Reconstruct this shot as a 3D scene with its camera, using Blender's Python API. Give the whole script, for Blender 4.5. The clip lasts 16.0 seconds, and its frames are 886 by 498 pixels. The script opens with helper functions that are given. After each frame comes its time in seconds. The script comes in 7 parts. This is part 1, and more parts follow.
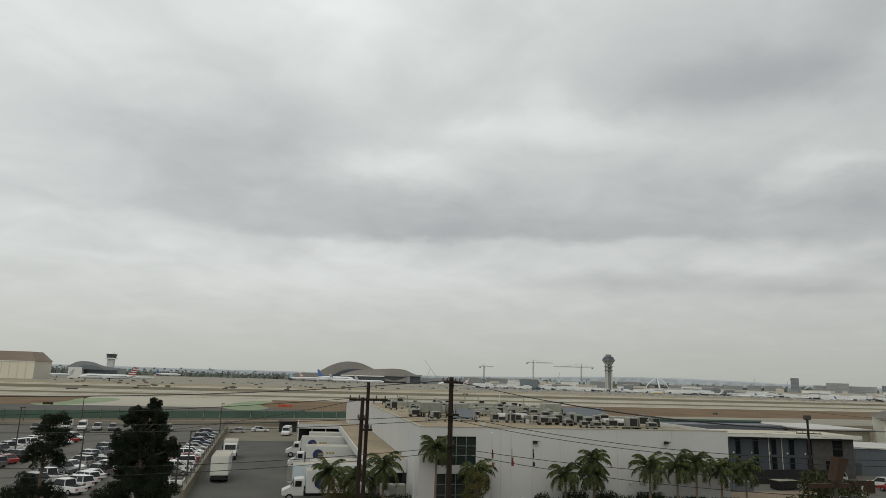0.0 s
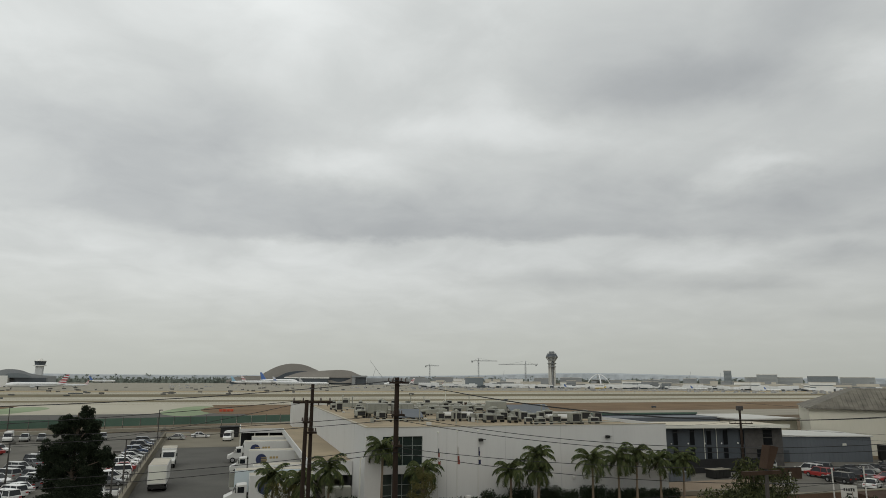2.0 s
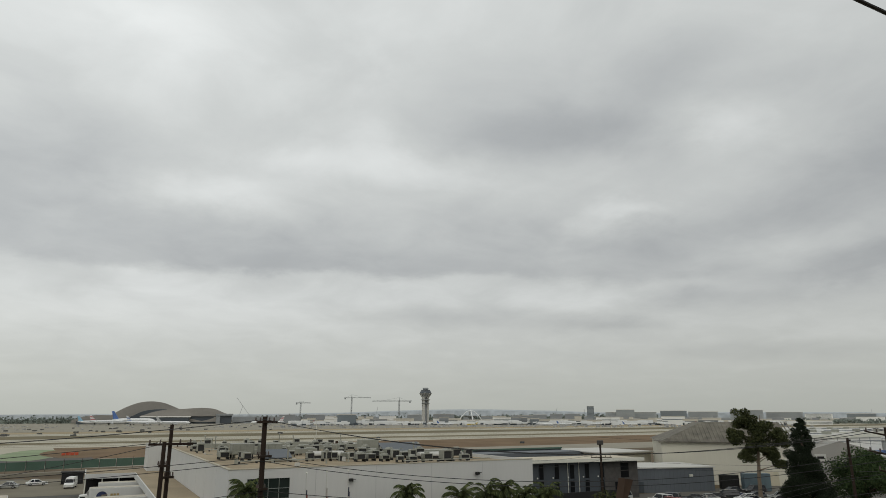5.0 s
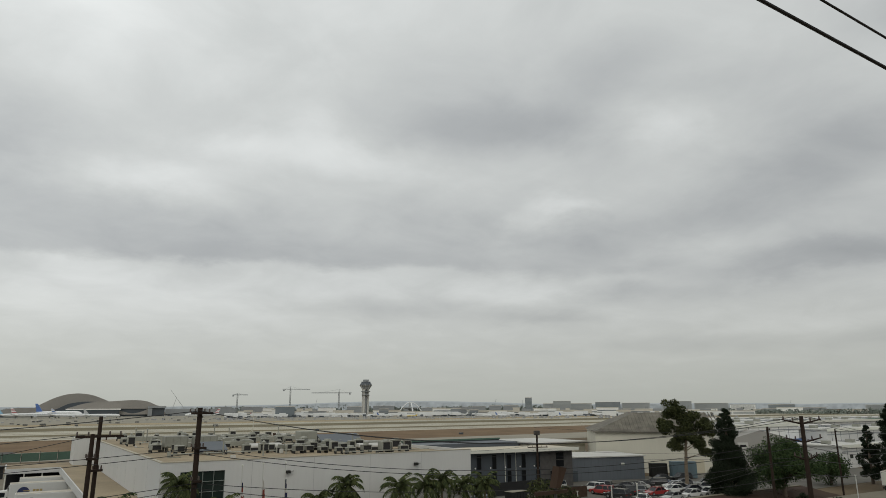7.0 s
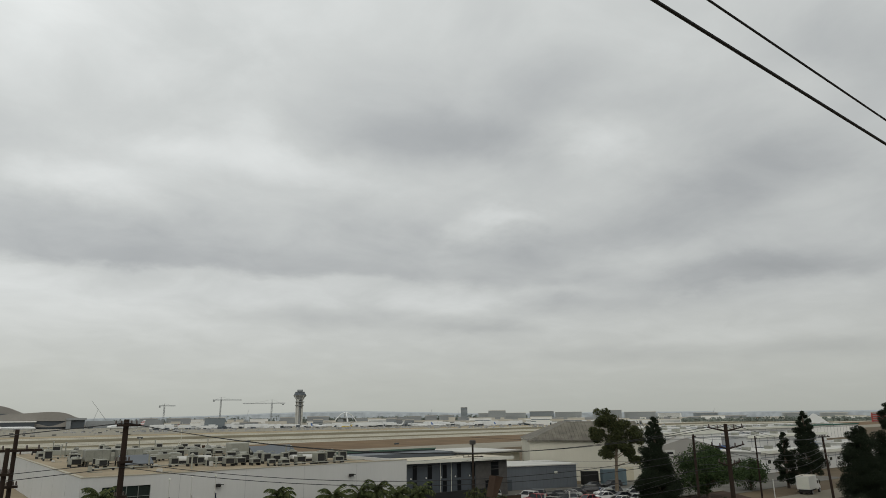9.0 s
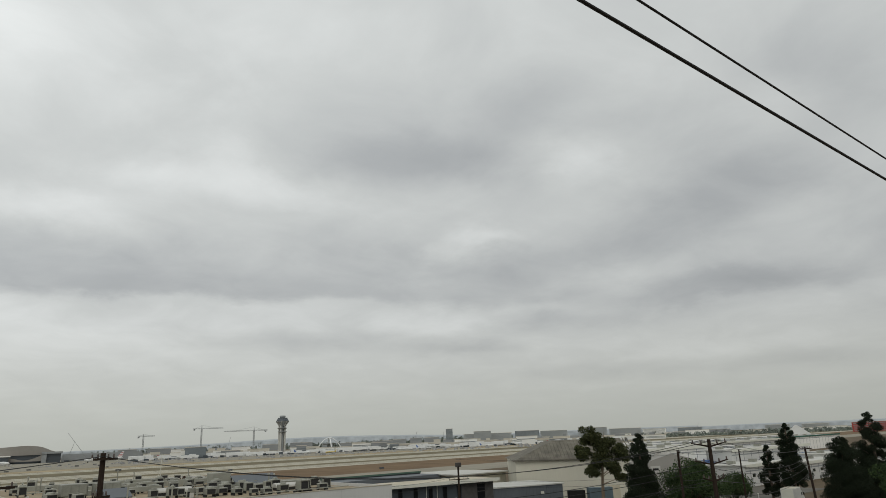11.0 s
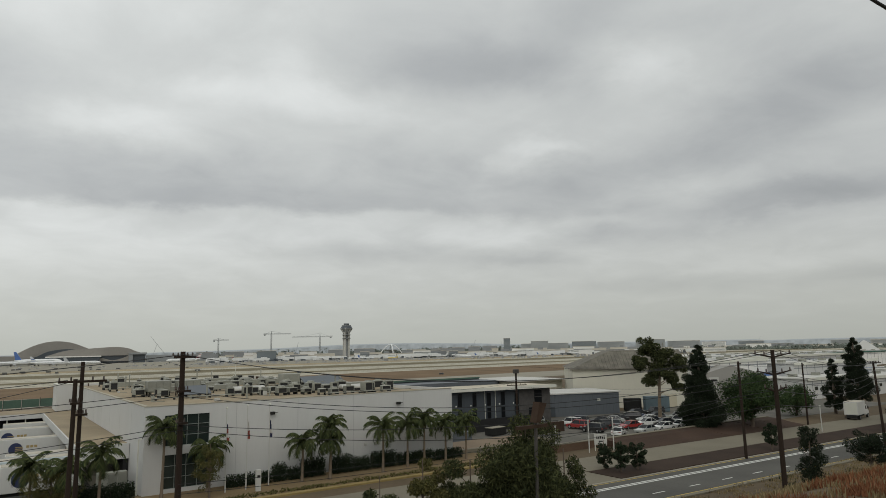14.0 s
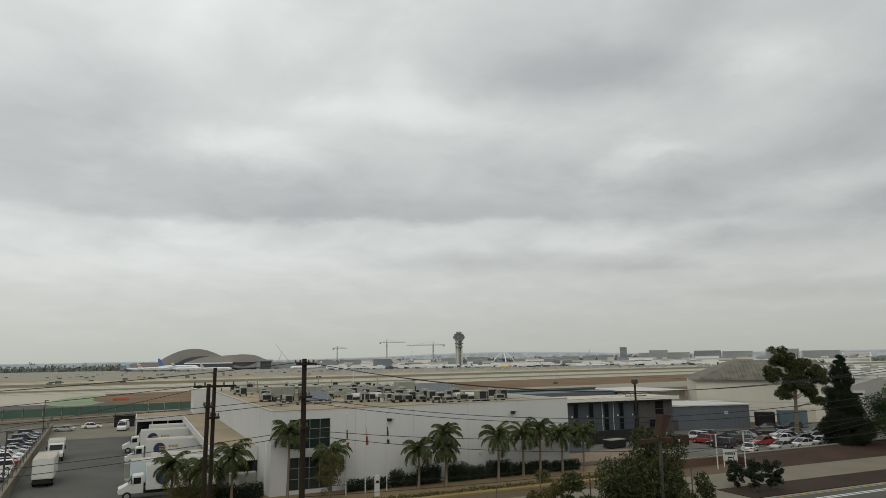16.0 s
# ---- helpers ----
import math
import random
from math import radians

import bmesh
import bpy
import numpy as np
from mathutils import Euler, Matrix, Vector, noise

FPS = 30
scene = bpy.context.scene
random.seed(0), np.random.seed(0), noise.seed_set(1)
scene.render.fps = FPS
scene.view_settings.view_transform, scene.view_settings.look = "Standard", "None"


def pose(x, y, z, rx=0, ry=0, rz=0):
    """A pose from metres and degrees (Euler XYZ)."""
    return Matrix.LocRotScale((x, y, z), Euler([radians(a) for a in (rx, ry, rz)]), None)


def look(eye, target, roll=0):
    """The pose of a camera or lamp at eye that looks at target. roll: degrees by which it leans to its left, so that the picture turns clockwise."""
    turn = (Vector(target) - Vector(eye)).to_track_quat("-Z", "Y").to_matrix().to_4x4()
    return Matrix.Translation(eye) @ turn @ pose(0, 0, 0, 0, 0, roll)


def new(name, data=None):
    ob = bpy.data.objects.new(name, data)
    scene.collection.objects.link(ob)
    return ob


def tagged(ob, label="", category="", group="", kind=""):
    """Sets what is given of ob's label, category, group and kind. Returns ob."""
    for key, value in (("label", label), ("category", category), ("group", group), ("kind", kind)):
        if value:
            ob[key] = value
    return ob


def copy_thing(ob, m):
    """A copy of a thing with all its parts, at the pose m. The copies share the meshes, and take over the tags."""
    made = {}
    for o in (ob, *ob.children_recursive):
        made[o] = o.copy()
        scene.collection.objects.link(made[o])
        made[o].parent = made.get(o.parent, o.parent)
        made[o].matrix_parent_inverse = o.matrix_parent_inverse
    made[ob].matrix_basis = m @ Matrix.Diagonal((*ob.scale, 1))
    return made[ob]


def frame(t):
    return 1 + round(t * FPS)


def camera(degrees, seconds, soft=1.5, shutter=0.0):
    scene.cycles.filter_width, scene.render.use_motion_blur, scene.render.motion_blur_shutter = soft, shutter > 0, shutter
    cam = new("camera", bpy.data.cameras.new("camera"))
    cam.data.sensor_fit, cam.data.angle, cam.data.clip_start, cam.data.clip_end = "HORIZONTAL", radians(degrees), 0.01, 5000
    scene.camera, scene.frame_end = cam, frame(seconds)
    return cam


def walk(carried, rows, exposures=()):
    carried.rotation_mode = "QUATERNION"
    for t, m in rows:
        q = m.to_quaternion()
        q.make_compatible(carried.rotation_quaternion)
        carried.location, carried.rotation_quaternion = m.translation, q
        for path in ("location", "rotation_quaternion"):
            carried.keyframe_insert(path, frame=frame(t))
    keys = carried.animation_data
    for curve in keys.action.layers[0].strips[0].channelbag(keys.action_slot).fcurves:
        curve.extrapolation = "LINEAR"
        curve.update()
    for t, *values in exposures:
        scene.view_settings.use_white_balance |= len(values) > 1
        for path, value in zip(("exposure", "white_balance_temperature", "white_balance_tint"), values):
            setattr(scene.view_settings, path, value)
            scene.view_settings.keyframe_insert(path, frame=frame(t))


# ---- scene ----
cam = camera(68.0, 16.0, soft=0.5)
# seconds, place in metres, turn in degrees: a phone held by hand and panned
ROWS = [
    (0, 0.00, 0.00, 16.00, 101.15, -1.70, -12.01),
    (0.5, 0.06, 0.10, 16.00, 101.39, -1.63, -12.94),
    (1, 0.07, 0.14, 16.00, 101.56, -1.48, -14.12),
    (1.5, 0.04, 0.12, 15.98, 101.47, -1.20, -15.08),
    (2, 0.03, 0.10, 16.01, 101.20, -0.41, -16.65),
    (2.5, 0.03, 0.08, 16.02, 101.68, -0.15, -18.32),
    (3, 0.01, 0.06, 16.03, 101.60, -0.27, -20.66),
    (3.5, 0.06, 0.06, 16.06, 101.98, -0.27, -21.88),
    (4, 0.06, 0.04, 16.08, 102.78, -0.67, -23.56),
    (4.2, 0.04, 0.01, 16.09, 103.26, -0.63, -24.47),
    (6.3, -0.01, -0.21, 16.03, 104.81, 0.38, -30.58),
    (6.5, -0.02, -0.24, 16.02, 104.39, 0.00, -31.12),
    (7, -0.04, -0.25, 16.01, 103.60, 0.27, -32.47),
    (7.5, -0.04, -0.28, 16.01, 103.12, 0.16, -34.06),
    (8, -0.09, -0.22, 16.02, 102.89, 0.39, -34.94),
    (8.5, -0.11, -0.24, 16.03, 103.92, 0.53, -36.44),
    (9, -0.20, -0.19, 16.01, 104.38, 0.62, -37.91),
    (9.5, -0.25, -0.09, 16.02, 104.52, 1.16, -37.93),
    (10, -0.24, -0.16, 16.08, 104.85, 1.35, -38.61),
    (10.2, -0.20, -0.18, 16.09, 105.35, 2.33, -38.49),
    (12.3, -0.15, -0.36, 16.11, 106.61, 1.56, -40.24),
    (12.5, -0.15, -0.32, 16.10, 105.45, 1.34, -39.07),
    (13, -0.12, -0.12, 16.01, 103.34, 1.24, -36.03),
    (13.5, -0.13, -0.11, 15.96, 100.97, 1.39, -34.78),
    (14, -0.09, -0.04, 15.90, 98.67, 1.21, -34.19),
    (14.5, -0.05, 0.18, 15.90, 98.55, 1.44, -31.80),
    (15, 0.03, 0.33, 15.89, 98.73, 1.24, -29.27),
    (15.5, 0.07, 0.43, 15.88, 99.18, 1.03, -26.82),
    (16, 0.07, 0.44, 15.88, 99.58, 0.88, -24.52),
]
EXPOSURES = [(0.0, 0.0), (13.0, 0.0), (15.0, 0.07), (16.0, 0.08)]
walk(cam, [(t, pose(x, y, z, rx, ry, rz)) for t, x, y, z, rx, ry, rz in ROWS], EXPOSURES)

# ---- sky: a layered overcast ----
world = bpy.data.worlds.new("overcast_sky")
scene.world = world
world.use_nodes = True
wn, wl = world.node_tree.nodes, world.node_tree.links
wn.clear()


def wmath(op, a, b=None, c=None, clamp=False):
    n = wn.new("ShaderNodeMath")
    n.operation, n.use_clamp = op, clamp
    for i, v in enumerate((a, b, c)):
        if v is None:
            continue
        if isinstance(v, (int, float)):
            n.inputs[i].default_value = v
        else:
            wl.new(v, n.inputs[i])
    return n.outputs[0]


def wnoise(vec, scale, detail, rough=0.5, distortion=0.0):
    n = wn.new("ShaderNodeTexNoise")
    n.inputs["Scale"].default_value, n.inputs["Detail"].default_value = scale, detail
    n.inputs["Roughness"].default_value, n.inputs["Distortion"].default_value = rough, distortion
    wl.new(vec, n.inputs["Vector"])
    return n.outputs["Fac"]


def wcombine(x, y, z=0.0):
    n = wn.new("ShaderNodeCombineXYZ")
    for i, v in enumerate((x, y, z)):
        if isinstance(v, (int, float)):
            n.inputs[i].default_value = v
        else:
            wl.new(v, n.inputs[i])
    return n.outputs[0]


def wramp(fac, stops):
    n = wn.new("ShaderNodeValToRGB")
    r = n.color_ramp
    while len(r.elements) < len(stops):
        r.elements.new(0.5)
    for e, (p, c) in zip(r.elements, stops):
        e.position, e.color = p, (*c, 1)
    wl.new(fac, n.inputs[0])
    return n.outputs[0]


coord = wn.new("ShaderNodeTexCoord")
split = wn.new("ShaderNodeSeparateXYZ")
wl.new(coord.outputs["Generated"], split.inputs[0])
SX, SY, SZ = split.outputs
elev = wmath("MULTIPLY", wmath("ARCSINE", SZ), 57.2958)
azim = wmath("MULTIPLY", wmath("ARCTAN2", SX, SY), 57.2958)
# cloud layer as seen on a flat deck overhead
deck = wmath("ADD", wmath("MAXIMUM", SZ, 0.0), 0.2)
plane = wcombine(wmath("DIVIDE", SX, deck), wmath("DIVIDE", SY, deck), 0.0)
rag_a = wmath("SUBTRACT", wnoise(plane, 2.2, 6, 0.6), 0.5)
rag_b = wmath("SUBTRACT", wnoise(wcombine(wmath("DIVIDE", SY, deck), wmath("DIVIDE", SX, deck), 7.3), 2.2, 6, 0.6), 0.5)
az_r = wmath("ADD", azim, wmath("MULTIPLY", rag_a, 13.0))
el_r = wmath("ADD", elev, wmath("MULTIPLY", wmath("MULTIPLY", rag_b, wmath("MINIMUM", wmath("MAXIMUM", elev, 0.0), 18.0)), 0.34))


def along(stops, low, high):
    """A value that changes with the azimuth, from stops of (azimuth, value)."""
    grey = wramp(wmath("DIVIDE", wmath("ADD", azim, 40.0), 130.0, None, True), [((a + 40) / 130, ((v - low) / (high - low),) * 3) for a, v in stops])
    return wmath("MULTIPLY_ADD", grey, high - low, low)


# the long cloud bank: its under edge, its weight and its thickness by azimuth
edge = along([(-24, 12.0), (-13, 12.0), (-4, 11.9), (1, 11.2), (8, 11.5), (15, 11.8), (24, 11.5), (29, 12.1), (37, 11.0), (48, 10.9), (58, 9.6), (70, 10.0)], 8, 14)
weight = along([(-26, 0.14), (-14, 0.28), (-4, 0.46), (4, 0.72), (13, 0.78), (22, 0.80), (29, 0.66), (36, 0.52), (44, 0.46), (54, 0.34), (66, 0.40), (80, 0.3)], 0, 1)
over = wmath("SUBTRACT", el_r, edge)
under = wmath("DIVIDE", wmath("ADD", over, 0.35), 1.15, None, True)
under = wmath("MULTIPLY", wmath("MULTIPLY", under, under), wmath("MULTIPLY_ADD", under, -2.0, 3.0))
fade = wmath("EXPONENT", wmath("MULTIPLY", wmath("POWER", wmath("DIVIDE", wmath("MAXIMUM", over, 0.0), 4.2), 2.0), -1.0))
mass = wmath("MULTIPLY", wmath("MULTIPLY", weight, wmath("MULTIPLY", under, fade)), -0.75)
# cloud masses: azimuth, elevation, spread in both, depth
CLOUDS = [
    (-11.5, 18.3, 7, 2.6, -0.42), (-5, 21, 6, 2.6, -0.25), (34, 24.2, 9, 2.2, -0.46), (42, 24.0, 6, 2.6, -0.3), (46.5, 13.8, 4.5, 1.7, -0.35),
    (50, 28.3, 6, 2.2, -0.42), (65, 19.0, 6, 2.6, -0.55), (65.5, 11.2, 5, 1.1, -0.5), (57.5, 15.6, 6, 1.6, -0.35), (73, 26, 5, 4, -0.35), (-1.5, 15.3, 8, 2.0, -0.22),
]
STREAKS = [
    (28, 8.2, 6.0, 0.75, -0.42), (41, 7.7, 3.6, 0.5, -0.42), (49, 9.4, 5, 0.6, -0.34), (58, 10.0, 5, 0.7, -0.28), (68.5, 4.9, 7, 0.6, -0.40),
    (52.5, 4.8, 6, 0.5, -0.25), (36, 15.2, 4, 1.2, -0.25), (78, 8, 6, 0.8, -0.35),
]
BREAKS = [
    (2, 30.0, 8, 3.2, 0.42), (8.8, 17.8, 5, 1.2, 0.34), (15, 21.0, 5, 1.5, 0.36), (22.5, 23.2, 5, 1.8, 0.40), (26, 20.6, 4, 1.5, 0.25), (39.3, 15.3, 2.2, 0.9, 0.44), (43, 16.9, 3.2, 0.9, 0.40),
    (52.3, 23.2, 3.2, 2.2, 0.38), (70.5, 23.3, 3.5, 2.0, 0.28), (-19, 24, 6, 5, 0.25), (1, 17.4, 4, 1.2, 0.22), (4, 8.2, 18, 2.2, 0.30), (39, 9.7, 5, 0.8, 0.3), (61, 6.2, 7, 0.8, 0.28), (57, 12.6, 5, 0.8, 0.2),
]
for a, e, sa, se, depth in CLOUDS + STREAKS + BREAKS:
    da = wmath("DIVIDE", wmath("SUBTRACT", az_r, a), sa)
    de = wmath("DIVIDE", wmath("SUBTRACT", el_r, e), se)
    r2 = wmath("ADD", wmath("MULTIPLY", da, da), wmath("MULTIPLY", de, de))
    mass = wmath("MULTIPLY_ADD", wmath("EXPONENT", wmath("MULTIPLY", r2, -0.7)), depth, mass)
fine = wmath("SUBTRACT", wnoise(plane, 3.2, 8, 0.55, 0.4), 0.5)
broad = wmath("SUBTRACT", wnoise(plane, 1.1, 3, 0.5), 0.5)
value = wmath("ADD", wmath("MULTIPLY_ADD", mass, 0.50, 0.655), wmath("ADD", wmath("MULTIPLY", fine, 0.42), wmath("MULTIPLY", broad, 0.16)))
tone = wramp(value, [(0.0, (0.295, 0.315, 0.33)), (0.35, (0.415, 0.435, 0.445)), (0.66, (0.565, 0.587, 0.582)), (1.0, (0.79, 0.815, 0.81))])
low = wramp(wmath("DIVIDE", elev, 14.0, None, True), [(0.0, (0.44, 0.455, 0.415)), (0.25, (0.49, 0.503, 0.453)), (0.6, (0.555, 0.567, 0.525)), (1.0, (0.57, 0.58, 0.56))])
veil = wramp(wmath("DIVIDE", elev, 14.0, None, True), [(0.0, (0.03,) * 3), (0.3, (0.45,) * 3), (0.7, (0.9,) * 3), (1.0, (1,) * 3)])
mixed = wn.new("ShaderNodeMix")
mixed.data_type = "RGBA"
wl.new(veil, mixed.inputs[0])
wl.new(low, mixed.inputs[6])
wl.new(tone, mixed.inputs[7])
back = wn.new("ShaderNodeBackground")
wl.new(mixed.outputs[2], back.inputs[0])
# an overcast sky is brighter towards its top
glow = wmath("MULTIPLY_ADD", wmath("POWER", wmath("MAXIMUM", SZ, 0.0), 2.0), 0.35, 0.97)
# and a little lighter towards the west
wl.new(wmath("MULTIPLY", glow, wmath("MULTIPLY_ADD", SX, -0.16, 1.06)), back.inputs[1])
wout = wn.new("ShaderNodeOutputWorld")
wl.new(back.outputs[0], wout.inputs[0])

sun = new("sun", bpy.data.lights.new("sun", "SUN"))
sun.data.energy, sun.data.angle, sun.data.color = 0.5, radians(35), (1.0, 0.96, 0.9)
sun.matrix_world = look((0, 0, 60), (38, 66, 0))

# ---- materials ----
MATS = {}


def mat(name, color, rough=0.8, var=0.18, scale=1.0, bump=0.15, metal=0.0, rand=0.0, streak=False, second=None):
    """A surface with two scales of variation: broad stains and fine grain."""
    if name in MATS:
        return MATS[name]
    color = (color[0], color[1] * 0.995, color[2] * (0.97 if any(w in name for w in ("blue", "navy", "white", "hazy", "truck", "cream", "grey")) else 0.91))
    m = bpy.data.materials.new(name)
    m.use_nodes = True
    n, l = m.node_tree.nodes, m.node_tree.links
    bsdf = n["Principled BSDF"]
    bsdf.inputs["Roughness"].default_value, bsdf.inputs["Metallic"].default_value = rough, metal
    bsdf.inputs["Specular IOR Level"].default_value = 0.5 if rough < 0.75 else 0.22
    tc = n.new("ShaderNodeTexCoord")
    mp = n.new("ShaderNodeMapping")
    mp.inputs["Scale"].default_value = (1, 1, 0.12) if streak else (1, 1, 1)
    l.new(tc.outputs["Object"], mp.inputs[0])
    big, small = n.new("ShaderNodeTexNoise"), n.new("ShaderNodeTexNoise")
    for node, s, d in ((big, 0.35 * scale, 5), (small, 9 * scale, 4)):
        node.inputs["Scale"].default_value, node.inputs["Detail"].default_value = s, d
        l.new(mp.outputs[0], node.inputs["Vector"])
    add = n.new("ShaderNodeMath")
    add.operation = "MULTIPLY_ADD"
    l.new(small.outputs["Fac"], add.inputs[0])
    add.inputs[1].default_value = 0.45
    l.new(big.outputs["Fac"], add.inputs[2])
    fac = add.outputs[0]
    if rand:
        info = n.new("ShaderNodeObjectInfo")
        more = n.new("ShaderNodeMath")
        more.operation = "MULTIPLY_ADD"
        l.new(info.outputs["Random"], more.inputs[0])
        more.inputs[1].default_value = rand
        l.new(fac, more.inputs[2])
        fac = more.outputs[0]
    ramp = n.new("ShaderNodeValToRGB")
    ramp.color_ramp.elements[0].position, ramp.color_ramp.elements[1].position = 0.35, 1.05 + rand
    lo = [c * (1 - var) for c in color]
    hi = second or [min(1, c * (1 + var)) for c in color]
    ramp.color_ramp.elements[0].color, ramp.color_ramp.elements[1].color = (*lo, 1), (*hi, 1)
    l.new(fac, ramp.inputs[0])
    l.new(ramp.outputs[0], bsdf.inputs["Base Color"])
    if bump:
        b = n.new("ShaderNodeBump")
        b.inputs["Strength"].default_value, b.inputs["Distance"].default_value = bump, 0.03
        l.new(small.outputs["Fac"], b.inputs["Height"])
        l.new(b.outputs[0], bsdf.inputs["Normal"])
    MATS[name] = m
    return m


def glass(name, color, rough=0.06):
    if name in MATS:
        return MATS[name]
    m = bpy.data.materials.new(name)
    m.use_nodes = True
    b = m.node_tree.nodes["Principled BSDF"]
    b.inputs["Base Color"].default_value, b.inputs["Roughness"].default_value = (*color, 1), rough
    b.inputs["Specular IOR Level"].default_value = 0.6
    MATS[name] = m
    return m


ASPHALT = mat("asphalt", (0.085, 0.082, 0.079), 0.9, 0.25, 0.4)
LOT = mat("parking_asphalt", (0.112, 0.106, 0.098), 0.9, 0.28, 0.5)
CONCRETE = mat("concrete", (0.25, 0.232, 0.2), 0.9, 0.18, 0.15)
PALE = mat("pale_runway_concrete", (0.385, 0.36, 0.31), 0.9, 0.15, 0.04)
SIDEWALK = mat("sidewalk_concrete", (0.172, 0.155, 0.125), 0.9, 0.16, 0.4)
DRYGRASS = mat("dry_grass", (0.13, 0.082, 0.045), 0.95, 0.35, 0.12, second=(0.20, 0.135, 0.075))
OLIVE = mat("olive_grass", (0.14, 0.12, 0.075), 0.95, 0.3, 0.06)
MULCH = mat("bark_mulch", (0.036, 0.023, 0.017), 0.95, 0.3, 0.8)
GREENPAINT = mat("green_painted_asphalt", (0.2, 0.25, 0.16), 0.9, 0.25, 0.1)
WHITEWALL = mat("white_painted_wall", (0.53, 0.53, 0.52), 0.75, 0.06, 0.5, 0.08, streak=True)
CREAM = mat("cream_siding", (0.54, 0.52, 0.44), 0.7, 0.08, 0.4, 0.1, streak=True)
ROOFTAN = mat("tan_roofing", (0.27, 0.22, 0.16), 0.9, 0.3, 0.4)
SLATE = mat("slate_blue_metal", (0.052, 0.062, 0.073), 0.55, 0.12, 0.6, 0.1, streak=True)
GREYSIDE = mat("grey_siding", (0.10, 0.113, 0.128), 0.6, 0.12, 0.5, 0.1, streak=True)
STONE = mat("grey_block_stone", (0.075, 0.071, 0.068), 0.85, 0.3, 3.0, 0.5)
CORRUGATED = mat("weathered_corrugated_roof", (0.13, 0.12, 0.105), 0.75, 0.55, 1.3, 0.2)
WHITEROOF = mat("white_membrane_roof", (0.48, 0.475, 0.45), 0.8, 0.1, 0.3)
# near black; also stands for the shade inside open doors and the dock
DARK = mat("dark_recess", (0.02, 0.02, 0.022), 0.8, 0.3, 1)
GLASS = glass("dark_window_glass", (0.02, 0.03, 0.027), 0.12)
BLACKGLASS = glass("black_tinted_glass", (0.008, 0.009, 0.01), 0.3)
BLACKGLASS.node_tree.nodes["Principled BSDF"].inputs["Specular IOR Level"].default_value = 0.15
GALV = mat("galvanised_sheet", (0.22, 0.222, 0.205), 0.5, 0.4, 1.2, 0.1, 0.25, rand=0.4)
UNITDARK = mat("dark_louvre", (0.015, 0.015, 0.016), 0.7, 0.3, 2)
WOODPOLE = mat("creosote_wood", (0.026, 0.017, 0.013), 0.85, 0.35, 3, 0.4, streak=True)
WIRE = mat("black_cable", (0.012, 0.012, 0.013), 0.6, 0.2, 2, 0)
TRIM = mat("pale_metal_trim", (0.6, 0.6, 0.57), 0.6, 0.1, 1)
BLUEAWN = mat("blue_awning_cloth", (0.05, 0.11, 0.27), 0.7, 0.15, 1)
GREENNET = mat("green_windscreen_mesh", (0.08, 0.13, 0.108), 0.8, 0.2, 0.4)
# hazy facades: the haze of distance is put into these colours, lighter and greyer
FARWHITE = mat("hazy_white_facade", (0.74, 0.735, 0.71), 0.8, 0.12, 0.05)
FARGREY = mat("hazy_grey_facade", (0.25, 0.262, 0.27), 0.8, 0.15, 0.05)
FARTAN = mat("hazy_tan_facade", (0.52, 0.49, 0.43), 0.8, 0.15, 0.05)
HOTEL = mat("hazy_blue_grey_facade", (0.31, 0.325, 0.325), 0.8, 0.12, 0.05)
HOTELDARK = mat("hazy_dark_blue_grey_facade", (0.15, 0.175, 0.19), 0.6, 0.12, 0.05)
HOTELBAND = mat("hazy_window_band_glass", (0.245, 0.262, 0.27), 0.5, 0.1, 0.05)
FARDARK = mat("hazy_dark_glass_and_shade", (0.055, 0.066, 0.078), 0.35, 0.2, 0.05)
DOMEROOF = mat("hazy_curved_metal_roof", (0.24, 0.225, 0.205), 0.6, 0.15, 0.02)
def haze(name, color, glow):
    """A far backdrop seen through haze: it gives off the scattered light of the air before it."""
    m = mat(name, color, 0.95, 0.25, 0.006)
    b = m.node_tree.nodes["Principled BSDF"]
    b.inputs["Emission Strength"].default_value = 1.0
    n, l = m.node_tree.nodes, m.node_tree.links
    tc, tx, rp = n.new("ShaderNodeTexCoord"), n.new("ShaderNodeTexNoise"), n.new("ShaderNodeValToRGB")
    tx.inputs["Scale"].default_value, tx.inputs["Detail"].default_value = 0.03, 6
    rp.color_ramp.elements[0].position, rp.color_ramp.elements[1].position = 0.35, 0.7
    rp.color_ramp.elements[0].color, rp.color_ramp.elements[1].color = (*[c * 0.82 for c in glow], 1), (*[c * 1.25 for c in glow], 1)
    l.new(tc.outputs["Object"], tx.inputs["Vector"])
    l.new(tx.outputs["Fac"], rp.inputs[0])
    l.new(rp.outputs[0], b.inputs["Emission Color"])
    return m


# emission stands in for the haze in front of the hills
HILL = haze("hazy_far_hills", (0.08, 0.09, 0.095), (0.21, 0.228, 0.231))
# pale grey-green: haze before the far trees is put into their colour
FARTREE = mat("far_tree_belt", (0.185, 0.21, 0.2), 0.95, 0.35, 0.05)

# ---- mesh helpers ----


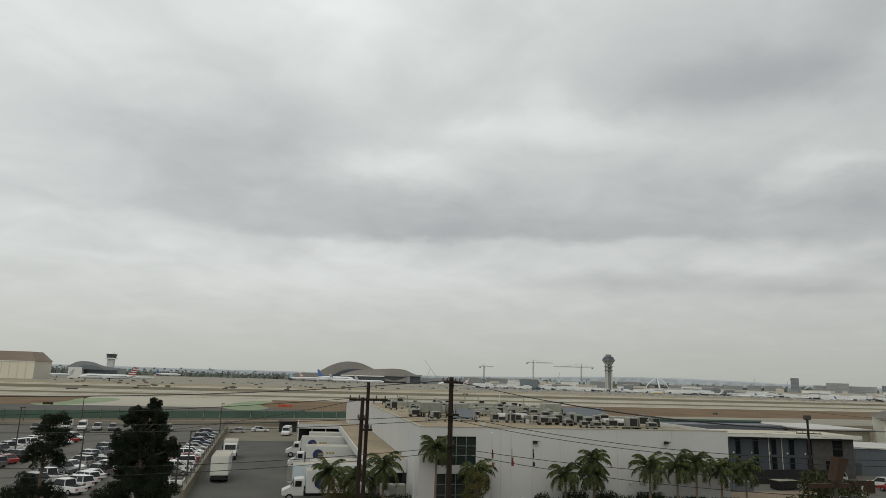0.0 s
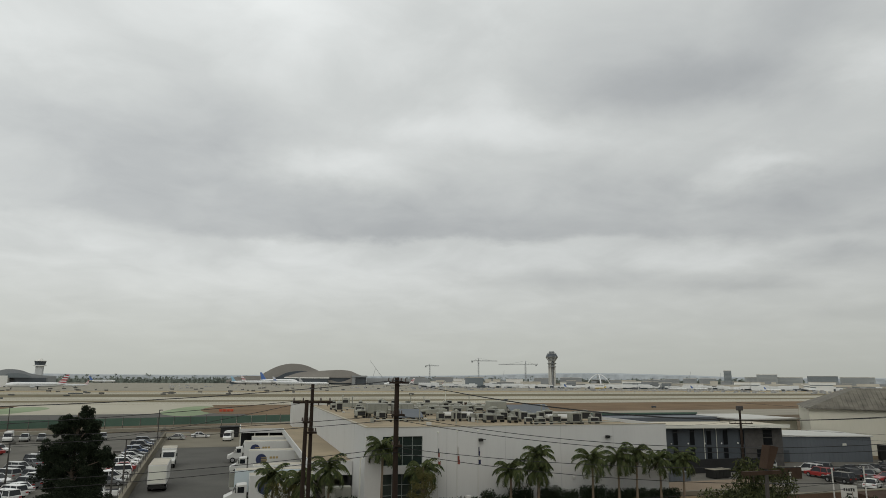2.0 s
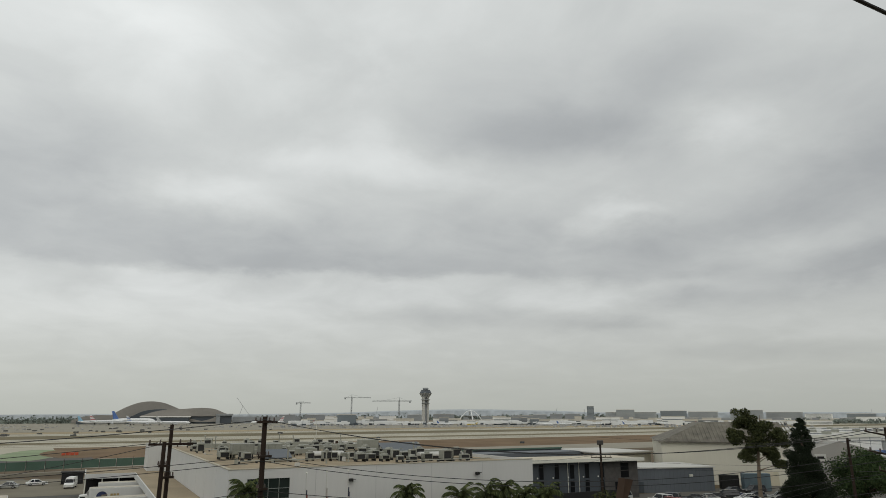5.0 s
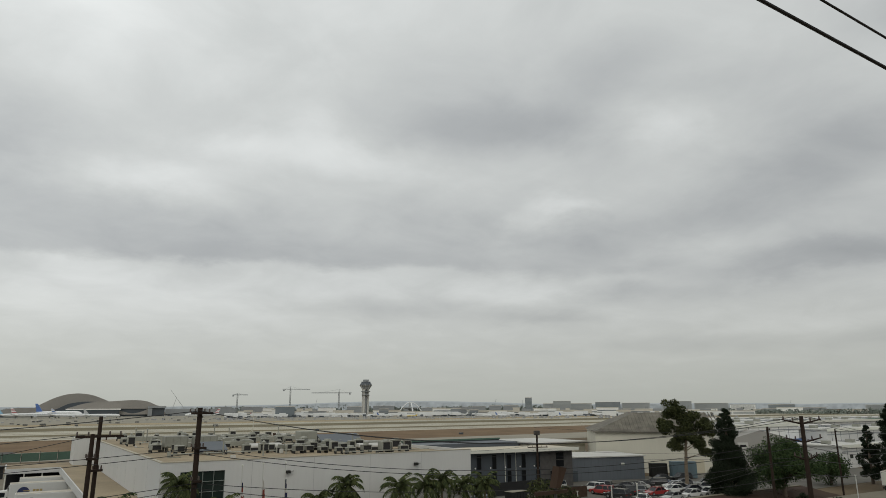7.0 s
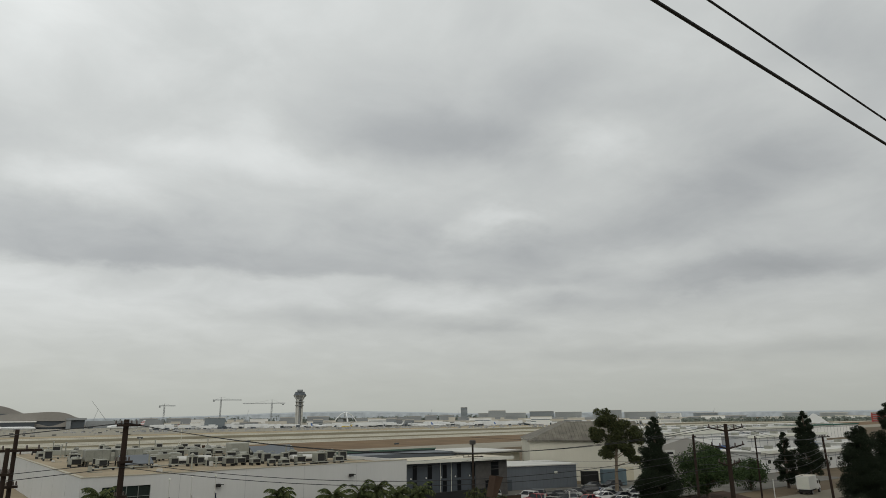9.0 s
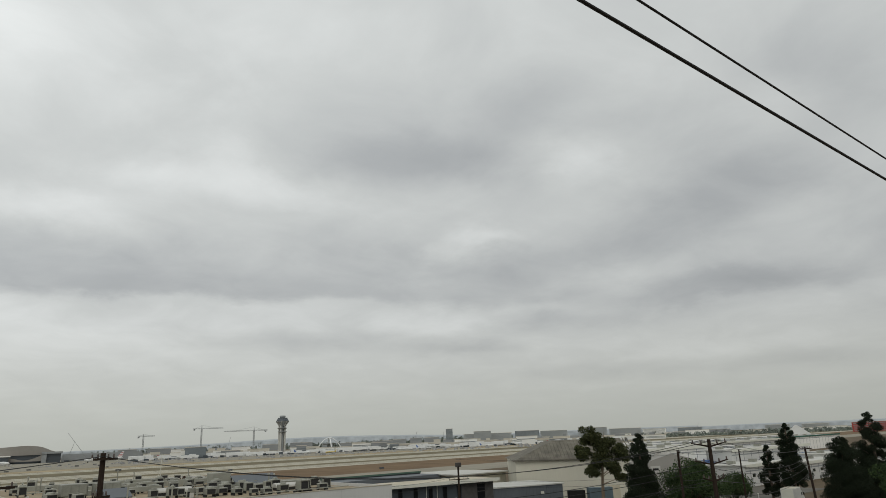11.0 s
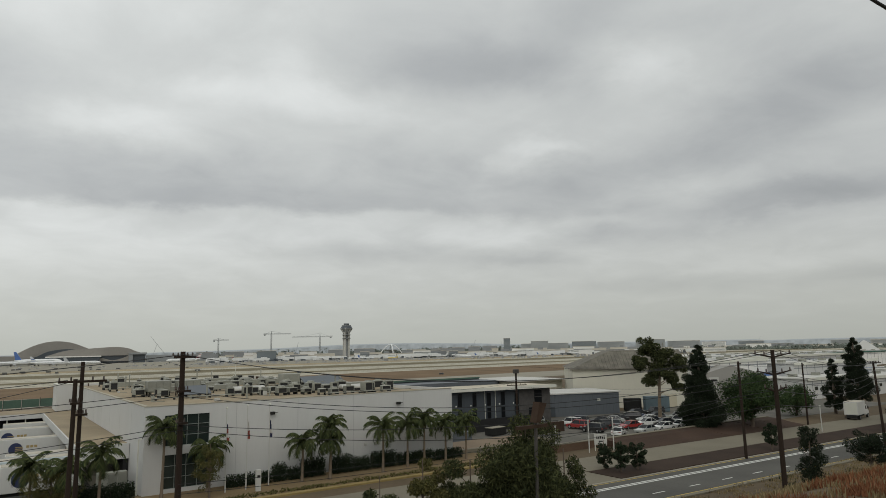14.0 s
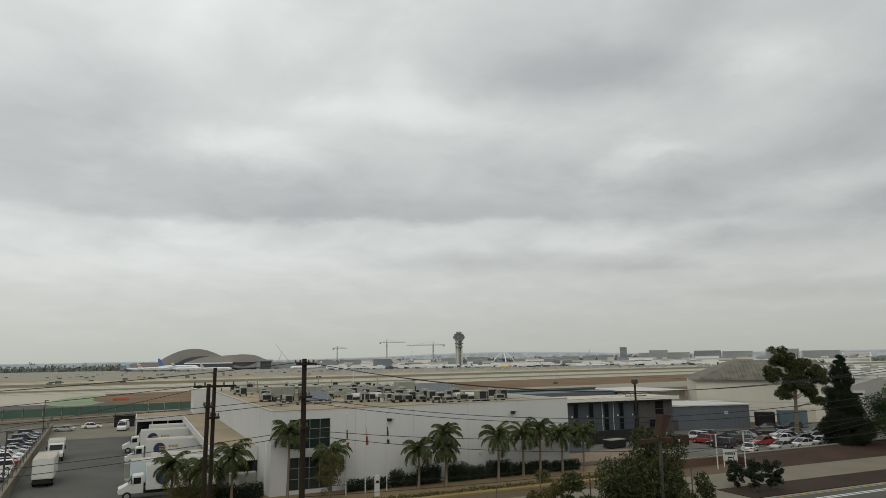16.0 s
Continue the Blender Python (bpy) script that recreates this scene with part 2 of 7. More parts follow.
def box(bm, x0, x1, y0, y1, z0, z1, m=None, bevel=0.0):
    """A box between two corners, turned or moved by m."""
    vs = [bm.verts.new((x, y, z)) for x in (x0, x1) for y in (y0, y1) for z in (z0, z1)]
    if m is not None:
        for v in vs:
            v.co = m @ v.co
    fs = [bm.faces.new([vs[i] for i in f]) for f in ((0, 1, 3, 2), (4, 6, 7, 5), (0, 4, 5, 1), (2, 3, 7, 6), (0, 2, 6, 4), (1, 5, 7, 3))]
    if bevel:
        es = list({e for f in fs for e in f.edges})
        bmesh.ops.bevel(bm, geom=es, offset=bevel, segments=1, affect="EDGES", profile=0.5)
    return vs


def tube(bm, points, radii, sides=8, cap=True):
    """A tapered tube through points."""
    rings = []
    pts = [Vector(p) for p in points]
    for i, p in enumerate(pts):
        d = (pts[min(i + 1, len(pts) - 1)] - pts[max(i - 1, 0)]).normalized()
        a = d.orthogonal().normalized() if abs(d.z) > 0.95 else d.cross(Vector((0, 0, 1))).normalized()
        b = d.cross(a)
        r = radii[i] if isinstance(radii, (list, tuple)) else radii
        rings.append([bm.verts.new(p + (a * math.cos(k * math.tau / sides) + b * math.sin(k * math.tau / sides)) * r) for k in range(sides)])
    for r0, r1 in zip(rings, rings[1:]):
        for k in range(sides):
            bm.faces.new((r0[k], r0[(k + 1) % sides], r1[(k + 1) % sides], r1[k]))
    if cap:
        bm.faces.new(rings[0][::-1])
        bm.faces.new(rings[-1])


def prism(bm, outline, axis, a, b, m=None):
    """An outline of 2D points drawn out along an axis from a to b."""
    def put(p, t):
        c = {"x": (t, p[0], p[1]), "y": (p[0], t, p[1]), "z": (p[0], p[1], t)}[axis]
        return m @ Vector(c) if m is not None else Vector(c)
    lo, hi = [bm.verts.new(put(p, a)) for p in outline], [bm.verts.new(put(p, b)) for p in outline]
    n = len(outline)
    for i in range(n):
        bm.faces.new((lo[i], lo[(i + 1) % n], hi[(i + 1) % n], hi[i]))
    bm.faces.new(lo[::-1])
    bm.faces.new(hi)


def part(name, bm, material, parent=None, label="", smooth=False):
    """Links a bmesh as one mesh object under a thing or a part."""
    bmesh.ops.recalc_face_normals(bm, faces=bm.faces)
    me = bpy.data.meshes.new(name)
    bm.to_mesh(me)
    bm.free()
    me.materials.append(material)
    if smooth:
        me.shade_smooth()
    ob = new(name, me)
    ob.parent = parent
    if label:
        ob["label"] = label
    return ob


def boxes(name, specs, material, parent=None, label="", bevel=0.0):
    bm = bmesh.new()
    for s in specs:
        box(bm, *s, bevel=bevel)
    return part(name, bm, material, parent, label)


def thing(name, label, category, group="", kind="", m=None):
    ob = new(name)
    if m is not None:
        ob.matrix_world = m
    return tagged(ob, label, category, group, kind)


def polar(az, d):
    return d * math.sin(radians(az)), d * math.cos(radians(az))


def rise(d, el):
    """Height seen at elevation el from the look-out, d metres off."""
    return 16.0 + d * math.tan(radians(el))


def setting(name, bm, material, label, category):
    return tagged(part(name, bm, material), label, category, kind="structure")


# ---- ground ----
def land(x, y):
    """Height of the hillside below the look-out."""
    edge = 43.5 - 0.03 * (x - 60)
    t = max(0.0, min(1.0, (edge - y) / 30.0))
    h = 8.6 * t * t * (3 - 2 * t)
    return h + 0.25 * noise.noise((x * 0.15, y * 0.15, 0)) * min(1.0, max(0.0, (edge - y) / 4.0))


bm = bmesh.new()
xs = [-4800, -2000, -800, -300, -120, *range(-60, 181, 6), 260, 500, 1000, 2200, 4800]
ys = [-4800, -1500, -400, -100, -30, *range(-12, 49, 4), 60, 100, 300, 1000, 2400, 4800]
grid = [[bm.verts.new((x, y, land(x, y) if -70 < x < 200 else (8.6 if y < 10 else land(x, y)))) for y in ys] for x in xs]
for i in range(len(xs) - 1):
    for j in range(len(ys) - 1):
        bm.faces.new((grid[i][j], grid[i + 1][j], grid[i + 1][j + 1], grid[i][j + 1]))
setting("ground", bm, mat("dry_soil", (0.10, 0.075, 0.05), 0.95, 0.35, 0.25), "dry sandy ground with patchy weeds", "ground")


def slab(name, x0, x1, y0, y1, z, material, label, category="pavement", rz=0.0, base=-0.3):
    bm = bmesh.new()
    box(bm, x0, x1, y0, y1, base, z, pose(0, 0, 0, 0, 0, rz) if rz else None)
    return setting(name, bm, material, label, category)


# highway below the hill, its edges slightly turned from the building line
RT = -1.6
slab("road", -200, 420, 47.6, 57.4, 0.02, ASPHALT, "grey asphalt highway with worn lanes", "road", RT)
slab("kerb", -200, 420, 46.9, 47.6, 0.16, SIDEWALK, "low concrete kerb along the highway", "kerb", RT)
slab("shoulder", -200, 420, 57.4, 57.9, 0.03, CONCRETE, "pale concrete gutter and shoulder", "road", RT)
slab("verge", 62, 420, 57.9, 63.4, 0.12, MULCH, "strip of dark brown bark mulch", "verge", RT)
slab("pavement", 62, 420, 63.4, 71.2, 0.16, SIDEWALK, "wide pale concrete side road", "pavement", RT)
slab("parking_lot_east", 68, 190, 76.5, 112.0, 0.06, LOT, "asphalt car park beside the slate building", "pavement")
slab("parking_lot_west", -130, -14, 80, 216, 0.05, LOT, "large worn asphalt car park", "pavement")
slab("dock_yard", -14, 14, 78, 168, 0.06, ASPHALT, "dark asphalt truck yard with patched joints", "pavement")
slab("dock_apron", -20, 14, 168, 212, 0.075, SIDEWALK, "pale concrete apron behind the truck yard", "pavement")
slab("frontage_road", -14, 62, 57.9, 71.0, 0.04, SIDEWALK, "pale frontage drive before the white building", "road", RT)
slab("planting_bed", 14, 62, 74.5, 84.0, 0.14, mat("tan_soil", (0.2, 0.145, 0.085), 0.95, 0.25, 0.6), "tan soil planting bed before the white wall", "bed")
slab("planting_kerb", 14, 62, 73.6, 74.5, 0.2, mat("ochre_kerb", (0.24, 0.18, 0.08), 0.9, 0.3, 1), "kerb edging with a faded yellow face", "kerb")

# airfield: parallel bands from the boundary fence to the far aprons
AT = 4.0
for n, (y0, y1, material, label) in enumerate([
    (252, 306, CONCRETE, "pale service road inside the airfield"), (306, 420, DRYGRASS, "band of dry brown airfield grass"),
    (420, 475, PALE, "pale concrete taxiway"), (475, 510, OLIVE, "olive grass between taxiways"), (510, 590, PALE, "pale concrete runway"),
    (590, 690, OLIVE, "broad olive grass infield"), (690, 770, PALE, "far pale concrete runway"), (770, 860, mat("tan_infield", (0.30, 0.245, 0.165), 0.95, 0.25, 0.05), "tan grass infield"),
    (860, 2300, CONCRETE, "broad concrete aprons before the terminals"),
]):
    slab("airfield_band_%d" % (n + 1), -2600, 2600, y0, y1, 0.03, material, label, "ground", AT)
slab("apron_gap", -85, 13, 306, 420, 0.045, PALE, "pale concrete link between taxiways", "ground", AT)
slab("taxiway_stub", -330, 24, 274, 324, 0.06, ASPHALT, "dark asphalt taxiway stub", "ground", AT)
EDGE = mat("dark_runway_shoulder", (0.11, 0.095, 0.07), 0.95, 0.3, 0.05)
for n, (y0, y1) in enumerate(((440, 442.5), (462, 465), (533, 536), (566, 569), (592, 596), (640, 648), (722, 728), (768, 776), (858, 866))):
    slab("runway_shoulder_%d" % (n + 1), -2600, 2600, y0, y1, 0.045, EDGE, "dark asphalt runway shoulder", "ground", AT)

# ---- white building with its dock ----
BX0, BX1, BY0, BY1, BH = 15.0, 58.0, 83.4, 168.0, 10.0


def wall_along_x(name, x0, x1, y, thick, z0, z1, holes, material, parent):
    """A wall in slabs round its openings (x0, x1, z0, z1)."""
    specs, x = [], x0
    cuts = sorted({x0, x1, *[h[0] for h in holes], *[h[1] for h in holes]})
    for a, b in zip(cuts, cuts[1:]):
        spans = sorted((h[2], h[3]) for h in holes if h[0] <= a and h[1] >= b)
        z = z0
        for lo, hi in spans:
            if lo > z:
                specs.append((a, b, y, y + thick, z, lo))
            z = hi
        if z < z1:
            specs.append((a, b, y, y + thick, z, z1))
    bm = bmesh.new()
    for s in specs:
        box(bm, *s)
    bmesh.ops.remove_doubles(bm, verts=bm.verts, dist=0.0005)
    return part(name, bm, material, parent)


white = thing("white_building", "large white warehouse office with flat cluttered roof", "building")
front_holes = [(17.2, 22.3, 5.4, 8.9), (17.2, 22.3, 0.6, 4.4)]
wall_along_x("front_wall", BX0, BX1, BY0, 0.35, 0.0, BH, front_holes, WHITEWALL, white)
boxes("side_wall", [(BX0, BX0 + 0.35, BY0 + 0.35, BY1, 0, BH)], WHITEWALL, white)
boxes("side_wall", [(BX1 - 0.35, BX1, BY0 + 0.35, BY1, 0, BH)], WHITEWALL, white)
boxes("back_wall", [(BX0 + 0.35, BX1 - 0.35, BY1 - 0.35, BY1, 0, BH)], WHITEWALL, white)
boxes("roof", [(BX0 + 0.35, BX1 - 0.35, BY0 + 0.35, BY1 - 0.35, BH - 0.9, BH - 0.45)], ROOFTAN, white, "tan felt roof")
boxes("coping", [(BX0 - 0.05, BX1 + 0.05, BY0 - 0.05, BY0 + 0.4, BH, BH + 0.1), (BX0 - 0.05, BX0 + 0.4, BY0 + 0.4, BY1, BH, BH + 0.1)], mat("dusty_coping", (0.36, 0.33, 0.28), 0.8, 0.2, 1.5), white, "dusty metal coping")
boxes("west_wing", [(11.6, BX0 - 0.004, 158.5, 167.9, 5.004, 10.3)], WHITEWALL, white)
boxes("wing_coping", [(11.5, BX0 - 0.06, 158.4, 168.0, 10.304, 10.42)], TRIM, white)
JOINT = mat("joint_grey", (0.4, 0.4, 0.4), 0.8, 0.1)
for x in (25.5, 33.5, 41.5, 49.5):
    boxes("panel_joint", [(x, x + 0.05, BY0 - 0.012, BY0 + 0.002, 0.1, BH - 0.1)], JOINT, white)
for y in range(92, 166, 9):
    boxes("panel_joint", [(BX0 - 0.012, BX0 + 0.002, y, y + 0.05, 0.1, BH - 0.1)], JOINT, white)
for hx0, hx1, hz0, hz1 in front_holes:
    win = boxes("window", [(hx0, hx1, BY0 + 0.22, BY0 + 0.3, hz0, hz1)], GLASS, white, "dark gridded window")
    nx = 4
    specs = [(hx0 + (hx1 - hx0) * i / nx - 0.03, hx0 + (hx1 - hx0) * i / nx + 0.03, BY0 + 0.1, BY0 + 0.22, hz0, hz1) for i in range(nx + 1)]
    specs += [(hx0, hx1, BY0 + 0.12, BY0 + 0.215, hz0 + (hz1 - hz0) * i / 3 - 0.03, hz0 + (hz1 - hz0) * i / 3 + 0.03) for i in range(4)]
    boxes("window_frame", specs, mat("grey_green_frame", (0.2, 0.225, 0.21), 0.6), win, "grey-green metal glazing bars")

# dock canopy on the west side: a tan flat roof on posts with a white fascia
dock = thing("loading_dock", "truck dock with tan flat canopy and white fascia", "loading dock")
boxes("canopy", [(9.3, 14.95, 92.5, 168, 4.7, 5.0), (0.3, 9.3, 154, 168, 4.7, 5.0)], ROOFTAN, dock, "tan felt canopy roof")
boxes("fascia", [(9.1, 9.3, 92.5, 154, 4.0, 5.12), (0.1, 9.3, 153.8, 154.0, 4.2, 5.12), (0.1, 0.3, 154, 168, 4.2, 5.12), (9.3, 14.95, 92.3, 92.5, 3.3, 5.12)], WHITEWALL, dock)
# shade under the canopy is put into this wall's colour
boxes("back_wall", [(14.4, 14.95, 92.5, 168, 0, 4.7), (0.5, 14.4, 167.6, 168, 0, 4.7)], DARK, dock)
boxes("platform", [(11.2, 14.4, 95, 167, 0, 1.2)], CONCRETE, dock)
for y in (93, 104, 116, 128, 140, 152):
    boxes("post", [(9.15, 9.35, y, y + 0.2, 0, 4.0)], TRIM, dock)
for x in (0.2, 3.2, 6.2):
    boxes("post", [(x, x + 0.2, 154.2, 154.4, 0, 4.2)], TRIM, dock)

# ---- slate building, grey shed, hangar and warehouses to the east ----
slate = thing("slate_building", "two-storey slate blue metal building with narrow windows", "building")
SY0, SX0, SX1, SH = 111.4, 76.0, 101.4, 7.4
slate.matrix_world = Matrix.Translation((SX0, SY0, 0)) @ Matrix.Rotation(radians(-7.5), 4, "Z") @ Matrix.Translation((-SX0, -SY0, 0))
boxes("wall", [(SX0, SX1 - 8, SY0, SY0 + 0.4, 0, SH), (SX0, SX0 + 0.4, SY0 + 0.4, SY0 + 10, 0, SH)], SLATE, slate)
boxes("stone_wall", [(SX1 - 8, SX1, SY0 - 0.15, SY0 + 0.4, 0, SH), (SX1 - 0.4, SX1, SY0 + 0.4, SY0 + 10, 0, SH)], STONE, slate, "grey stone-block end wall")
boxes("roof", [(SX0 - 0.6, SX1 + 0.7, SY0 - 1.6, SY0 + 10, SH, SH + 0.35)], mat("pale_gravel_roof", (0.46, 0.42, 0.36), 0.9, 0.2, 0.6), slate, "pale gravel roof")
boxes("fascia", [(SX0 - 0.6, SX1 + 0.7, SY0 - 1.72, SY0 - 1.6, SH - 0.15, SH + 0.5)], TRIM, slate, "white fascia")
LAMPGLOBE = mat("white_lamp_globe", (0.75, 0.75, 0.72), 0.5, 0.05)
for i in range(5):
    x = SX0 + 2.7 + i * 3.42
    for z0, z1 in ((4.1, 6.8), (0.3, 3.7)):
        w = boxes("window", [(x, x + 0.95, SY0 - 0.06, SY0 + 0.02, z0, z1)], BLACKGLASS, slate, "narrow black window")
        boxes("window_frame", [(x - 0.08, x, SY0 - 0.1, SY0 + 0.02, z0 - 0.08, z1 + 0.08), (x + 0.95, x + 1.03, SY0 - 0.1, SY0 + 0.02, z0 - 0.08, z1 + 0.08)], SLATE, w)
    boxes("wall_lamp", [(x - 0.55, x - 0.3, SY0 - 0.22, SY0 - 0.02, 4.2, 4.5)], LAMPGLOBE, slate, "small white wall lamp", bevel=0.06)
for x in (SX1 - 4.1,):
    boxes("window", [(x, x + 1.9, SY0 - 0.2, SY0 - 0.1, 4.0, 6.8)], BLACKGLASS, slate, "black upper window")
    boxes("transom", [(x, x + 1.9, SY0 - 0.24, SY0 - 0.2, 5.3, 5.42)], STONE, slate)
boxes("door", [(SX1 - 5.6, SX1 - 3.9, SY0 - 0.2, SY0 - 0.1, 0.05, 3.2)], BLACKGLASS, slate, "dark glazed entrance")
boxes("downpipe", [(SX0 + 9.0 + 0.28 * i, SX0 + 9.08 + 0.28 * i, SY0 - 0.14, SY0 - 0.02, 0, SH - 0.2) for i in (0, 9)], TRIM, slate)

shed = thing("grey_shed", "low grey metal shed with a pale roof", "shed")
shed.matrix_world = Matrix.Translation((106.2, 113.5, 0)) @ Matrix.Rotation(radians(-16), 4, "Z") @ Matrix.Translation((-106.2, -113.5, 0))
boxes("wall", [(105.4, 124.5, 113.5, 113.9, 0, 5.0), (105.4, 105.8, 113.9, 128, 0, 4.6), (124.1, 124.5, 113.9, 128, 0, 5.0)], GREYSIDE, shed)
boxes("seam", [(105.7 + i * 0.9, 105.78 + i * 0.9, 113.46, 113.5, 0, 4.9) for i in range(21)], GREYSIDE, shed)
boxes("roof", [(105.2, 124.9, 113.2, 128.4, 5.0, 5.25)], WHITEROOF, shed, "pale metal roof")
boxes("wall_vent", [(118.5, 119.3, 113.3, 113.5, 3.2, 3.7)], TRIM, shed)
boxes("door", [(106.4, 107.5, 113.42, 113.5, 0, 2.3)], SLATE, shed)

low = thing("cream_annex", "low cream annex with a white flat roof", "building")
boxes("wall", [(128, 146, 150, 172, 0, 6.0)], CREAM, low)
boxes("roof", [(126.5, 146, 148.5, 173, 6.0, 6.3)], WHITEROOF, low, "white roof")

hangar = thing("old_hangar", "long cream hangar with weathered corrugated roof", "hangar")
HM = pose(126.2, 125.8, 0, 0, 0, -41)
hangar.matrix_world = HM
HL, HW = 29.0, 34.0
bm = bmesh.new()
box(bm, 0, HL, 0, HW, 0, 9.88)
part("wall", bm, CREAM, hangar)
bm = bmesh.new()
vs = [bm.verts.new(c) for c in ((-0.6, -0.8, 9.9), (HL + 0.6, -0.8, 9.9), (HL + 0.6, 10, 14.5), (11, 10, 14.5), (11, HW - 10, 14.5), (HL + 0.6, HW - 10, 14.5), (-0.6, HW + 0.6, 9.9), (HL + 0.6, HW + 0.6, 9.9))]
for f in ((0, 1, 2, 3), (3, 2, 5, 4), (4, 5, 7, 6), (0, 3, 4, 6), (1, 7, 5, 2), (0, 6, 7, 1)):
    bm.faces.new([vs[i] for i in f])
part("roof", bm, CORRUGATED, hangar, "grey-brown corrugated roof")
bm = bmesh.new()
for i in range(34):
    x = -0.4 + i * 0.95
    k = min(1.0, max(0.05, (x + 0.6) / 11.6))
    prism(bm, [(-0.85, 9.95), (-0.8 + 10.8 * k, 9.9 + 4.6 * k), (-0.8 + 10.8 * k, 10.02 + 4.6 * k), (-0.85, 10.07)], "x", x, x + 0.2)
part("roof_rib", bm, CORRUGATED, hangar)
boxes("eave_gutter", [(-0.6, HL + 0.6, -0.95, -0.8, 9.75, 9.95)], CORRUGATED, hangar)
boxes("wall_seam", [(1.5 + i * 3.0, 1.58 + i * 3.0, -0.03, 0.01, 0.2, 9.6) for i in range(10)], CREAM, hangar)
boxes("door", [(HL - 6, HL - 3, -0.1, 0.05, 0, 3.2)], mat("tan_door", (0.45, 0.41, 0.33), 0.7), hangar)
boxes("sign", [(HL - 2.6, HL - 0.4, -0.08, 0.0, 4.4, 6.2)], TRIM, hangar)


def warehouse(x0, x1, y0, y1, h, wall, roof, label, doors=(), windows=0, edge=None):
    w = thing("warehouse", label, "warehouse", "airport cargo sheds")
    boxes("wall", [(x0, x1, y0, y0 + 0.4, 0, h), (x0, x0 + 0.4, y0 + 0.4, y1, 0, h), (x1 - 0.4, x1, y0 + 0.4, y1, 0, h), (x0 + 0.4, x1 - 0.4, y1 - 0.4, y1, 0, h)], wall, w)
    boxes("roof", [(x0 - 0.4, x1 + 0.4, y0 - 0.4, y1 + 0.4, h, h + 0.3)], roof, w)
    boxes("fascia", [(x0 - 0.4, x1 + 0.4, y0 - 0.5, y0 - 0.4, h - 0.4, h + 0.45)], edge or TRIM, w)
    for a, b, z0, z1 in doors:
        # dark plate stands for the shaded space inside the open door
        boxes("door", [(a, b, y0 - 0.08, y0 + 0.03, z0, z1)], DARK, w, "dark open dock door")
    long = x1 - x0
    for i in range(max(2, int(long / 14))):
        boxes("roof_vent", [(x0 + 5 + i * 13.0, x0 + 6.6 + i * 13.0, y0 + 6, y0 + 8, h + 0.3, h + 1.2)], GALV, w)
        boxes("skylight", [(x0 + 9 + i * 13.0, x0 + 11 + i * 13.0, y0 + 9, min(y1 - 3, y0 + 22), h + 0.3, h + 0.45)], GREYSIDE, w)
    for i in range(int(long / 5)):
        boxes("wall_seam", [(x0 + 2.5 + i * 5, x0 + 2.62 + i * 5, y0 - 0.05, y0 + 0.01, 0.2, h - 0.5)], GREYSIDE, w)
    boxes("parapet_stripe", [(x0, x1, y0 - 0.045, y0 + 0.01, h - 1.5, h - 1.2)], FARGREY, w)
    for i in range(windows):
        a = x0 + (x1 - x0) * (i + 0.6) / (windows + 0.6)
        boxes("window", [(a, a + 1.6, y0 - 0.06, y0 + 0.03, h * 0.45, h * 0.62)], GLASS, w)
    return w


warehouse(172, 205, 118, 150, 10.5, FARWHITE, WHITEROOF, "white cargo warehouse with flat white roof", [(190, 195, 0.5, 5)], 3)
warehouse(206, 262, 110, 145, 9.0, WHITEWALL, WHITEROOF, "long white cargo warehouse with dark dock doors", [(209, 214, 1, 5.5)], 5)
warehouse(200, 330, 150, 190, 10.0, WHITEWALL, WHITEROOF, "broad low white cargo shed", (), 0)
warehouse(300, 364, 200, 250, 9.4, FARWHITE, WHITEROOF, "white airfield shed with flat roof", (), 0)
warehouse(367, 530, 200, 250, 8.6, FARWHITE, WHITEROOF, "very long white airfield shed with green roof edge", (), 0, mat("green_roof_edge", (0.02, 0.10, 0.075), 0.6))
warehouse(186, 214, 96, 112, 5.5, WHITEWALL, WHITEROOF, "small white office block by the street", (), 4)
warehouse(216, 246, 92, 106, 5.0, WHITEWALL, WHITEROOF, "low white office with flat roof", (), 5)
warehouse(248, 300, 96, 112, 6.0, FARWHITE, WHITEROOF, "white depot behind the pines", (), 4)
for x0, x1, y in ((176, 188, 117), (197, 207, 117), (246, 260, 109)):
    a = thing("awning", "faded blue canvas awning along a warehouse wall", "awning", "blue awnings")
    bm = bmesh.new()
    prism(bm, [(y + 1, 3.6), (y + 1, 6.4), (y - 2.6, 5.0), (y - 2.6, 3.6)], "x", x0, x1)
    part("canopy", bm, BLUEAWN, a)

gh = thing("grey_gabled_depot", "grey gabled depot with white wall signs", "depot", m=pose(166, 116, 0, 0, 0, -27))
bm = bmesh.new()
prism(bm, [(0, 0), (20, 0), (20, 7.0), (10, 9.6), (0, 7.0)], "y", 0, 26)
part("wall", bm, mat("warm_grey_siding", (0.3, 0.29, 0.27), 0.7, 0.1, 0.5), gh)
boxes("sign", [(3, 6, -0.1, 0.0, 4.6, 6.4)], WHITEROOF, gh)
boxes("sign", [(3, 6, -0.1, 0.0, 2.2, 4.0)], WHITEROOF, gh)
boxes("lettering_bar", [(3.6, 5.4, -0.12, -0.1, 5.2, 5.8)], DARK, gh)
# dark plate for the shade within the doorway
boxes("door", [(10, 15, -0.1, 0.02, 0, 4.4)], DARK, gh, "dark open door")

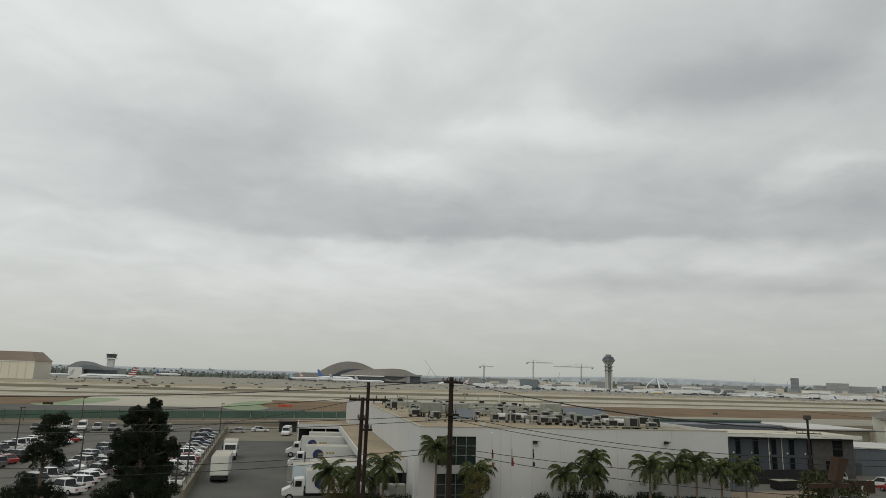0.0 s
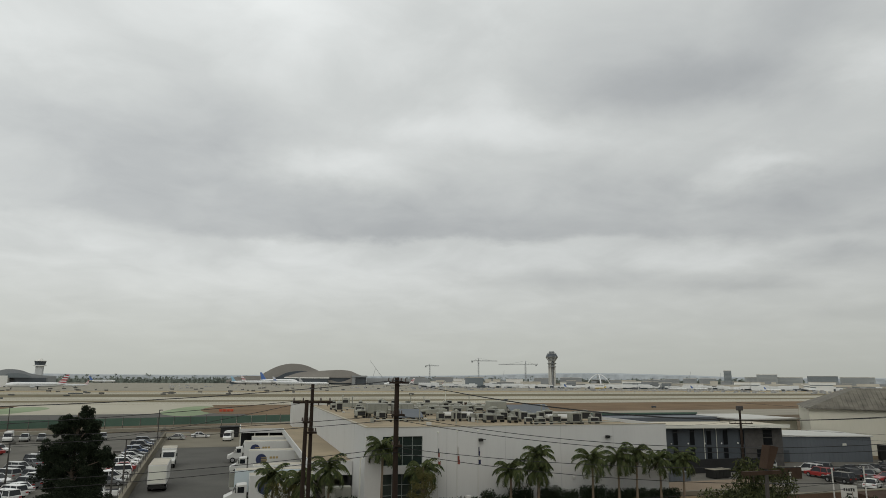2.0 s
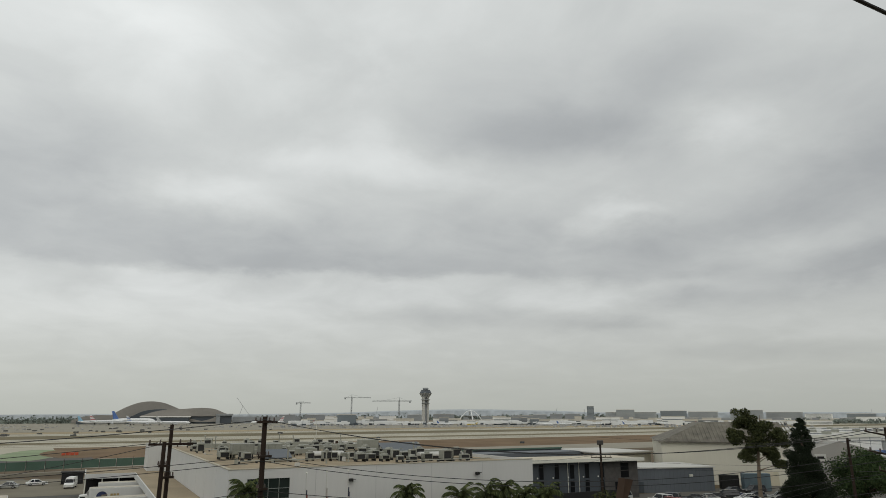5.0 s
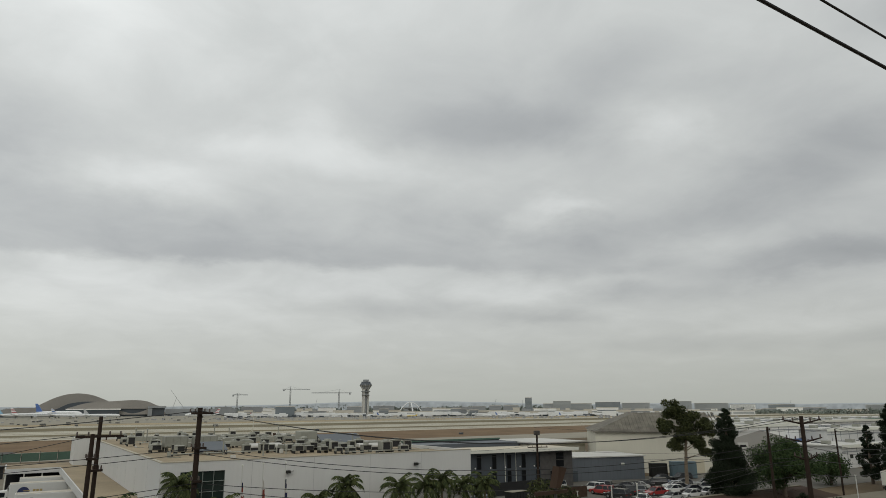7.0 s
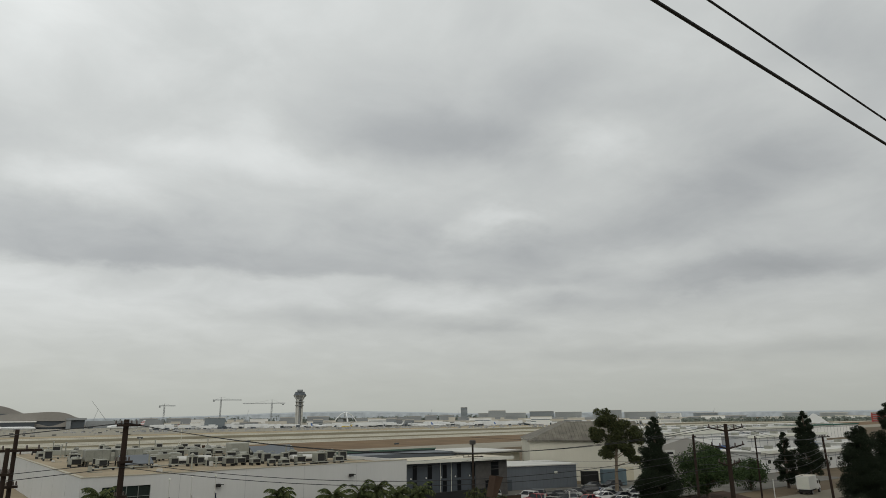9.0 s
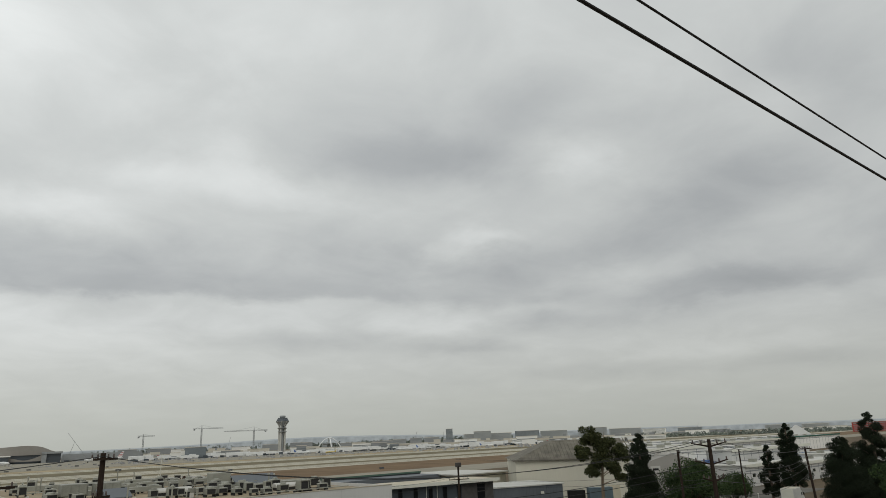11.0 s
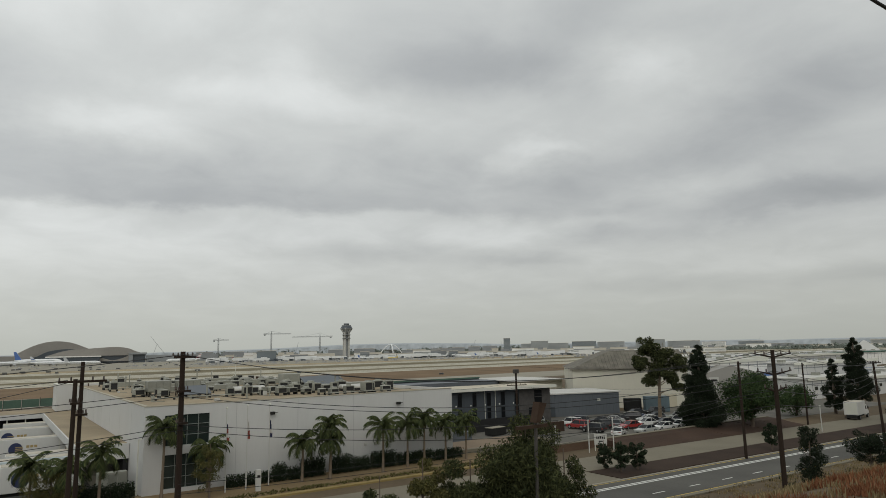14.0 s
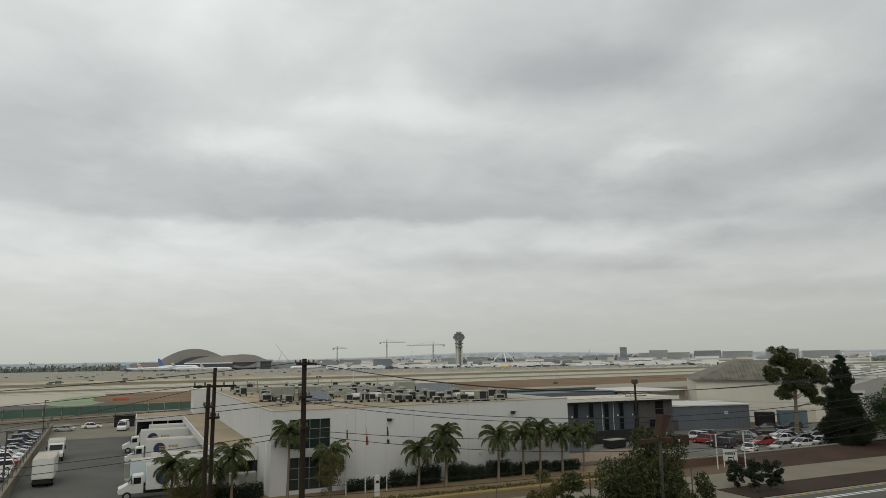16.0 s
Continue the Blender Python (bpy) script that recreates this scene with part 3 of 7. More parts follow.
# blast fence with green screen behind the slate building
bm = bmesh.new()
box(bm, 64, 127.5, 168, 168.4, 0, 6.6)
box(bm, 64, 127.5, 158, 168, 0, 6.3)
setting("blast_wall", bm, GREYSIDE, "long grey-blue wall topped with green screen", "wall")
tagged(boxes("wall_screen", [(64, 127.5, 167.6, 168.0, 6.604, 7.05)], GREENNET), "green mesh screen along a wall top", "screen", kind="structure")

# ---- far airport ----


def far_box(name, az0, az1, d, z0, el_top, depth, material, label, category="building", group="far buildings"):
    x0, y0 = polar(az0, d)
    x1, y1 = polar(az1, d)
    top = rise(d, el_top)
    ang = math.atan2(y1 - y0, x1 - x0)
    w = math.hypot(x1 - x0, y1 - y0)
    b = thing(name, label, category, group, m=Matrix.Translation((x0, y0, 0)) @ Matrix.Rotation(ang, 4, "Z"))
    boxes("wall", [(0, w, 0, depth, z0, top)], material, b)
    boxes("roof", [(-0.5, w + 0.5, -0.5, depth + 0.5, top, top + 1.0)], FARTAN, b)
    return b, w, top


def far_block(az0, az1, d, el_top, material, label, floors=8, bays=10, depth=40, z0=0):
    b, w, top = far_box("office_tower", az0, az1, d, z0, el_top, depth, material, label, "office building")
    fh = (top - z0) / floors
    for f in range(floors):
        boxes("window_band", [(w * 0.04, w * 0.96, -0.35, -0.05, z0 + f * fh + fh * 0.3, z0 + f * fh + fh * 0.65)], HOTELBAND, b, "dark window band")
    return b


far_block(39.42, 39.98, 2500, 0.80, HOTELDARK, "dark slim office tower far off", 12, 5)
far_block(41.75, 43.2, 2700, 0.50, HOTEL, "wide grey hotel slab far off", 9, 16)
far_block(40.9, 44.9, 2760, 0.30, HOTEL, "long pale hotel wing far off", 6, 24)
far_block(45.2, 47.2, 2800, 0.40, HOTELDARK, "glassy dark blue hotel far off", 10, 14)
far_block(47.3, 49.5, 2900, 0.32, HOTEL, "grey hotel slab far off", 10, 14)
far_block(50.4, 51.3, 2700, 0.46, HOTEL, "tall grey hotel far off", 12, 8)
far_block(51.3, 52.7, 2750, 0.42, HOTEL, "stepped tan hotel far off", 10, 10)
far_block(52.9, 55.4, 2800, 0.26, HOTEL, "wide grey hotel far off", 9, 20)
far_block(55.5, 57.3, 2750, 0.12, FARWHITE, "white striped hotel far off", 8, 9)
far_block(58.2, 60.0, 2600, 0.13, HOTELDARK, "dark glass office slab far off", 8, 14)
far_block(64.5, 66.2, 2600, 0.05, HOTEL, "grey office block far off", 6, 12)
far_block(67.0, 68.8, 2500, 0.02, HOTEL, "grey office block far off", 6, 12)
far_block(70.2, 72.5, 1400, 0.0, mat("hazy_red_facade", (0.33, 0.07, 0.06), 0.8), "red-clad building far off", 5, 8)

# terminal hall with wave-shaped roofs
hall = thing("terminal_hall", "terminal hall with wave-shaped grey metal roofs", "terminal")
HD = 1750.0


def wave_roof(az0, az1, el_pts, d, depth, base_el):
    bm = bmesh.new()
    n = 36
    outline = []
    last = len(el_pts) - 1
    for i in range(n + 1):
        t = i / n
        j = min(int(t * last), last - 1)
        u = t * last - j
        p0, p1, p2, p3 = el_pts[max(j - 1, 0)], el_pts[j], el_pts[j + 1], el_pts[min(j + 2, last)]
        el = 0.5 * (2 * p1 + (p2 - p0) * u + (2 * p0 - 5 * p1 + 4 * p2 - p3) * u * u + (3 * p1 - p0 - 3 * p2 + p3) * u ** 3)
        outline.append(((az0 + (az1 - az0) * t), el))
    front, rear = [], []
    for az, el in outline:
        x, y = polar(az, d)
        front.append((bm.verts.new((x, y, rise(d, el))), bm.verts.new((x, y, rise(d, base_el)))))
        x, y = polar(az, d + depth)
        rear.append((bm.verts.new((x, y, rise(d, el) - 3)), bm.verts.new((x, y, rise(d, base_el)))))
    for i in range(n):
        for a, b in ((front[i][0], front[i + 1][0]),):
            bm.faces.new((front[i][0], front[i + 1][0], rear[i + 1][0], rear[i][0]))
            bm.faces.new((front[i][1], front[i + 1][1], front[i + 1][0], front[i][0]))
            bm.faces.new((rear[i][0], rear[i + 1][0], rear[i + 1][1], rear[i][1]))
    return bm


part("roof", wave_roof(0.9, 6.6, [-0.1, 0.42, 0.86, 1.12, 1.18, 1.06, 0.75, 0.40], HD + 60, 150, -0.1), DOMEROOF, hall, smooth=False)
part("roof", wave_roof(-1.3, 2.2, [-0.2, 0.05, 0.14, 0.12, 0.0], HD + 20, 90, -0.4), DOMEROOF, hall)
part("roof", wave_roof(3.4, 9.7, [0.12, 0.40, 0.56, 0.60, 0.66, 0.70, 0.60, 0.25], HD + 10, 60, 0.05), DOMEROOF, hall)
# dark sheet added for the shade under the main roof's right side
part("glazed_arch", wave_roof(2.6, 6.6, [0.02, 0.40, 0.56, 0.58, 0.50, 0.3], HD + 35, 8, -0.1), FARDARK, hall, "dark crescent standing for the shaded underside of the roof")
part("roof_edge", wave_roof(6.4, 9.3, [0.0, -0.15, -0.3, -0.12, 0.25], HD - 2, 10, -0.38), DOMEROOF, hall)


def hall_box(name, az0, az1, el0, el1, d, material, label=""):
    x0, y0 = polar(az0, d)
    x1, y1 = polar(az1, d)
    bm = bmesh.new()
    prism(bm, [(x0, y0), (x1, y1), (x1 + 5, y1 + 40), (x0 + 5, y0 + 40)], "z", max(0, rise(d, el0)), rise(d, el1))
    return part(name, bm, material, hall, label)


hall_box("concourse", 3.4, 6.9, -0.6, -0.02, HD - 20, FARDARK, "dark glazed concourse")
hall_box("concourse_roof", 3.3, 7.0, -0.02, 0.06, HD - 22, FARWHITE)
hall_box("concourse", 6.6, 8.95, -0.6, 0.12, HD + 14, FARDARK, "dark glazed concourse")
hall_box("pier", 8.9, 9.2, -0.6, 0.22, HD - 10, FARGREY)
hall_box("pier", 9.2, 10.1, -0.6, 0.10, HD - 4, FARDARK)
hall_box("pier", 8.9, 10.2, 0.10, 0.24, HD - 12, FARGREY)
hall_box("pier", 10.2, 15.5, -0.6, 0.02, HD + 60, FARGREY)
hall_box("wing", -1.0, 3.4, -0.6, -0.28, HD - 5, FARDARK)

# control tower
TX, TY = polar(25.92, 1830)
ctower = thing("control_tower", "pale control tower with flared glazed cab", "control tower", m=pose(TX, TY, 0))
top = rise(1830, 2.37)
PALETOWER = mat("hazy_tower_concrete", (0.46, 0.455, 0.43), 0.8, 0.12, 0.05)
for dx, dy in ((-6, -3), (6, -3), (6, 5), (-6, 5)):
    bm = bmesh.new()
    tube(bm, [(dx, dy, 0), (dx, dy, top * 0.74)], 2.6, 8)
    part("shaft_leg", bm, PALETOWER, ctower)
bm = bmesh.new()
tube(bm, [(0, 1, 0), (0, 1, top * 0.76)], 4.2, 10)
part("core", bm, FARGREY, ctower, "grey recessed core")
for z, r in ((0.55, 11.5), (0.65, 12.5)):
    bm = bmesh.new()
    tube(bm, [(0, 0, top * (z - 0.012)), (0, 0, top * z), (0, 0, top * (z + 0.012))], [r * 0.8, r, r], 16)
    part("gallery_ring", bm, FARGREY, ctower)
bm = bmesh.new()
tube(bm, [(0, 0, top * 0.72), (0, 0, top * 0.78), (0, 0, top * 0.83), (0, 0, top * 0.845)], [8.5, 11.5, 16.0, 16.6], 16)
part("bracket", bm, FARGREY, ctower, "flared grey bracket under the cab")
for a in range(8):
    c, sn = math.cos(a * math.tau / 8 + 0.2), math.sin(a * math.tau / 8 + 0.2)
    bm = bmesh.new()
    tube(bm, [(c * 8, sn * 8, top * 0.70), (c * 16.8, sn * 16.8, top * 0.84)], 0.8, 5)
    part("strut", bm, PALETOWER, ctower)
bm = bmesh.new()
tube(bm, [(0, 0, top * 0.845), (0, 0, top * 0.875), (0, 0, top * 0.925)], [16.2, 15.2, 12.0], 16)
part("cab", bm, FARDARK, ctower, "dark glazed cab")
bm = bmesh.new()
tube(bm, [(0, 0, top * 0.925), (0, 0, top * 0.94)], [12.8, 12.4], 16)
tube(bm, [(0, 0, top * 0.965), (0, 0, top * 1.0)], [8.2, 7.2], 12)
part("cab_roof", bm, FARGREY, ctower)
bm = bmesh.new()
tube(bm, [(0, 0, top * 0.94), (0, 0, top * 0.965)], [7.4, 7.4], 12)
part("upper_cab", bm, FARDARK, ctower)

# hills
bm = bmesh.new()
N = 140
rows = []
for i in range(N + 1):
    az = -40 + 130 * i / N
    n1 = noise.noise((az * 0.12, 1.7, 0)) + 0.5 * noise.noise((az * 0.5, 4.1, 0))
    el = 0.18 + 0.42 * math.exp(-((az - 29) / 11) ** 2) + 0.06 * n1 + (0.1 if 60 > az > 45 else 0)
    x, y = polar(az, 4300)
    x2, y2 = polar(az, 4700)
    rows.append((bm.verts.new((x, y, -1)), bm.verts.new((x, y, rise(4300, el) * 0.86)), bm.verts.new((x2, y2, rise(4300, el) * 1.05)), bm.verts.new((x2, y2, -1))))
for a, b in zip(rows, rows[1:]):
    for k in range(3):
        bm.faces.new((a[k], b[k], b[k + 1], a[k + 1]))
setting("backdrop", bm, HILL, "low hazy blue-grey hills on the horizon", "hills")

# ---- trucks and cars ----
TYRE = mat("black_tyre", (0.015, 0.015, 0.016), 0.85, 0.2, 3)
RIM = mat("grey_rim", (0.35, 0.35, 0.36), 0.4, 0.1, 3, 0, 0.6)
CARGLASS = glass("car_glass", (0.012, 0.015, 0.018), 0.12)
CARGLASS.node_tree.nodes["Principled BSDF"].inputs["Specular IOR Level"].default_value = 0.3
LAMPRED = mat("red_lamp_lens", (0.3, 0.02, 0.02), 0.3, 0.1)
LAMPWHITE = mat("clear_lamp_lens", (0.6, 0.6, 0.6), 0.2, 0.1)
CHASSIS = mat("black_chassis", (0.02, 0.02, 0.02), 0.8, 0.2)


def paint(name, color):
    m = mat("car_paint_" + name, color, 0.28, 0.05, 1, 0)
    m.node_tree.nodes["Principled BSDF"].inputs["Coat Weight"].default_value = 0.6
    return m


PAINTS = {"white": (0.72, 0.72, 0.71), "black": (0.02, 0.02, 0.022), "silver": (0.38, 0.39, 0.4), "grey": (0.13, 0.135, 0.14), "red": (0.32, 0.03, 0.03), "blue": (0.05, 0.075, 0.14)}
KINDS = {
    # length, width, height, lower body outline, cabin outline (bottom, top), as (x, z)
    "sedan": (4.7, 1.82, [(-2.35, 0.3), (2.3, 0.28), (2.35, 0.62), (1.35, 0.86), (-1.55, 0.92), (-2.35, 0.88)], [(-1.75, 0.88), (1.15, 0.84), (0.25, 1.42), (-1.05, 1.44)]),
    "suv": (4.7, 1.9, [(-2.3, 0.35), (2.3, 0.33), (2.35, 0.82), (1.3, 1.02), (-2.3, 1.05)], [(-2.25, 1.03), (1.1, 1.0), (0.45, 1.66), (-2.0, 1.7)]),
    "pickup": (5.6, 1.95, [(-2.8, 0.42), (2.75, 0.4), (2.8, 0.95), (1.75, 1.12), (-2.8, 1.1)], [(-0.9, 1.1), (1.5, 1.1), (0.9, 1.82), (-0.7, 1.85)]),
    "van": (5.6, 2.0, [(-2.8, 0.35), (2.7, 0.33), (2.8, 0.95), (2.2, 1.2), (-2.8, 1.3)], [(-2.8, 1.28), (2.1, 1.18), (1.45, 2.25), (-2.75, 2.35)]),
}


def wheel(parent, x, y, r, w):
    bm = bmesh.new()
    tube(bm, [(x, y - w / 2, r), (x, y + w / 2, r)], r, 14)
    t = part("wheel", bm, TYRE, parent)
    bm = bmesh.new()
    s = 1 if y > 0 else -1
    tube(bm, [(x, y + s * (w / 2 - 0.02), r), (x, y + s * (w / 2 + 0.015), r)], r * 0.6, 10)
    part("rim", bm, RIM, t)


def build_car(kind, colour):
    L, W, low, cab = KINDS[kind]
    words = {"sedan": "sedan", "suv": "sport utility car", "pickup": "pickup truck", "van": "cargo van"}[kind]
    car = thing("car" if kind in ("sedan", "suv") else ("pickup_truck" if kind == "pickup" else "van"), "%s %s parked on the asphalt" % (colour, words), "car", "parked cars")
    body = paint(colour, PAINTS[colour])
    bm = bmesh.new()
    prism(bm, low, "y", -W / 2, W / 2)
    bmesh.ops.bevel(bm, geom=bm.edges[:], offset=0.09, segments=2, affect="EDGES", profile=0.6)
    part("body", bm, body, car, smooth=False)
    # cabin narrows towards the roof
    bm = bmesh.new()
    zb, zt = min(p[1] for p in cab), max(p[1] for p in cab)
    lo, hi = [], []
    for x, z in cab:
        w = W / 2 - 0.06 - 0.2 * (z - zb) / (zt - zb)
        lo.append(bm.verts.new((x, -w, z)))
        hi.append(bm.verts.new((x, w, z)))
    for i in range(4):
        bm.faces.new((lo[i], lo[(i + 1) % 4], hi[(i + 1) % 4], hi[i]))
    bm.faces.new(lo[::-1])
    bm.faces.new(hi)
    part("glasshouse", bm, body if kind == "van" else CARGLASS, car)
    xa, xb = cab[3][0], cab[2][0]
    w = W / 2 - 0.24
    boxes("roof", [(xa - 0.05, xb + 0.05, -w, w, zt - 0.03, zt + 0.04)], body, car, bevel=0.02)
    posts = [(cab[0], cab[3]), (cab[1], cab[2])]
    if kind in ("sedan", "suv"):
        posts.append((((xa + xb) / 2 - 0.2, zb), ((xa + xb) / 2 - 0.2, zt)))
    for y in (-W / 2 + 0.07, W / 2 - 0.07):
        for (xl, zl), (xh, zh) in posts:
            bm = bmesh.new()
            tube(bm, [(xl, y, zl), (xh, y * (w + 0.02) / (W / 2 - 0.07), zh)], 0.05, 5)
            part("pillar", bm, body, car)
    if kind == "van":
        boxes("windscreen", [(1.55, 1.62, -0.8, 0.8, 1.35, 1.9)], CARGLASS, car)
        bm = bmesh.new()
        prism(bm, [(1.45, 1.35), (2.06, 1.3), (1.6, 2.05), (1.45, 2.05)], "y", -W / 2 - 0.01, W / 2 + 0.01)
        part("side_window", bm, CARGLASS, car)
    if kind == "pickup":
        boxes("bed", [(-2.65, -1.0, -0.75, 0.75, 1.05, 1.125)], DARK, car, "dark open load bed")
    for sy in (-1, 1):
        y = sy * (W / 2 - 0.28)
        boxes("headlight", [(L / 2 - 0.14, L / 2 + 0.015, y - 0.2, y + 0.2, 0.58 if kind == "sedan" else 0.75, 0.72 if kind == "sedan" else 0.92)], LAMPWHITE, car)
        boxes("taillight", [(-L / 2 - 0.015, -L / 2 + 0.1, y - 0.18, y + 0.18, 0.7, 0.86)], LAMPRED, car)
        for x in (-L * 0.3, L * 0.3):
            wheel(car, x, sy * (W / 2 - 0.1), 0.33 if kind == "sedan" else 0.38, 0.22)
    return car


TEMPLATE = {}


def park(kind, colour, x, y, rz, z=0.06):
    m = pose(x, y, z, 0, 0, rz)
    if (kind, colour) not in TEMPLATE:
        car = build_car(kind, colour)
        car.matrix_world = m
        TEMPLATE[kind, colour] = car
        return car
    return copy_thing(TEMPLATE[kind, colour], m)


rng = random.Random(5)
CHOICE = [("sedan", "white"), ("sedan", "black"), ("suv", "white"), ("sedan", "silver"), ("suv", "grey"), ("sedan", "grey"), ("suv", "black"), ("sedan", "blue"), ("pickup", "white"), ("suv", "silver"), ("sedan", "red")]


def row(x0, y0, dx, dy, n, rz, gaps=()):
    for i in range(n):
        if i in gaps:
            continue
        k, c = rng.choice(CHOICE)
        park(k, c, x0 + dx * i + rng.uniform(-0.15, 0.15), y0 + dy * i + rng.uniform(-0.3, 0.3), rz + rng.uniform(-3, 3) + (180 if rng.random() < 0.4 else 0))


# car park west: a row along the dividing wall, double rows further in
for k, c, y in (("pickup", "white", 101.4), ("sedan", "grey", 113.0), ("sedan", "white", 118.6), ("suv", "white", 123.5), ("sedan", "red", 129.5), ("suv", "white", 134.5), ("sedan", "white", 140.5),
                ("sedan", "silver", 147), ("sedan", "grey", 152), ("suv", "blue", 157), ("sedan", "black", 162), ("suv", "black", 168), ("sedan", "blue", 174), ("suv", "grey", 180)):
    park(k, c, -17.6 - (y - 100) * 0.052, y, 4 + rng.uniform(-4, 4) + (180 if y % 2 > 1 else 0))
row(-28.5, 97, -0.17, 4.0, 18, 146, (13,))
row(-33.8, 99, -0.17, 4.0, 17, -34, (3, 9))
row(-47.0, 122, -0.15, 4.4, 11, 146, (6,))
row(-52.5, 126, -0.15, 4.4, 10, -34, (2,))
row(-66.0, 128, -0.15, 4.4, 9, 146, (5,))
row(-71.5, 130, -0.15, 4.4, 9, -34, (1,))
for i, (k, c) in enumerate((("sedan", "black"), ("sedan", "white"), ("van", "white"), ("van", "white"), ("pickup", "silver"), ("suv", "grey"))):
    park(k, c, -66 + i * 3.7, 193.5 - 0.1 * i, -82 + 3 * (i % 2))
park("suv", "grey", -33.5, 193, -80)
park("sedan", "silver", -15.6, 189.7, 172)
park("sedan", "white", -10.0, 194.5, 8)
park("van", "white", -2.6, 184.5, 262)
# car park east
for k, c, x, y, rz in (("suv", "black", 93.5, 88.5, 100), ("suv", "red", 95.2, 94.0, 95), ("suv", "white", 97.6, 98.5, 98), ("suv", "black", 99.2, 91.3, 60), ("sedan", "grey", 102.5, 91.4, 55), ("sedan", "black", 104.6, 97, 130), ("sedan", "silver", 107.4, 96.2, 140), ("sedan", "black", 110.2, 97.2, 130),
                     ("sedan", "red", 102.6, 87.5, 175), ("sedan", "white", 108.6, 88.4, 160), ("sedan", "black", 112.0, 90.2, 150), ("sedan", "white", 114.2, 92.6, 150), ("sedan", "black", 111.2, 86.2, 150), ("suv", "black", 114.2, 97.3, 140), ("sedan", "blue", 117.4, 99.0, 140), ("suv", "white", 115.6, 86.2, 110),
                     ("sedan", "white", 105.6, 82.0, 170), ("sedan", "silver", 99.8, 81.5, 178), ("sedan", "white", 110.4, 81.8, 172), ("sedan", "grey", 119.4, 94.6, 150), ("suv", "silver", 121.0, 90.4, 130), ("suv", "silver", 93.4, 105.0, 172), ("sedan", "black", 84.6, 106.4, 170), ("suv", "grey", 100.6, 99.5, 120), ("sedan", "black", 122.6, 103.0, 160), ("suv", "black", 127, 101, 165), ("sedan", "white", 93.5, 82.5, 30)):
    park(k, c, x, y, rz, 0.07)


TRUCKWHITE = mat("white_truck_skin", (0.56, 0.56, 0.54), 0.45, 0.06, 0.8, 0.04, streak=True)
LOGOBLUE = mat("navy_emblem", (0.02, 0.03, 0.09), 0.5, 0.1)
LOGOGOLD = mat("ochre_emblem", (0.36, 0.27, 0.12), 0.5, 0.1)


def box_truck(x, y, rz, box_len=7.5, cab=True, box_h=3.9, label="white box truck with a round navy emblem", emblem=True, skin=None):
    t = thing("box_truck" if cab else "trailer", label, "truck", "delivery trucks", m=pose(x, y, 0.06, 0, 0, rz))
    skin = skin or TRUCKWHITE
    b = boxes("cargo_box", [(-box_len, 0, -1.27, 1.27, 1.05, box_h)], skin, t, bevel=0.05)
    boxes("roof_cap", [(-box_len + 0.05, -0.05, -1.2, 1.2, box_h, box_h + 0.04)], mat("dusty_truck_roof", (0.42, 0.39, 0.33), 0.8, 0.25, 1.0), b)
    boxes("rear_door", [(-box_len - 0.02, -box_len + 0.01, -1.12, 1.12, 1.2, box_h - 0.15)], TRIM, t)
    boxes("chassis", [(-box_len, 0.2, -0.9, 0.9, 0.65, 1.05), (-box_len - 0.15, -box_len + 0.05, -1.2, 1.2, 0.5, 0.75)], CHASSIS, t)
    if emblem:
        for s in (-1, 1):
            ex = -box_len * 0.24
            bm = bmesh.new()
            tube(bm, [(ex, s * 1.265, 2.45), (ex, s * 1.285, 2.45)], 0.9, 24)
            e = part("emblem", bm, LOGOBLUE, t, "round navy emblem")
            boxes("emblem_bar", [(ex - 0.95, ex + 0.05, s * 1.288 - 0.004, s * 1.288 + 0.004, z, z + 0.12) for z in (2.15, 2.4, 2.65)], LOGOGOLD, e)
            boxes("lettering_bar", [(ex - 1.75 - 0.5 * i, ex - 1.35 - 0.5 * i, s * 1.275 - 0.006, s * 1.275 + 0.006, 2.55, 2.9) for i in range(3)], LOGOGOLD, t)
    if cab:
        bm = bmesh.new()
        prism(bm, [(0.25, 0.75), (2.95, 0.75), (3.0, 1.35), (1.9, 1.75), (1.45, 2.75), (0.25, 2.85)], "y", -1.12, 1.12)
        bmesh.ops.bevel(bm, geom=bm.edges[:], offset=0.08, segments=2, affect="EDGES", profile=0.6)
        c = part("cab", bm, skin, t)
        bm = bmesh.new()
        prism(bm, [(1.86, 1.82), (1.5, 2.62), (1.53, 2.64), (1.93, 1.82)], "y", -0.95, 0.95)
        part("windscreen", bm, CARGLASS, c)
        for s in (-1, 1):
            boxes("side_window", [(0.55, 1.35, s * 1.12 - 0.012, s * 1.12 + 0.012, 1.85, 2.55)], CARGLASS, c)
            boxes("headlight", [(2.92, 3.03, s * 0.85 - 0.18, s * 0.85 + 0.18, 0.95, 1.2)], LAMPWHITE, c)
            boxes("mirror", [(1.55, 1.65, s * 1.35 - 0.1, s * 1.35 + 0.1, 1.9, 2.45)], CHASSIS, c)
        boxes("grille", [(2.96, 3.03, -0.5, 0.5, 0.85, 1.3)], CHASSIS, c)
        for s in (-1, 1):
            wheel(t, 2.0, s * 1.0, 0.5, 0.3)
    for s in (-1, 1):
        wheel(t, -box_len + 1.6, s * 0.98, 0.5, 0.45)
        if not cab:
            wheel(t, -box_len + 2.8, s * 0.98, 0.5, 0.45)
            boxes("landing_leg", [(-1.6, -1.45, s * 0.8 - 0.08, s * 0.8 + 0.08, 0.0, 1.05)], CHASSIS, t)
    return t


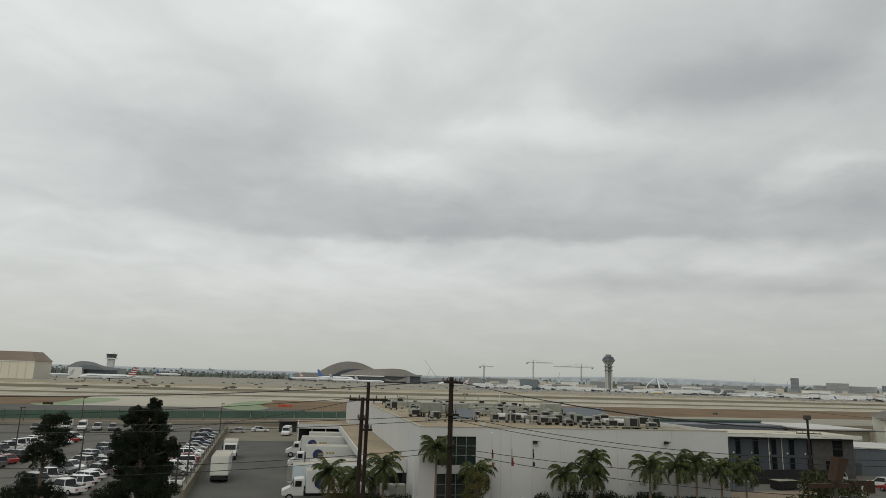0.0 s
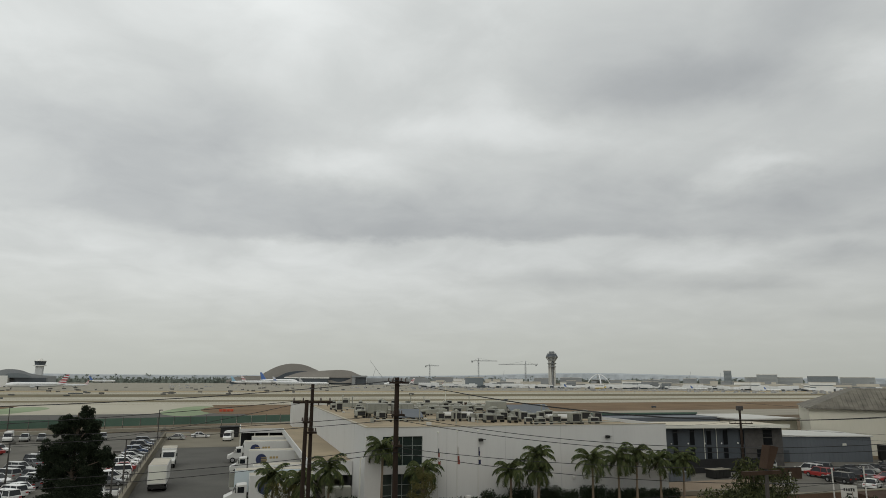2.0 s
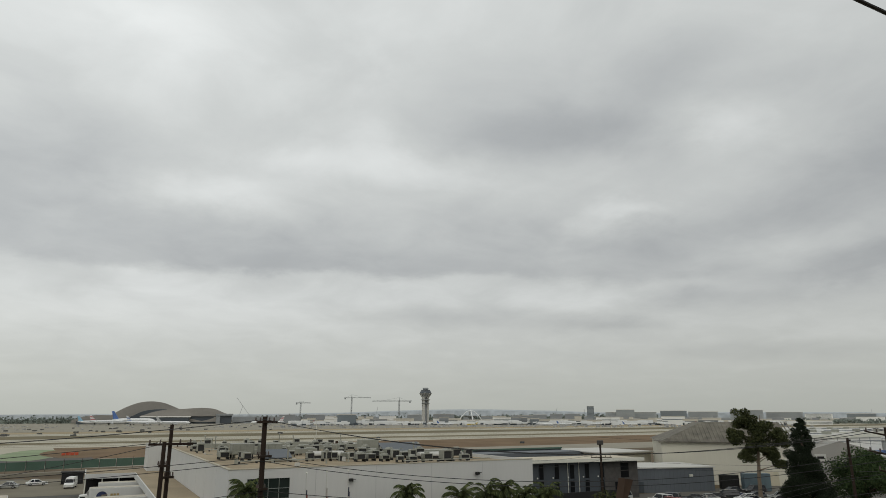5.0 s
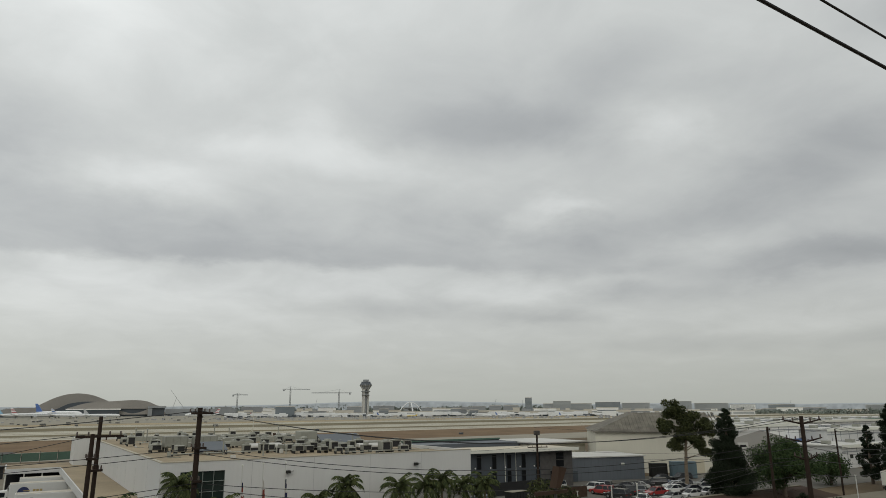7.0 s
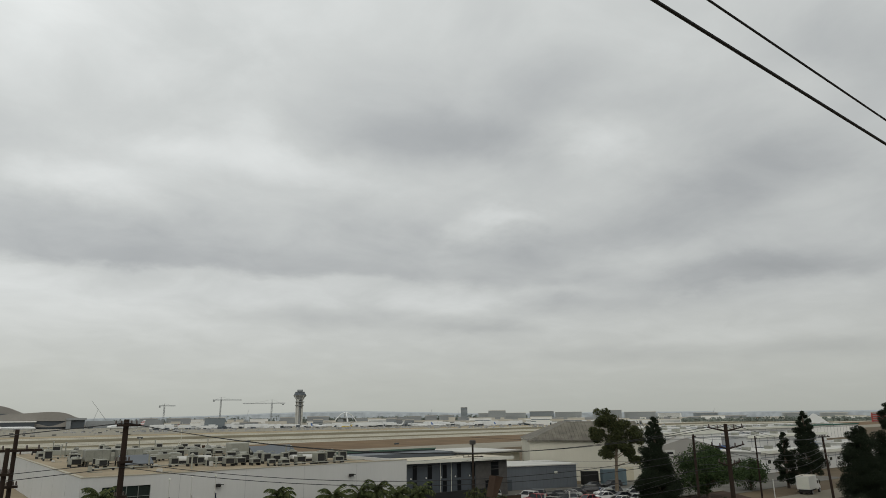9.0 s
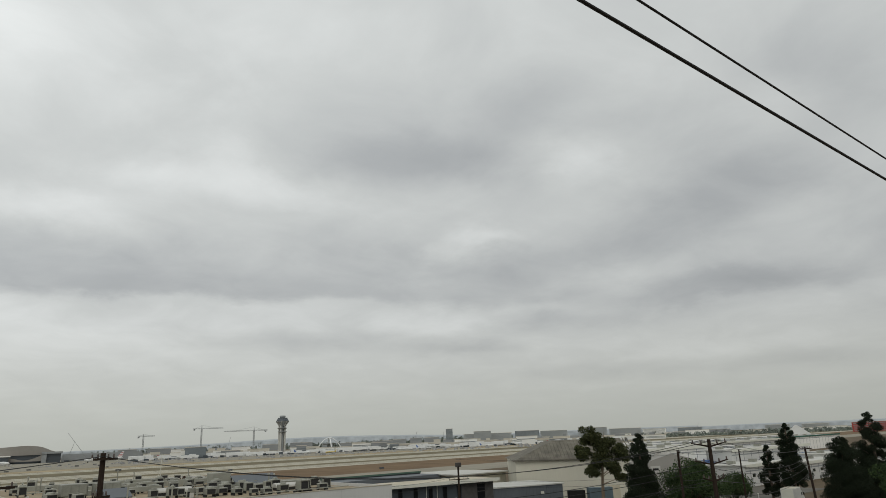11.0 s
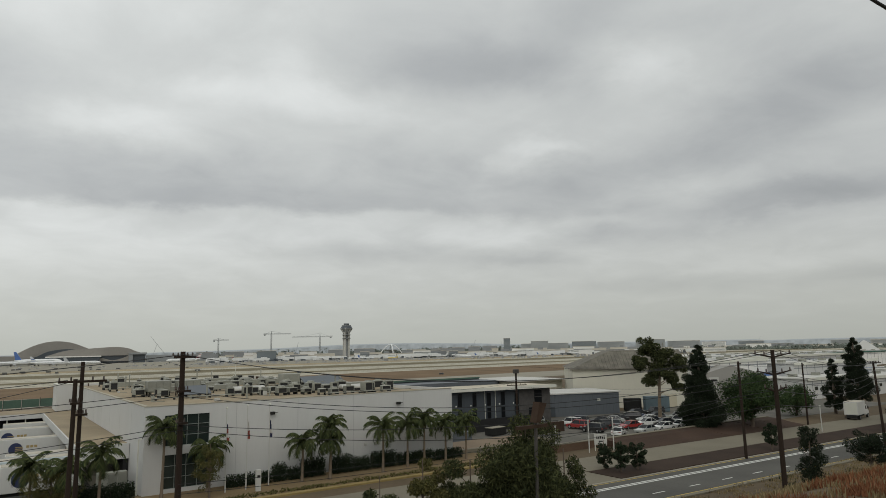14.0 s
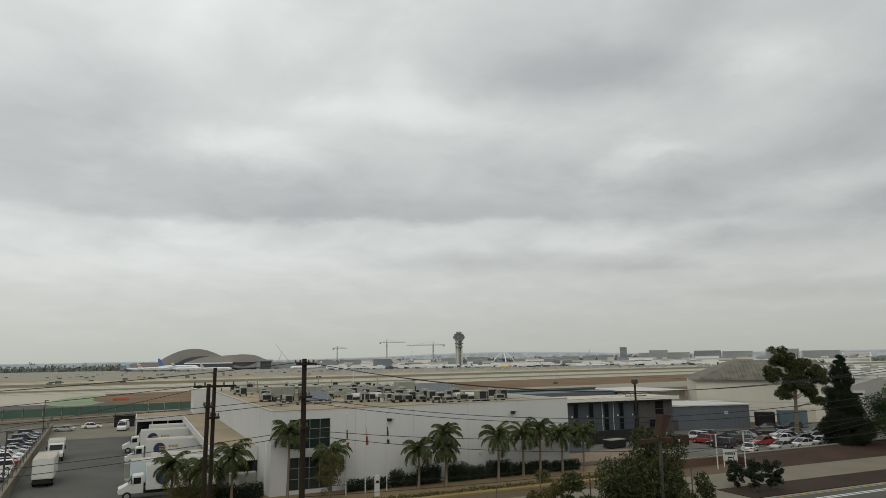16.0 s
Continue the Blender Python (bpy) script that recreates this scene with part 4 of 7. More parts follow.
box_truck(1.6, 91.0, 181, 8.0)
reefer = box_truck(-0.2, 96.7, 180, 9.2, False, 3.8, "pale blue refrigerated trailer at the dock", False, mat("pale_blue_truck_skin", (0.5, 0.57, 0.6), 0.5, 0.08))
boxes("cooling_unit", [(0.0, 0.7, -1.0, 1.0, 1.7, 3.5)], GALV, reefer, "grey cooling unit on the trailer front", bevel=0.05)
box_truck(2.2, 100.7, 180, 8.5, emblem=False, label="white box truck with a dusty roof at the dock")
box_truck(1.8, 120.6, 180, 8.5)
box_truck(1.1, 137.7, 180, 8.5)
box_truck(2.6, 147.5, 180, 8.5, emblem=False, label="white box truck deep under the dock canopy")
box_truck(-11.0, 113.2, 92, 8.2, False, 3.7, "white trailer parked along the yard wall", False)
box_truck(-12.0, 134.0, -86, 4.8, True, 3.2, "small white box truck facing the yard gate", False)
box_truck(148.5, 66.8, 10, 5.4, True, 3.6, "white box truck waiting on the side road", False)

# ---- trees ----
def leaf_mat(name, dark, light):
    m = mat(name, dark, 0.9, 0.1, 2.0, 0)
    m.node_tree.nodes["Principled BSDF"].inputs["Specular IOR Level"].default_value = 0.15
    n, l = m.node_tree.nodes, m.node_tree.links
    geo = n.new("ShaderNodeNewGeometry")
    ramp = n.new("ShaderNodeValToRGB")
    ramp.color_ramp.elements[0].color, ramp.color_ramp.elements[1].color = (*dark, 1), (*light, 1)
    l.new(geo.outputs["Random Per Island"], ramp.inputs[0])
    l.new(ramp.outputs[0], n["Principled BSDF"].inputs["Base Color"])
    return m


PINE = leaf_mat("dark_pine_needles", (0.007, 0.011, 0.007), (0.030, 0.042, 0.022))
PALMLEAF = leaf_mat("palm_leaf", (0.02, 0.03, 0.011), (0.085, 0.098, 0.036))
EUCLEAF = leaf_mat("eucalyptus_leaf", (0.02, 0.028, 0.012), (0.085, 0.092, 0.036))
OLIVELEAF = leaf_mat("yellowish_shrub_leaf", (0.035, 0.04, 0.013), (0.14, 0.125, 0.045))
GREENLEAF = leaf_mat("green_broad_leaf", (0.02, 0.04, 0.016), (0.065, 0.095, 0.035))
HEDGELEAF = leaf_mat("dark_hedge_leaf", (0.012, 0.02, 0.012), (0.035, 0.05, 0.024))
WEED = leaf_mat("dry_weed_blade", (0.16, 0.12, 0.06), (0.30, 0.24, 0.13))
RUSTWEED = leaf_mat("rusty_dry_brush", (0.13, 0.05, 0.025), (0.26, 0.12, 0.06))
BARK = mat("grey_brown_bark", (0.12, 0.095, 0.075), 0.9, 0.35, 3, 0.5, streak=True)
PALEBARK = mat("pale_smooth_bark", (0.17, 0.135, 0.105), 0.85, 0.3, 2, 0.3, streak=True)


def leaf(bm, c, size, rnd, slim=1.0):
    d = Vector((rnd.gauss(0, 1), rnd.gauss(0, 1), rnd.gauss(0, 0.7))).normalized()
    a = d.orthogonal().normalized()
    b = d.cross(a)
    s, w = size * rnd.uniform(0.6, 1.3), size * slim * rnd.uniform(0.5, 1.0)
    vs = [bm.verts.new(c + a * s * u + b * w * v) for u, v in ((-1, -0.35), (0.1, -0.9), (1, 0.2), (0.0, 0.9))]
    bm.faces.new(vs)


def foliage(name, centres, size, material, parent, seed, slim=1.0, hang=0.0):
    """Many small leaves, one at each centre, turned at random; hang: how far they droop."""
    r = np.random.RandomState(seed)
    n = len(centres)
    a = r.normal(size=(n, 3)) + np.array([0, 0, -hang])
    a /= np.linalg.norm(a, axis=1)[:, None]
    b = np.cross(a, r.normal(size=(n, 3)))
    b /= np.linalg.norm(b, axis=1)[:, None]
    s = size * r.uniform(0.6, 1.4, (n, 1))
    w = size * slim * r.uniform(0.5, 1.0, (n, 1))
    quad = [centres + a * s * u + b * w * v for u, v in ((-1, -0.3), (0.1, -0.85), (1, 0.15), (0.0, 0.85))]
    verts = np.stack(quad, 1).reshape(-1, 3)
    me = bpy.data.meshes.new(name)
    me.from_pydata(verts.tolist(), [], np.arange(4 * n).reshape(-1, 4).tolist())
    me.materials.append(material)
    ob = new(name, me)
    ob.parent = parent
    return ob


def cloud(spots, per, r, squash=0.8):
    """Leaf places in and round clumps of centre and radius."""
    out = []
    for c, rad in spots:
        n = int(per * rad ** 1.7) + 20
        d = r.normal(size=(n, 3))
        d /= np.linalg.norm(d, axis=1)[:, None]
        d *= rad * r.uniform(0.35, 1.08, (n, 1)) ** 0.7
        d[:, 2] *= squash
        out.append(np.array(c) + d)
    return np.concatenate(out)


def tree(name, label, x, y, z0, height, trunk_r, clumps, leaf_m, bark_m, seed, leaf_size, density, lean=(0, 0), bare=0.15, slim=1.0, squash=0.8):
    """clumps(rnd) gives places and radii relative to the foot, for a tree of that height."""
    rnd = random.Random(seed)
    t = thing(name, label, "tree" if name != "shrub" else "shrub", m=pose(x, y, z0))
    spots = clumps(rnd)
    bm = bmesh.new()
    pts = [Vector((lean[0] * f * f, lean[1] * f * f, height * f - (0.4 if f == 0 else 0))) for f in (0, 0.25, 0.5, 0.75, 0.95)]
    tube(bm, pts, [trunk_r, trunk_r * 0.8, trunk_r * 0.6, trunk_r * 0.35, 0.04], 8)
    part("trunk", bm, bark_m, t)
    bm = bmesh.new()
    for c, r in spots[:: max(1, len(spots) // 18)]:
        h = max(0.12, min(0.9, (c.z - r) / height))
        foot = Vector((lean[0] * h * h, lean[1] * h * h, height * h * 0.92))
        tube(bm, [foot, foot.lerp(c, 0.5) + Vector((0, 0, 0.1)), c], [trunk_r * 0.3, trunk_r * 0.18, 0.02], 5)
    part("branchwork", bm, bark_m, t)
    foliage("crown", cloud(spots, density * 5.5, np.random.RandomState(seed), squash), leaf_size * 0.40, leaf_m, t, seed, slim, 0.8 if slim < 0.6 else 0.0)
    return t


def pine_shape(height, radius, low=0.12, power=0.8, n=70):
    def f(rnd):
        out = []
        for i in range(n):
            u = low + (1 - low) * (i + rnd.random()) / n
            env = radius * max(0.10, (1 - u) ** power) * (0.85 if u < low + 0.1 else 1)
            a = rnd.uniform(0, math.tau)
            d = env * rnd.uniform(0.35, 1.0)
            out.append((Vector((math.cos(a) * d, math.sin(a) * d, height * u * 0.985)), max(0.45, env * rnd.uniform(0.30, 0.5))))
        return out
    return f


def round_shape(height, radius, low=0.35, n=45, flat=1.0):
    def f(rnd):
        out = []
        for _ in range(n):
            d = Vector((rnd.gauss(0, 1), rnd.gauss(0, 1), rnd.gauss(0, 1))).normalized() * rnd.uniform(0.4, 1.0)
            mid = height * (low + 1) / 2
            out.append((Vector((d.x * radius, d.y * radius, mid + d.z * height * (1 - low) / 2 * flat)), radius * rnd.uniform(0.2, 0.36)))
        return out
    return f


def lobed_shape(height, lobes, n=9):
    """A crown in separate uneven lobes: across, deep, height share, radius."""
    def f(rnd):
        out = []
        for lx, ly, lz, lr in lobes:
            for _ in range(n):
                d = Vector((rnd.gauss(0, 1), rnd.gauss(0, 1), rnd.gauss(0, 0.8))).normalized() * rnd.uniform(0.3, 1.0) * lr
                out.append((Vector((lx, ly, height * lz)) + d, lr * rnd.uniform(0.28, 0.5)))
        return out
    return f


def tree_at(az, d, el_top, **kw):
    x, y = polar(az, d)
    z0 = land(x, y)
    return x, y, z0, rise(d, el_top) - z0


# tall dark pines before the west car park
x, y, z0, h = tree_at(-11.6, 60, -1.97)
tree("pine_tree", "tall dense dark pine in front of the car park", x, y, z0, h, 0.3, lobed_shape(h, ((0.6, 0, 0.955, 0.55), (-0.5, 0, 0.91, 0.8), (0.7, 0.3, 0.88, 0.9), (-1.3, 0, 0.86, 0.6), (0, 0.4, 0.81, 1.3), (-1.2, -0.3, 0.76, 1.1), (1.0, 0, 0.76, 1.1), (2.3, -0.4, 0.70, 0.8), (0, 0, 0.66, 1.7), (-1.6, 0.4, 0.62, 1.2), (1.5, 0.3, 0.6, 1.2), (0, -0.3, 0.5, 1.9), (-1.5, 0, 0.44, 1.4), (1.7, 0, 0.46, 1.3), (0.2, 0, 0.34, 1.9), (-1.2, 0, 0.26, 1.2), (1.3, 0, 0.24, 1.2)), 20), PINE, BARK, 3, 0.2, 230, slim=0.55)
x, y, z0, h = tree_at(-18.1, 62, -3.16)
tree("pine_tree", "open dark pine with gaps in its crown", x, y, z0, h, 0.26, lobed_shape(h, ((0.6, 0, 0.94, 1.0), (-0.4, 0.4, 0.88, 1.0), (1.1, 0, 0.85, 0.9), (0.1, -0.3, 0.77, 1.1), (-0.9, 0, 0.72, 0.8), (1.0, 0.3, 0.71, 0.7), (-0.8, 0, 0.55, 1.2), (0.7, 0.3, 0.53, 1.1), (-2.0, 0, 0.47, 1.1), (0, 0.2, 0.42, 1.6), (1.4, -0.3, 0.43, 1.0), (-1.2, 0.3, 0.32, 1.4), (0.7, 0, 0.28, 1.5)), 14), PINE, BARK, 8, 0.2, 170, slim=0.5)
x, y, z0, h = tree_at(-22.6, 58, -5.6)
tree("pine_tree", "low dark pine at the lot edge", x, y, z0, h, 0.22, pine_shape(h, 2.6, 0.1, 0.35, 40), PINE, BARK, 12, 0.2, 140, slim=0.6)
# trees beside the east car park
x, y, z0, h = tree_at(51.9, 148, 0.45)
tree("eucalyptus_tree", "tall eucalyptus with pale trunk and open crown", x, y, z0, h, 0.42, lobed_shape(h, ((-1.6, 1, 0.88, 2.2), (0.9, -0.6, 0.80, 2.6), (-2.6, 2, 0.70, 2.2), (3.2, -2.4, 0.68, 2.3), (0.2, 0, 0.62, 2.2), (2.0, -1.4, 0.52, 1.9), (-1.4, 1, 0.5, 1.5), (3.4, -2.4, 0.42, 1.3)), 20), EUCLEAF, PALEBARK, 21, 0.42, 40, (1.5, -1))
x, y, z0, h = tree_at(55.1, 133, -0.12)
tree("pine_tree", "tall dense dark pine beside the car park", x, y, z0, h, 0.5, pine_shape(h, 3.9, 0.04, 0.55, 110), PINE, BARK, 23, 0.28, 190, slim=0.6)
x, y, z0, h = tree_at(58.7, 138, -2.35)
tree("broadleaf_tree", "rounded green broadleaf tree above the bank", x, y, z0, h, 0.4, round_shape(h, 5.9, 0.15, 55), GREENLEAF, BARK, 27, 0.40, 28)
x, y, z0, h = tree_at(61.8, 165, -3.3)
tree("broadleaf_tree", "low green tree before the white warehouse", x, y, z0, h, 0.3, round_shape(h, 4.4, 0.1, 36), GREENLEAF, BARK, 29, 0.40, 26)
x, y, z0, h = tree_at(65.9, 170, 0.18)
tree("pine_tree", "tall slender dark pine by the street", x, y, z0, h, 0.4, pine_shape(h, 3.3, 0.2, 0.42, 75), PINE, BARK, 31, 0.28, 190, slim=0.6)
x, y, z0, h = tree_at(64.35, 172, -1.34)
tree("pine_tree", "shorter dark pine beside a taller one", x, y, z0, h, 0.36, pine_shape(h, 2.5, 0.12, 0.45, 60), PINE, BARK, 33, 0.28, 190, slim=0.6)
x, y, z0, h = tree_at(71.3, 150, 0.75)
tree("pine_tree", "tall dark pine at the end of the street", x, y, z0, h, 0.45, pine_shape(h, 4.6, 0.1, 0.5, 90), PINE, BARK, 35, 0.28, 170, slim=0.6)
x, y, z0, h = tree_at(69.3, 146, -0.9)
tree("pine_tree", "broad dark pine with a ragged crown", x, y, z0, h, 0.42, pine_shape(h, 4.5, 0.08, 0.4, 85), PINE, BARK, 37, 0.28, 170, slim=0.6)
x, y, z0, h = tree_at(73.2, 120, -2.2)
tree("broadleaf_tree", "dusty green tree above the roadside bank", x, y, z0, h, 0.3, round_shape(h, 4.6, 0.1, 40), GREENLEAF, BARK, 39, 0.36, 30)
x, y, z0, h = tree_at(62.4, 76, -6.37)
tree("pine_tree", "young dark pine on the roadside bank", x, y, z0, h, 0.14, pine_shape(h, 1.5, 0.15, 0.3, 36), PINE, BARK, 41, 0.18, 120)
for az, d, el, seed in ((66.2, 74, -6.3, 43), (68.8, 70, -5.6, 45), (71.5, 66, -6.0, 47)):
    x, y, z0, h = tree_at(az, d, el)
    tree("pine_tree", "young dark pine on the roadside bank", x, y, z0, h, 0.14, round_shape(h, 1.9, 0.15, 30), PINE, BARK, seed, 0.18, 110)
# eucalyptus and shrubs on the slope below the look-out
x, y, z0, h = tree_at(40.9, 46, -5.8)
tree("eucalyptus_tree", "bushy roadside eucalyptus with drooping leaves", x, y, z0 - 0.5, h + 0.5, 0.2, round_shape(h, 3.3, 0.1, 70), EUCLEAF, BARK, 51, 0.36, 150, slim=0.42, squash=1.1)
x, y, z0, h = tree_at(44.0, 45, -8.0)
tree("eucalyptus_tree", "smaller eucalyptus shoot with drooping leaves", x, y, z0 - 0.5, h + 0.5, 0.12, round_shape(h, 1.7, 0.1, 30), EUCLEAF, BARK, 53, 0.36, 150, slim=0.42, squash=1.2)
x, y, z0, h = tree_at(36.2, 46, -8.8)
tree("shrub", "dark rounded shrub on the slope", x, y, z0 - 0.5, h + 0.5, 0.14, round_shape(h, 2.7, 0.0, 50), EUCLEAF, BARK, 55, 0.36, 150, slim=0.5)
x, y, z0, h = tree_at(32.2, 45, -8.6)
tree("shrub", "yellowish shrub with reddish tips", x, y, z0 - 0.5, h + 0.5, 0.12, round_shape(h, 2.2, 0.05, 40), OLIVELEAF, BARK, 57, 0.36, 140, slim=0.45)
x, y, z0, h = tree_at(28.6, 45, -9.9)
tree("shrub", "dusty green shrub with drooping leaves", x, y, z0 - 0.5, h + 0.5, 0.1, round_shape(h, 1.8, 0.05, 30), EUCLEAF, BARK, 58, 0.36, 140, slim=0.45)
for az, d, el, r, seed in ((47.3, 91, -7.6, 1.9, 61), (48.6, 89, -7.7, 2.0, 62), (49.9, 91, -7.6, 2.0, 63), (59.9, 112, -6.1, 2.0, 64)):
    x, y, z0, h = tree_at(az, d, el)
    tree("shrub", "clipped dark bush on the mulch verge", x, y, 0.1, h, 0.14, round_shape(h, r * 0.6, 0.0, 44, 0.9), HEDGELEAF, BARK, seed, 0.2, 110)
x, y, z0, h = tree_at(15.1, 80.5, -7.0)
tree("shrub", "tall yellowish shrub by the office window", x, y, 0.1, h, 0.14, round_shape(h, 1.7, 0.05, 40), OLIVELEAF, BARK, 67, 0.16, 80)
x, y, z0, h = tree_at(4.2, 80, -8.0)
tree("shrub", "overgrown green shrub by the dock", x, y, 0.1, h, 0.14, round_shape(h, 2.6, 0.05, 44), OLIVELEAF, BARK, 68, 0.16, 70)


def palm(x, y, height, seed, spread=2.4, droop=1.0, label="feather palm with arching green fronds"):
    rnd = random.Random(seed)
    t = thing("palm_tree", label, "palm tree", "palms along the white wall", m=pose(x, y, 0.1))
    bm = bmesh.new()
    h = height - spread * 0.35
    tube(bm, [(0, 0, -0.2), (0.05, 0, h * 0.3), (0.1, 0.03, h * 0.7), (0.1, 0.05, h)], [0.22, 0.15, 0.13, 0.17], 10)
    part("trunk", bm, PALEBARK, t, "pale ringed trunk")
    bm = bmesh.new()
    tube(bm, [(0.1, 0.05, h - 0.5), (0.1, 0.05, h + 0.5)], [0.24, 0.12], 8)
    part("crownshaft", bm, PALMLEAF, t)
    for k in range(24):
        a = k * 2.4 + rnd.uniform(-0.3, 0.3)
        up = 1.4 - 0.075 * k + rnd.uniform(-0.25, 0.25)
        ln = spread * rnd.uniform(1.0, 1.3)
        bm = bmesh.new()
        pts, p, ang = [], Vector((0.1, 0.05, h + 0.3)), up
        for s in range(9):
            pts.append(p.copy())
            step = ln / 8
            p = p + Vector((math.cos(a) * math.cos(ang), math.sin(a) * math.cos(ang), math.sin(ang))) * step
            ang -= (0.12 + 0.035 * s) * droop
        tube(bm, pts, [0.035 - 0.003 * i for i in range(9)], 3, False)
        side = Vector((-math.sin(a), math.cos(a), 0))
        for s in range(1, 9):
            for q in (0.0, 0.5):
                if s == 8 and q:
                    continue
                c = pts[s].lerp(pts[min(s + 1, 8)], q)
                fwd = (pts[min(s + 1, 8)] - pts[s - 1]).normalized()
                L = 0.8 * math.sin(math.pi * min(0.97, (s + q + 0.8) / 9.5)) + 0.08
                for sg in (-1, 1):
                    tip = c + (side * sg * 0.75 + fwd * 0.55 + Vector((0, 0, -0.55 - 0.3 * rnd.random()))) * L
                    vs = [bm.verts.new(v) for v in (c - fwd * 0.10, c + fwd * 0.12, tip)]
                    bm.faces.new(vs)
        part("frond", bm, PALMLEAF, t)
    return t


for i, (x, y, h, sp) in enumerate(((16.6, 80.9, 8.0, 2.2), (32.6, 79.6, 5.2, 2.3), (35.9, 78.6, 7.0, 2.3), (43.3, 78.4, 6.4, 2.6), (48.0, 80.0, 6.2, 2.4), (50.6, 79.8, 6.6, 2.4),
                                   (54.6, 80.4, 5.7, 2.2), (57.8, 79.8, 5.8, 2.4), (10.2, 80.0, 6.0, 2.5), (4.0, 81.5, 5.2, 2.2), (7.0, 79.5, 4.8, 2.2), (21.6, 81.0, 5.4, 2.6))):
    palm(x, y, h, 100 + i, sp, 1.0 + 0.1 * (i % 3))
palm(35.9, 78.7, 5.2, 140, 2.2, 1.2, "lower feather palm in front of a taller one")

# hedge in front of the white wall, low edging plants
for i, (x0, x1, h) in enumerate(((24, 29.5, 1.5), (29.7, 31.4, 2.3), (31.6, 33.2, 1.6), (33.4, 36.6, 2.5), (37.6, 40.6, 2.4), (40.8, 43.2, 1.9), (43.6, 47.2, 2.3), (47.5, 53.5, 1.7), (53.8, 58.5, 1.5), (5.5, 14.0, 2.2))):
    rnd = random.Random(200 + i)
    hd = thing("hedge", "dark clipped hedge before the white wall", "hedge", "hedges", m=pose(x0, 82.0, 0.1))
    r = np.random.RandomState(200 + i)
    n = int((x1 - x0) * h * 420)
    pts = np.stack([r.uniform(0, x1 - x0, n), r.uniform(-0.7, 0.7, n), h * (0.05 + 0.95 * r.uniform(0, 1, n)) * (0.86 + 0.14 * np.sin(np.arange(n) * 0.7))], 1)
    foliage("foliage", pts, 0.1, HEDGELEAF, hd, 200 + i)
    boxes("stem", [(0.1 + k, 0.16 + k, -0.03, 0.03, -0.1, h * 0.8) for k in range(max(1, int(x1 - x0)))], BARK, hd)

# ---- poles and cables ----
STEEL = mat("dark_weathered_steel", (0.05, 0.045, 0.042), 0.7, 0.3, 2, 0.2)
PORCELAIN = mat("brown_insulator", (0.06, 0.04, 0.035), 0.3, 0.2, 2, 0)


def utility_pole(x, y, z0, top, r, arms, label, lean=(0.0, 0.0), arm_dir=0.0, vee=False):
    """arms: (height, half length). arm_dir: degrees of the arms from the x axis."""
    p = thing("utility_pole", label, "utility pole", "utility poles", m=pose(x, y, z0))
    H = top - z0
    bm = bmesh.new()
    tube(bm, [(0, 0, -0.5), (lean[0] * 0.5, lean[1] * 0.5, H * 0.5), (lean[0], lean[1], H)], [r * 1.15, r, r * 0.8], 12)
    part("shaft", bm, WOODPOLE, p)
    c, s = math.cos(radians(arm_dir)), math.sin(radians(arm_dir))
    for h, half in arms:
        k = (h - z0) / H
        cx, cy = lean[0] * k, lean[1] * k
        for sg in ((-1, 1) if vee else (0,)):
            bm = bmesh.new()
            if vee:
                tube(bm, [(cx, cy, h - z0 - 0.1), (cx + c * half * sg, cy + s * half * sg, h - z0 + 0.18)], [0.07, 0.04], 6)
            else:
                box(bm, -half, half, -0.16 - r, -r, -0.07, 0.07, Matrix.Translation((cx, cy, h - z0)) @ Matrix.Rotation(radians(arm_dir), 4, "Z"))
            part("crossarm", bm, WOODPOLE, p)
        for q in (-0.92, -0.45, 0.45, 0.92):
            bm = bmesh.new()
            zz = h - z0 + (0.2 * abs(q) if vee else 0.07)
            tube(bm, [(cx + c * half * q, cy + s * half * q, zz), (cx + c * half * q, cy + s * half * q, zz + 0.22)], [0.06, 0.04], 6)
            part("insulator", bm, PORCELAIN, p)
    return p


def cable(a, b, sag, r=0.02, label="slack black overhead cable between poles", group="overhead cables"):
    bm = bmesh.new()
    A, B = Vector(a), Vector(b)
    pts = []
    for i in range(25):
        t = i / 24
        v = A.lerp(B, t)
        v.z -= sag * 4 * t * (1 - t)
        pts.append(v)
    tube(bm, pts, r, 5)
    return tagged(part("cable", bm, WIRE, smooth=True), label, "cable", group)


PA, PL, PR = (10.15, 44.9), (-52.0, 47.0), (45.29, 25.6)
zr = land(*PR)
utility_pole(*PA, 0.0, 16.1, 0.19, [(15.75, 0.75), (13.6, 0.45), (11.6, 0.3)], "thick dark wooden utility pole by the highway", (0.0, 0.0), 20)
utility_pole(4.65, 46.8, 0.0, 15.6, 0.14, [(14.4, 1.35), (12.4, 0.35)], "slender wooden pole with one wide crossarm", (0.02, 0), 8)
utility_pole(4.05, 45.0, 0.0, 14.6, 0.15, [(13.2, 0.25)], "dark wooden pole standing beside another", (0.1, 0), 8)
utility_pole(*PL, 0.0, 15.8, 0.2, [(15.3, 0.8), (13.3, 0.5)], "wooden utility pole along the highway", (0, 0), 10)
utility_pole(*PR, zr, 15.35, 0.16, [(14.95, 1.5), (13.75, 1.4), (12.6, 0.9)], "dark wooden pole with paired vee crossarms", (0.0, 0.0), -22, True)
utility_pole(87.5, 54.6, 0.05, 13.3, 0.19, [(13.0, 1.0)], "wooden pole with a short crossarm beside the highway", (0, 0), 30)
utility_pole(131.0, 68.3, 0.1, 11.8, 0.16, [(11.4, 1.0)], "thin pale pole beside the side road", (0, 0), 30)
